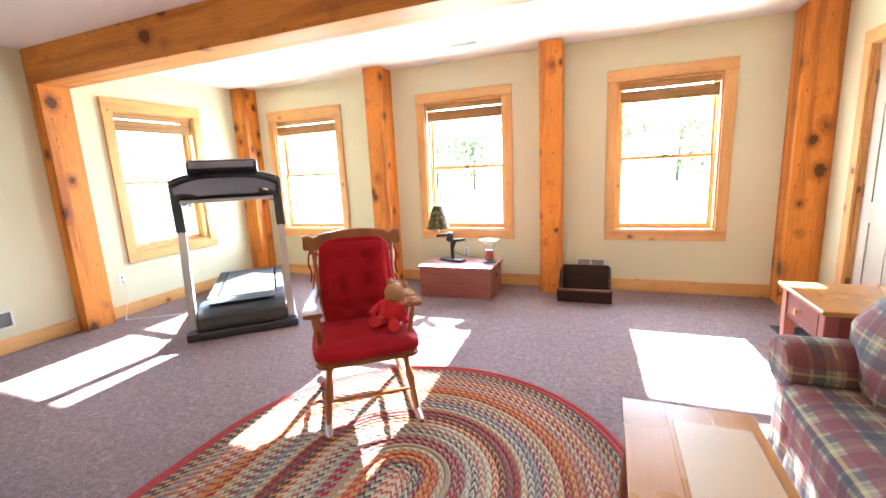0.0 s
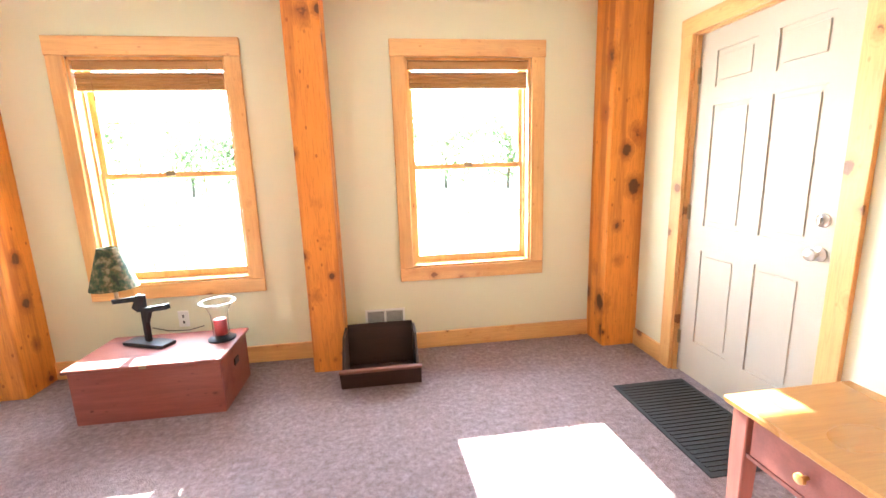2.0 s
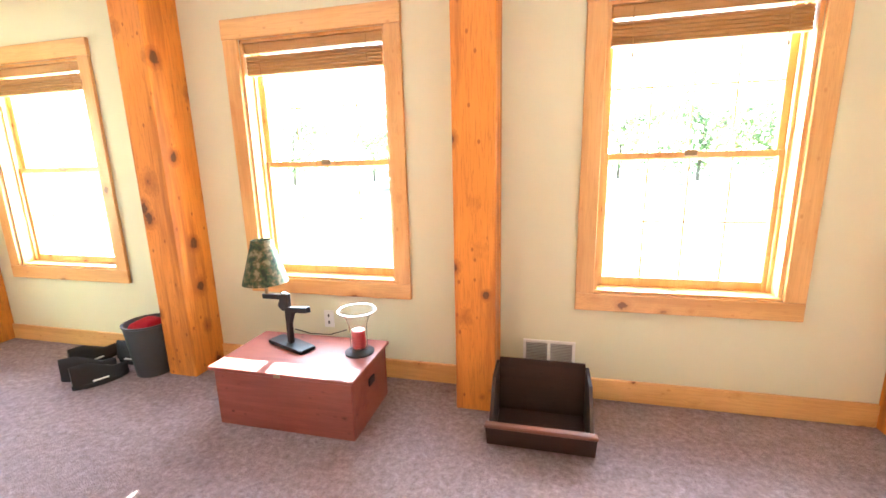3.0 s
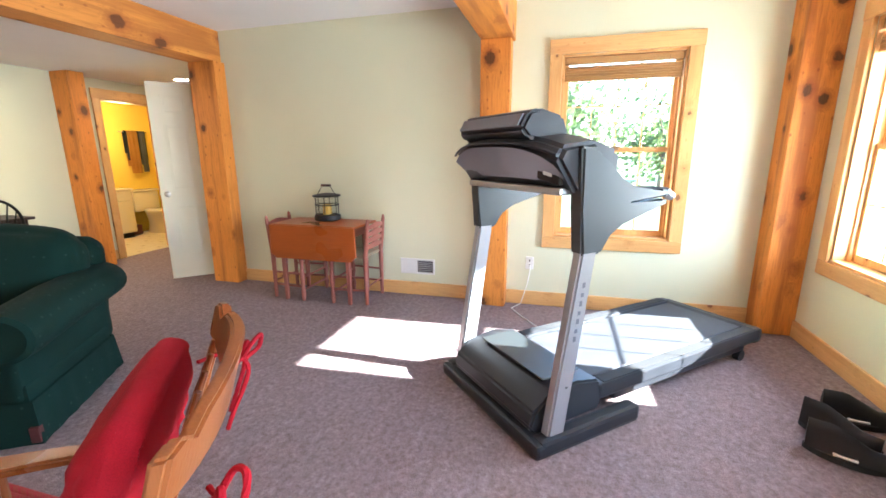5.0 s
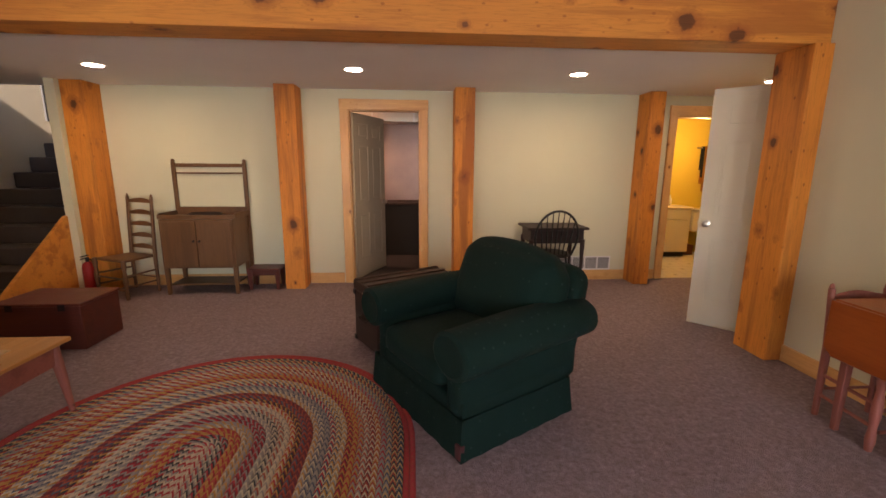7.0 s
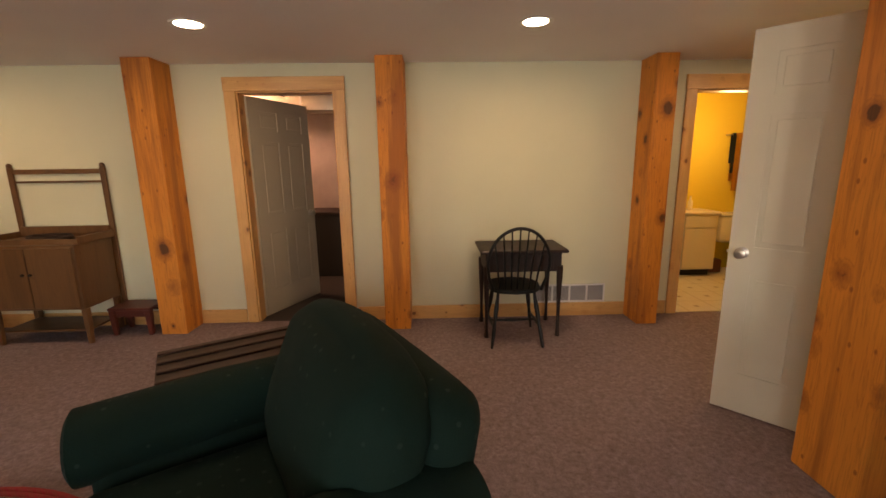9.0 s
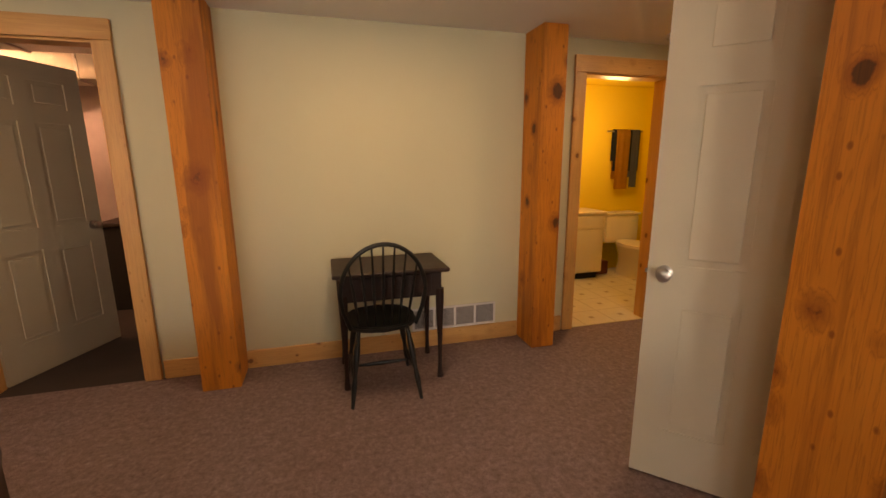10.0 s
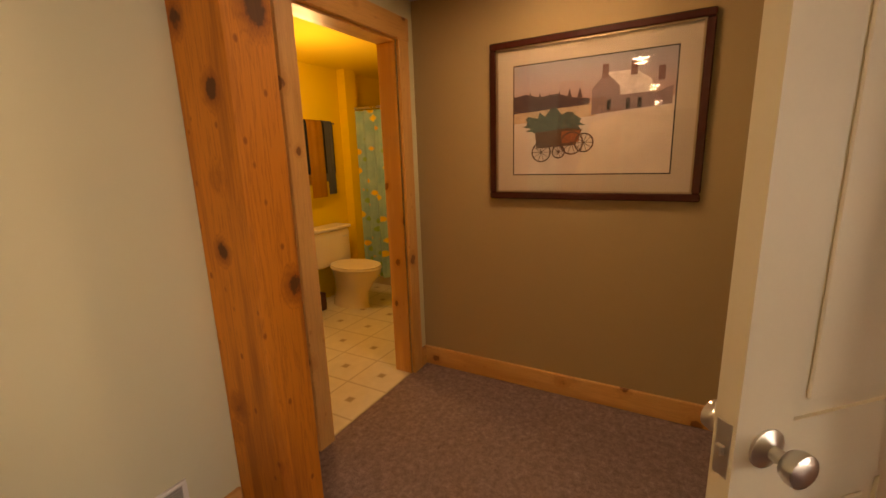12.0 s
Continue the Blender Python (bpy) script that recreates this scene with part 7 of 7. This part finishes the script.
        for k in range(5):
            a = math.pi * k / 5
            p, q = Vector((0.0124, x + r * math.cos(a), zc + r * math.sin(a))), Vector((0.0124, x - r * math.cos(a), zc - r * math.sin(a)))
            rod(b, p, q, 0.0014, seg=4)
        part("wheel", b, tone("wheel_brown", (0.07, 0.035, 0.025), 50), img)
    for k in range(7):
        x = 0.16 + 0.05 * k
        flat("tree_tip", [(x, 0.50), (x + 0.026, 0.50), (x + 0.013, 0.535 + 0.02 * rg.random())], 0.0096, tone("distant_firs", (0.06, 0.035, 0.04), 60), img)
    g = part("glazing", boxes((0.0150, 0.0165, fw + 0.008, w - fw - 0.008, fw + 0.008, h - fw - 0.008)), GLASS, t)
    g.visible_shadow = False


picture()


# ---- bathroom fittings ----
CREAM = plain("cream_porcelain", (0.72, 0.64, 0.50), 0.18, vary=0.04, bump=0.02)
CREAMPAINT = plain("cream_cabinet_paint", (0.62, 0.55, 0.40), 0.45, vary=0.05)


def toilet():
    t = thing("toilet", "cream porcelain toilet with a closed lid", "toilet", Matrix.Translation((-5.82, -3.885, 0)))
    b = soft_box(bm_new(), -0.235, 0.235, 0.01, 0.20, 0.38, 0.72, r=0.03, n=6)
    part("tank", b, CREAM, t, smooth=True)
    part("tank_lid", boxes((-0.245, 0.245, 0.0, 0.212, 0.722, 0.752), bevel=0.010), CREAM, t)
    b = bm_new()
    seg = 24
    rings = []
    for z, rx, ry, cy in ((0.0, 0.105, 0.21, 0.36), (0.04, 0.10, 0.20, 0.36), (0.16, 0.10, 0.19, 0.38), (0.26, 0.135, 0.22, 0.42), (0.34, 0.175, 0.255, 0.45), (0.385, 0.185, 0.265, 0.45)):
        rings.append([b.verts.new((rx * math.cos(2 * math.pi * i / seg), cy + ry * math.sin(2 * math.pi * i / seg), z)) for i in range(seg)])
    for p, q in zip(rings, rings[1:]):
        for i in range(seg):
            b.faces.new((p[i], p[(i + 1) % seg], q[(i + 1) % seg], q[i]))
    b.faces.new(rings[0][::-1])
    b.faces.new(rings[-1])
    part("bowl", b, CREAM, t, smooth=True)
    for nm, z0, z1, k in (("seat", 0.387, 0.402, 1.0), ("lid", 0.404, 0.420, 0.98)):
        b = bm_new()
        plate(b, [(0.19 * k * math.cos(a), 0.45 + 0.27 * k * math.sin(a)) for a in [2 * math.pi * i / 28 for i in range(28)]], z0, z1)
        bmesh.ops.bevel(b, geom=[e for e in b.edges if abs(e.verts[0].co.z - e.verts[1].co.z) < 0.001], offset=0.005, segments=1, affect="EDGES")
        part(nm, b, CREAM, t, smooth=True)
    part("flush_lever", boxes((-0.19, -0.11, 0.212, 0.222, 0.64, 0.655), bevel=0.003), NICKEL, t)


toilet()


def vanity():
    t = thing("vanity", "cream bathroom vanity cabinet with a white top", "vanity", Matrix.Translation((-5.41, -3.895, 0)))
    part("cabinet", boxes((0, 0.84, 0, 0.40, 0.09, 0.775), bevel=0.004), CREAMPAINT, t)
    part("toe_kick", boxes((0.02, 0.82, 0.0, 0.34, 0.0, 0.089)), SHADOW, t)
    for x0, x1 in ((0.02, 0.41), (0.43, 0.82)):
        d = part("cabinet_door", boxes((x0, x1, 0.401, 0.417, 0.11, 0.60), bevel=0.004), CREAMPAINT, t)
        part("drawer_front", boxes((x0, x1, 0.401, 0.417, 0.615, 0.755), bevel=0.004), CREAMPAINT, t)
    part("vanity_top", boxes((-0.015, 0.855, 0, 0.425, 0.776, 0.806), bevel=0.008), CREAM, t)
    b = bm_new()
    lathe(b, [(0.022, 0), (0.030, 0.02), (0.030, 0.10), (0.014, 0.125), (0.010, 0.16), (0.018, 0.17)], 14, Matrix.Translation((0.22, 0.16, 0.0)))
    o = part("soap_bottle", b, CREAM, None, "small pale soap bottle standing on the vanity", smooth=True, category="soap bottle")
    o.matrix_world = Matrix.Translation((-5.41, -3.895, 0.8065))


vanity()


def towel_bar():
    t = thing("towel_bar", "short metal towel bar on the yellow wall", "towel bar", Matrix.Translation((-6.10, -3.90, 0)))
    b = bm_new()
    rod(b, (-0.02, 0.06, 1.72), (0.44, 0.06, 1.72), 0.008)
    for x in (-0.01, 0.43):
        rod(b, (x, 0.001, 1.72), (x, 0.062, 1.72), 0.009)
    part("bar", b, NICKEL, t, smooth=True)

    def hung(name, x0, x1, zb, y0, y1, mat, label):
        b = bm_new()
        n = 14
        prof = [(y1, zb), (y1, 1.70), (y1 - 0.010, 1.735), ((y0 + y1) / 2, 1.742), (y0 + 0.008, 1.735), (y0, 1.70), (y0, zb + 0.12)]
        rows = []
        for i in range(n + 1):
            x = x0 + (x1 - x0) * i / n
            rows.append([b.verts.new((x, y + 0.004 * math.sin(i * 1.1), z)) for y, z in prof])
        for p, q in zip(rows, rows[1:]):
            for k in range(len(prof) - 1):
                b.faces.new((p[k], p[k + 1], q[k + 1], q[k]))
        bmesh.ops.solidify(b, geom=b.faces[:], thickness=0.006)
        o = part(name, b, mat, None, label, smooth=True, category="towel")
        o.matrix_world = Matrix.Translation((-6.10, -3.90, 0))

    hung("towel", 0.03, 0.40, 1.25, 0.036, 0.084, fabric("charcoal_towel", (0.030, 0.035, 0.038), 300), "charcoal towel hanging over the bar")
    hung("hand_towel", 0.18, 0.37, 1.03, 0.026, 0.096, fabric("orange_towel", (0.50, 0.24, 0.05), 300), "small orange hand towel hanging over the bar")
    hung("face_cloth", 0.05, 0.155, 1.05, 0.026, 0.096, fabric("grey_towel", (0.13, 0.14, 0.14), 300), "grey face cloth hanging over the bar")


towel_bar()


def shower_curtain():
    t = thing("shower_curtain", "blue-green shower curtain printed with yellow and orange fish", "shower curtain", Matrix.Translation((-6.40, -3.80, 0)))
    m = Nodes("fish_print_curtain", 0.7)
    v = m.coords()
    vo = m.add("ShaderNodeTexVoronoi", Scale=7.5, Vector=m.coords("Object", (0.5, 1.0, 1.3)), Randomness=0.8)
    cl = m.add("ShaderNodeSeparateColor", Color=vo.outputs["Color"])
    fish = m.ramp(cl.outputs[0], [(0.0, (0.80, 0.62, 0.08)), (0.5, (0.75, 0.32, 0.03)), (0.8, (0.20, 0.36, 0.10))])
    sea = m.ramp(m.noise(v, 5, 3), [(0.3, (0.16, 0.34, 0.38)), (0.7, (0.30, 0.48, 0.45))])
    m.colour(m.mix(m.ramp(vo.outputs["Distance"], [(0.30, (1, 1, 1)), (0.38, (0, 0, 0))]), sea, fish))
    b = bm_new()
    n = 120
    rows = []
    for i in range(n + 1):
        y = 1.35 * i / n
        x = 0.022 * math.sin(i * 0.62) + 0.008 * math.sin(i * 1.7)
        rows.append([b.verts.new((x * (0.7 + 0.5 * k / 5), y, 0.12 + 1.73 * (5 - k) / 5)) for k in range(6)])
    for p, q in zip(rows, rows[1:]):
        for k in range(5):
            b.faces.new((p[k], p[k + 1], q[k + 1], q[k]))
    part("cloth", b, m.mat, t, smooth=True)
    for i in range(0, 13):
        r = bm_new()
        tube(r, [(0.016 * math.cos(a), 0.02 + i * 0.11, 1.868 + 0.022 * math.sin(a)) for a in [6.283 * k / 10 for k in range(11)]], 0.002, 5)
        part("ring", r, NICKEL, t)
    rd = part("curtain_rod", rod(bm_new(), (-6.40, -3.80, 1.877), (-6.40, -2.40, 1.877), 0.012), NICKEL, None, "straight metal shower curtain rod", smooth=True, category="curtain rod")
    tb = thing("bathtub", "cream bathtub behind the shower curtain", "bathtub", Matrix.Translation((-6.98, -3.89, 0)))
    part("tub_front", boxes((0.44, 0.50, 0, 1.49, 0.0, 0.40), bevel=0.010), CREAM, tb)
    part("tub_floor", boxes((0.0, 0.44, 0, 1.49, 0.0, 0.10)), CREAM, tb)
    o = part("bath_stool", boxes((0, 0.16, 0, 0.16, 0, 0.17), bevel=0.02), DARKRED, None, "small dark red wastebasket beside the toilet", category="wastebasket")
    o.matrix_world = Matrix.Translation((-5.62, -3.80, 0.0045))
    o.name = "wastebasket"


shower_curtain()


# ---- utility room ----
t = thing("workbench", "dark low workbench against the foil-faced wall", "workbench", Matrix.Translation((-1.9, -4.38, 0)))
part("worktop", boxes((0, 1.6, 0, 0.55, 0.80, 0.84), bevel=0.005), CRATEWOOD, t)
part("front_panel", boxes((0.02, 1.58, 0.50, 0.53, 0.0, 0.799)), SHADOW, t)
t = thing("air_duct", "shiny galvanised duct under the utility room ceiling", "duct", Matrix.Translation((-2.1, -3.9, 0)))
part("duct_box", boxes((0, 2.6, 0, 0.35, 2.03, 2.28), (0.3, 0.34, 0.1, 0.14, 2.28, 2.6), (2.2, 2.24, 0.1, 0.14, 2.28, 2.6), bevel=0.004), plain("galvanised_steel", (0.55, 0.50, 0.42), 0.35, 0.9, vary=0.1, grain=20), t)
for k in range(4):
    part("seam", boxes((0.4 + 0.6 * k, 0.425 + 0.6 * k, -0.008, 0.358, 2.022, 2.288)), NICKEL, t)
for k in range(3):
    part("pipe", rod(bm_new(), (-0.9 + 0.08 * k, -2.392, 2.36), (-0.9 + 0.08 * k, -4.4, 2.36), 0.013), plain("copper_pipe", (0.55, 0.22, 0.10), 0.3, 0.95), None, "copper water pipe under the utility room ceiling", smooth=True, category="pipe")

# ---- picture in the stairwell ----
t = thing("stairwell_picture", "small black-framed picture on the stairwell wall", "picture", Matrix.Translation((3.735, -3.75, 1.95)))
b = bm_new()
for r in ((0, 0.42, 0, 0.03), (0, 0.42, 0.49, 0.52), (0, 0.03, 0.03, 0.49), (0.39, 0.42, 0.03, 0.49)):
    box(b, -0.012, 0.012, *r, bevel=0.003)
part("frame", b, SHADOW, t)
part("print", boxes((0.004, 0.010, 0.03, 0.39, 0.03, 0.49)), plain("faded_print", (0.40, 0.34, 0.24), 0.7, vary=0.3, coarse=9), t)
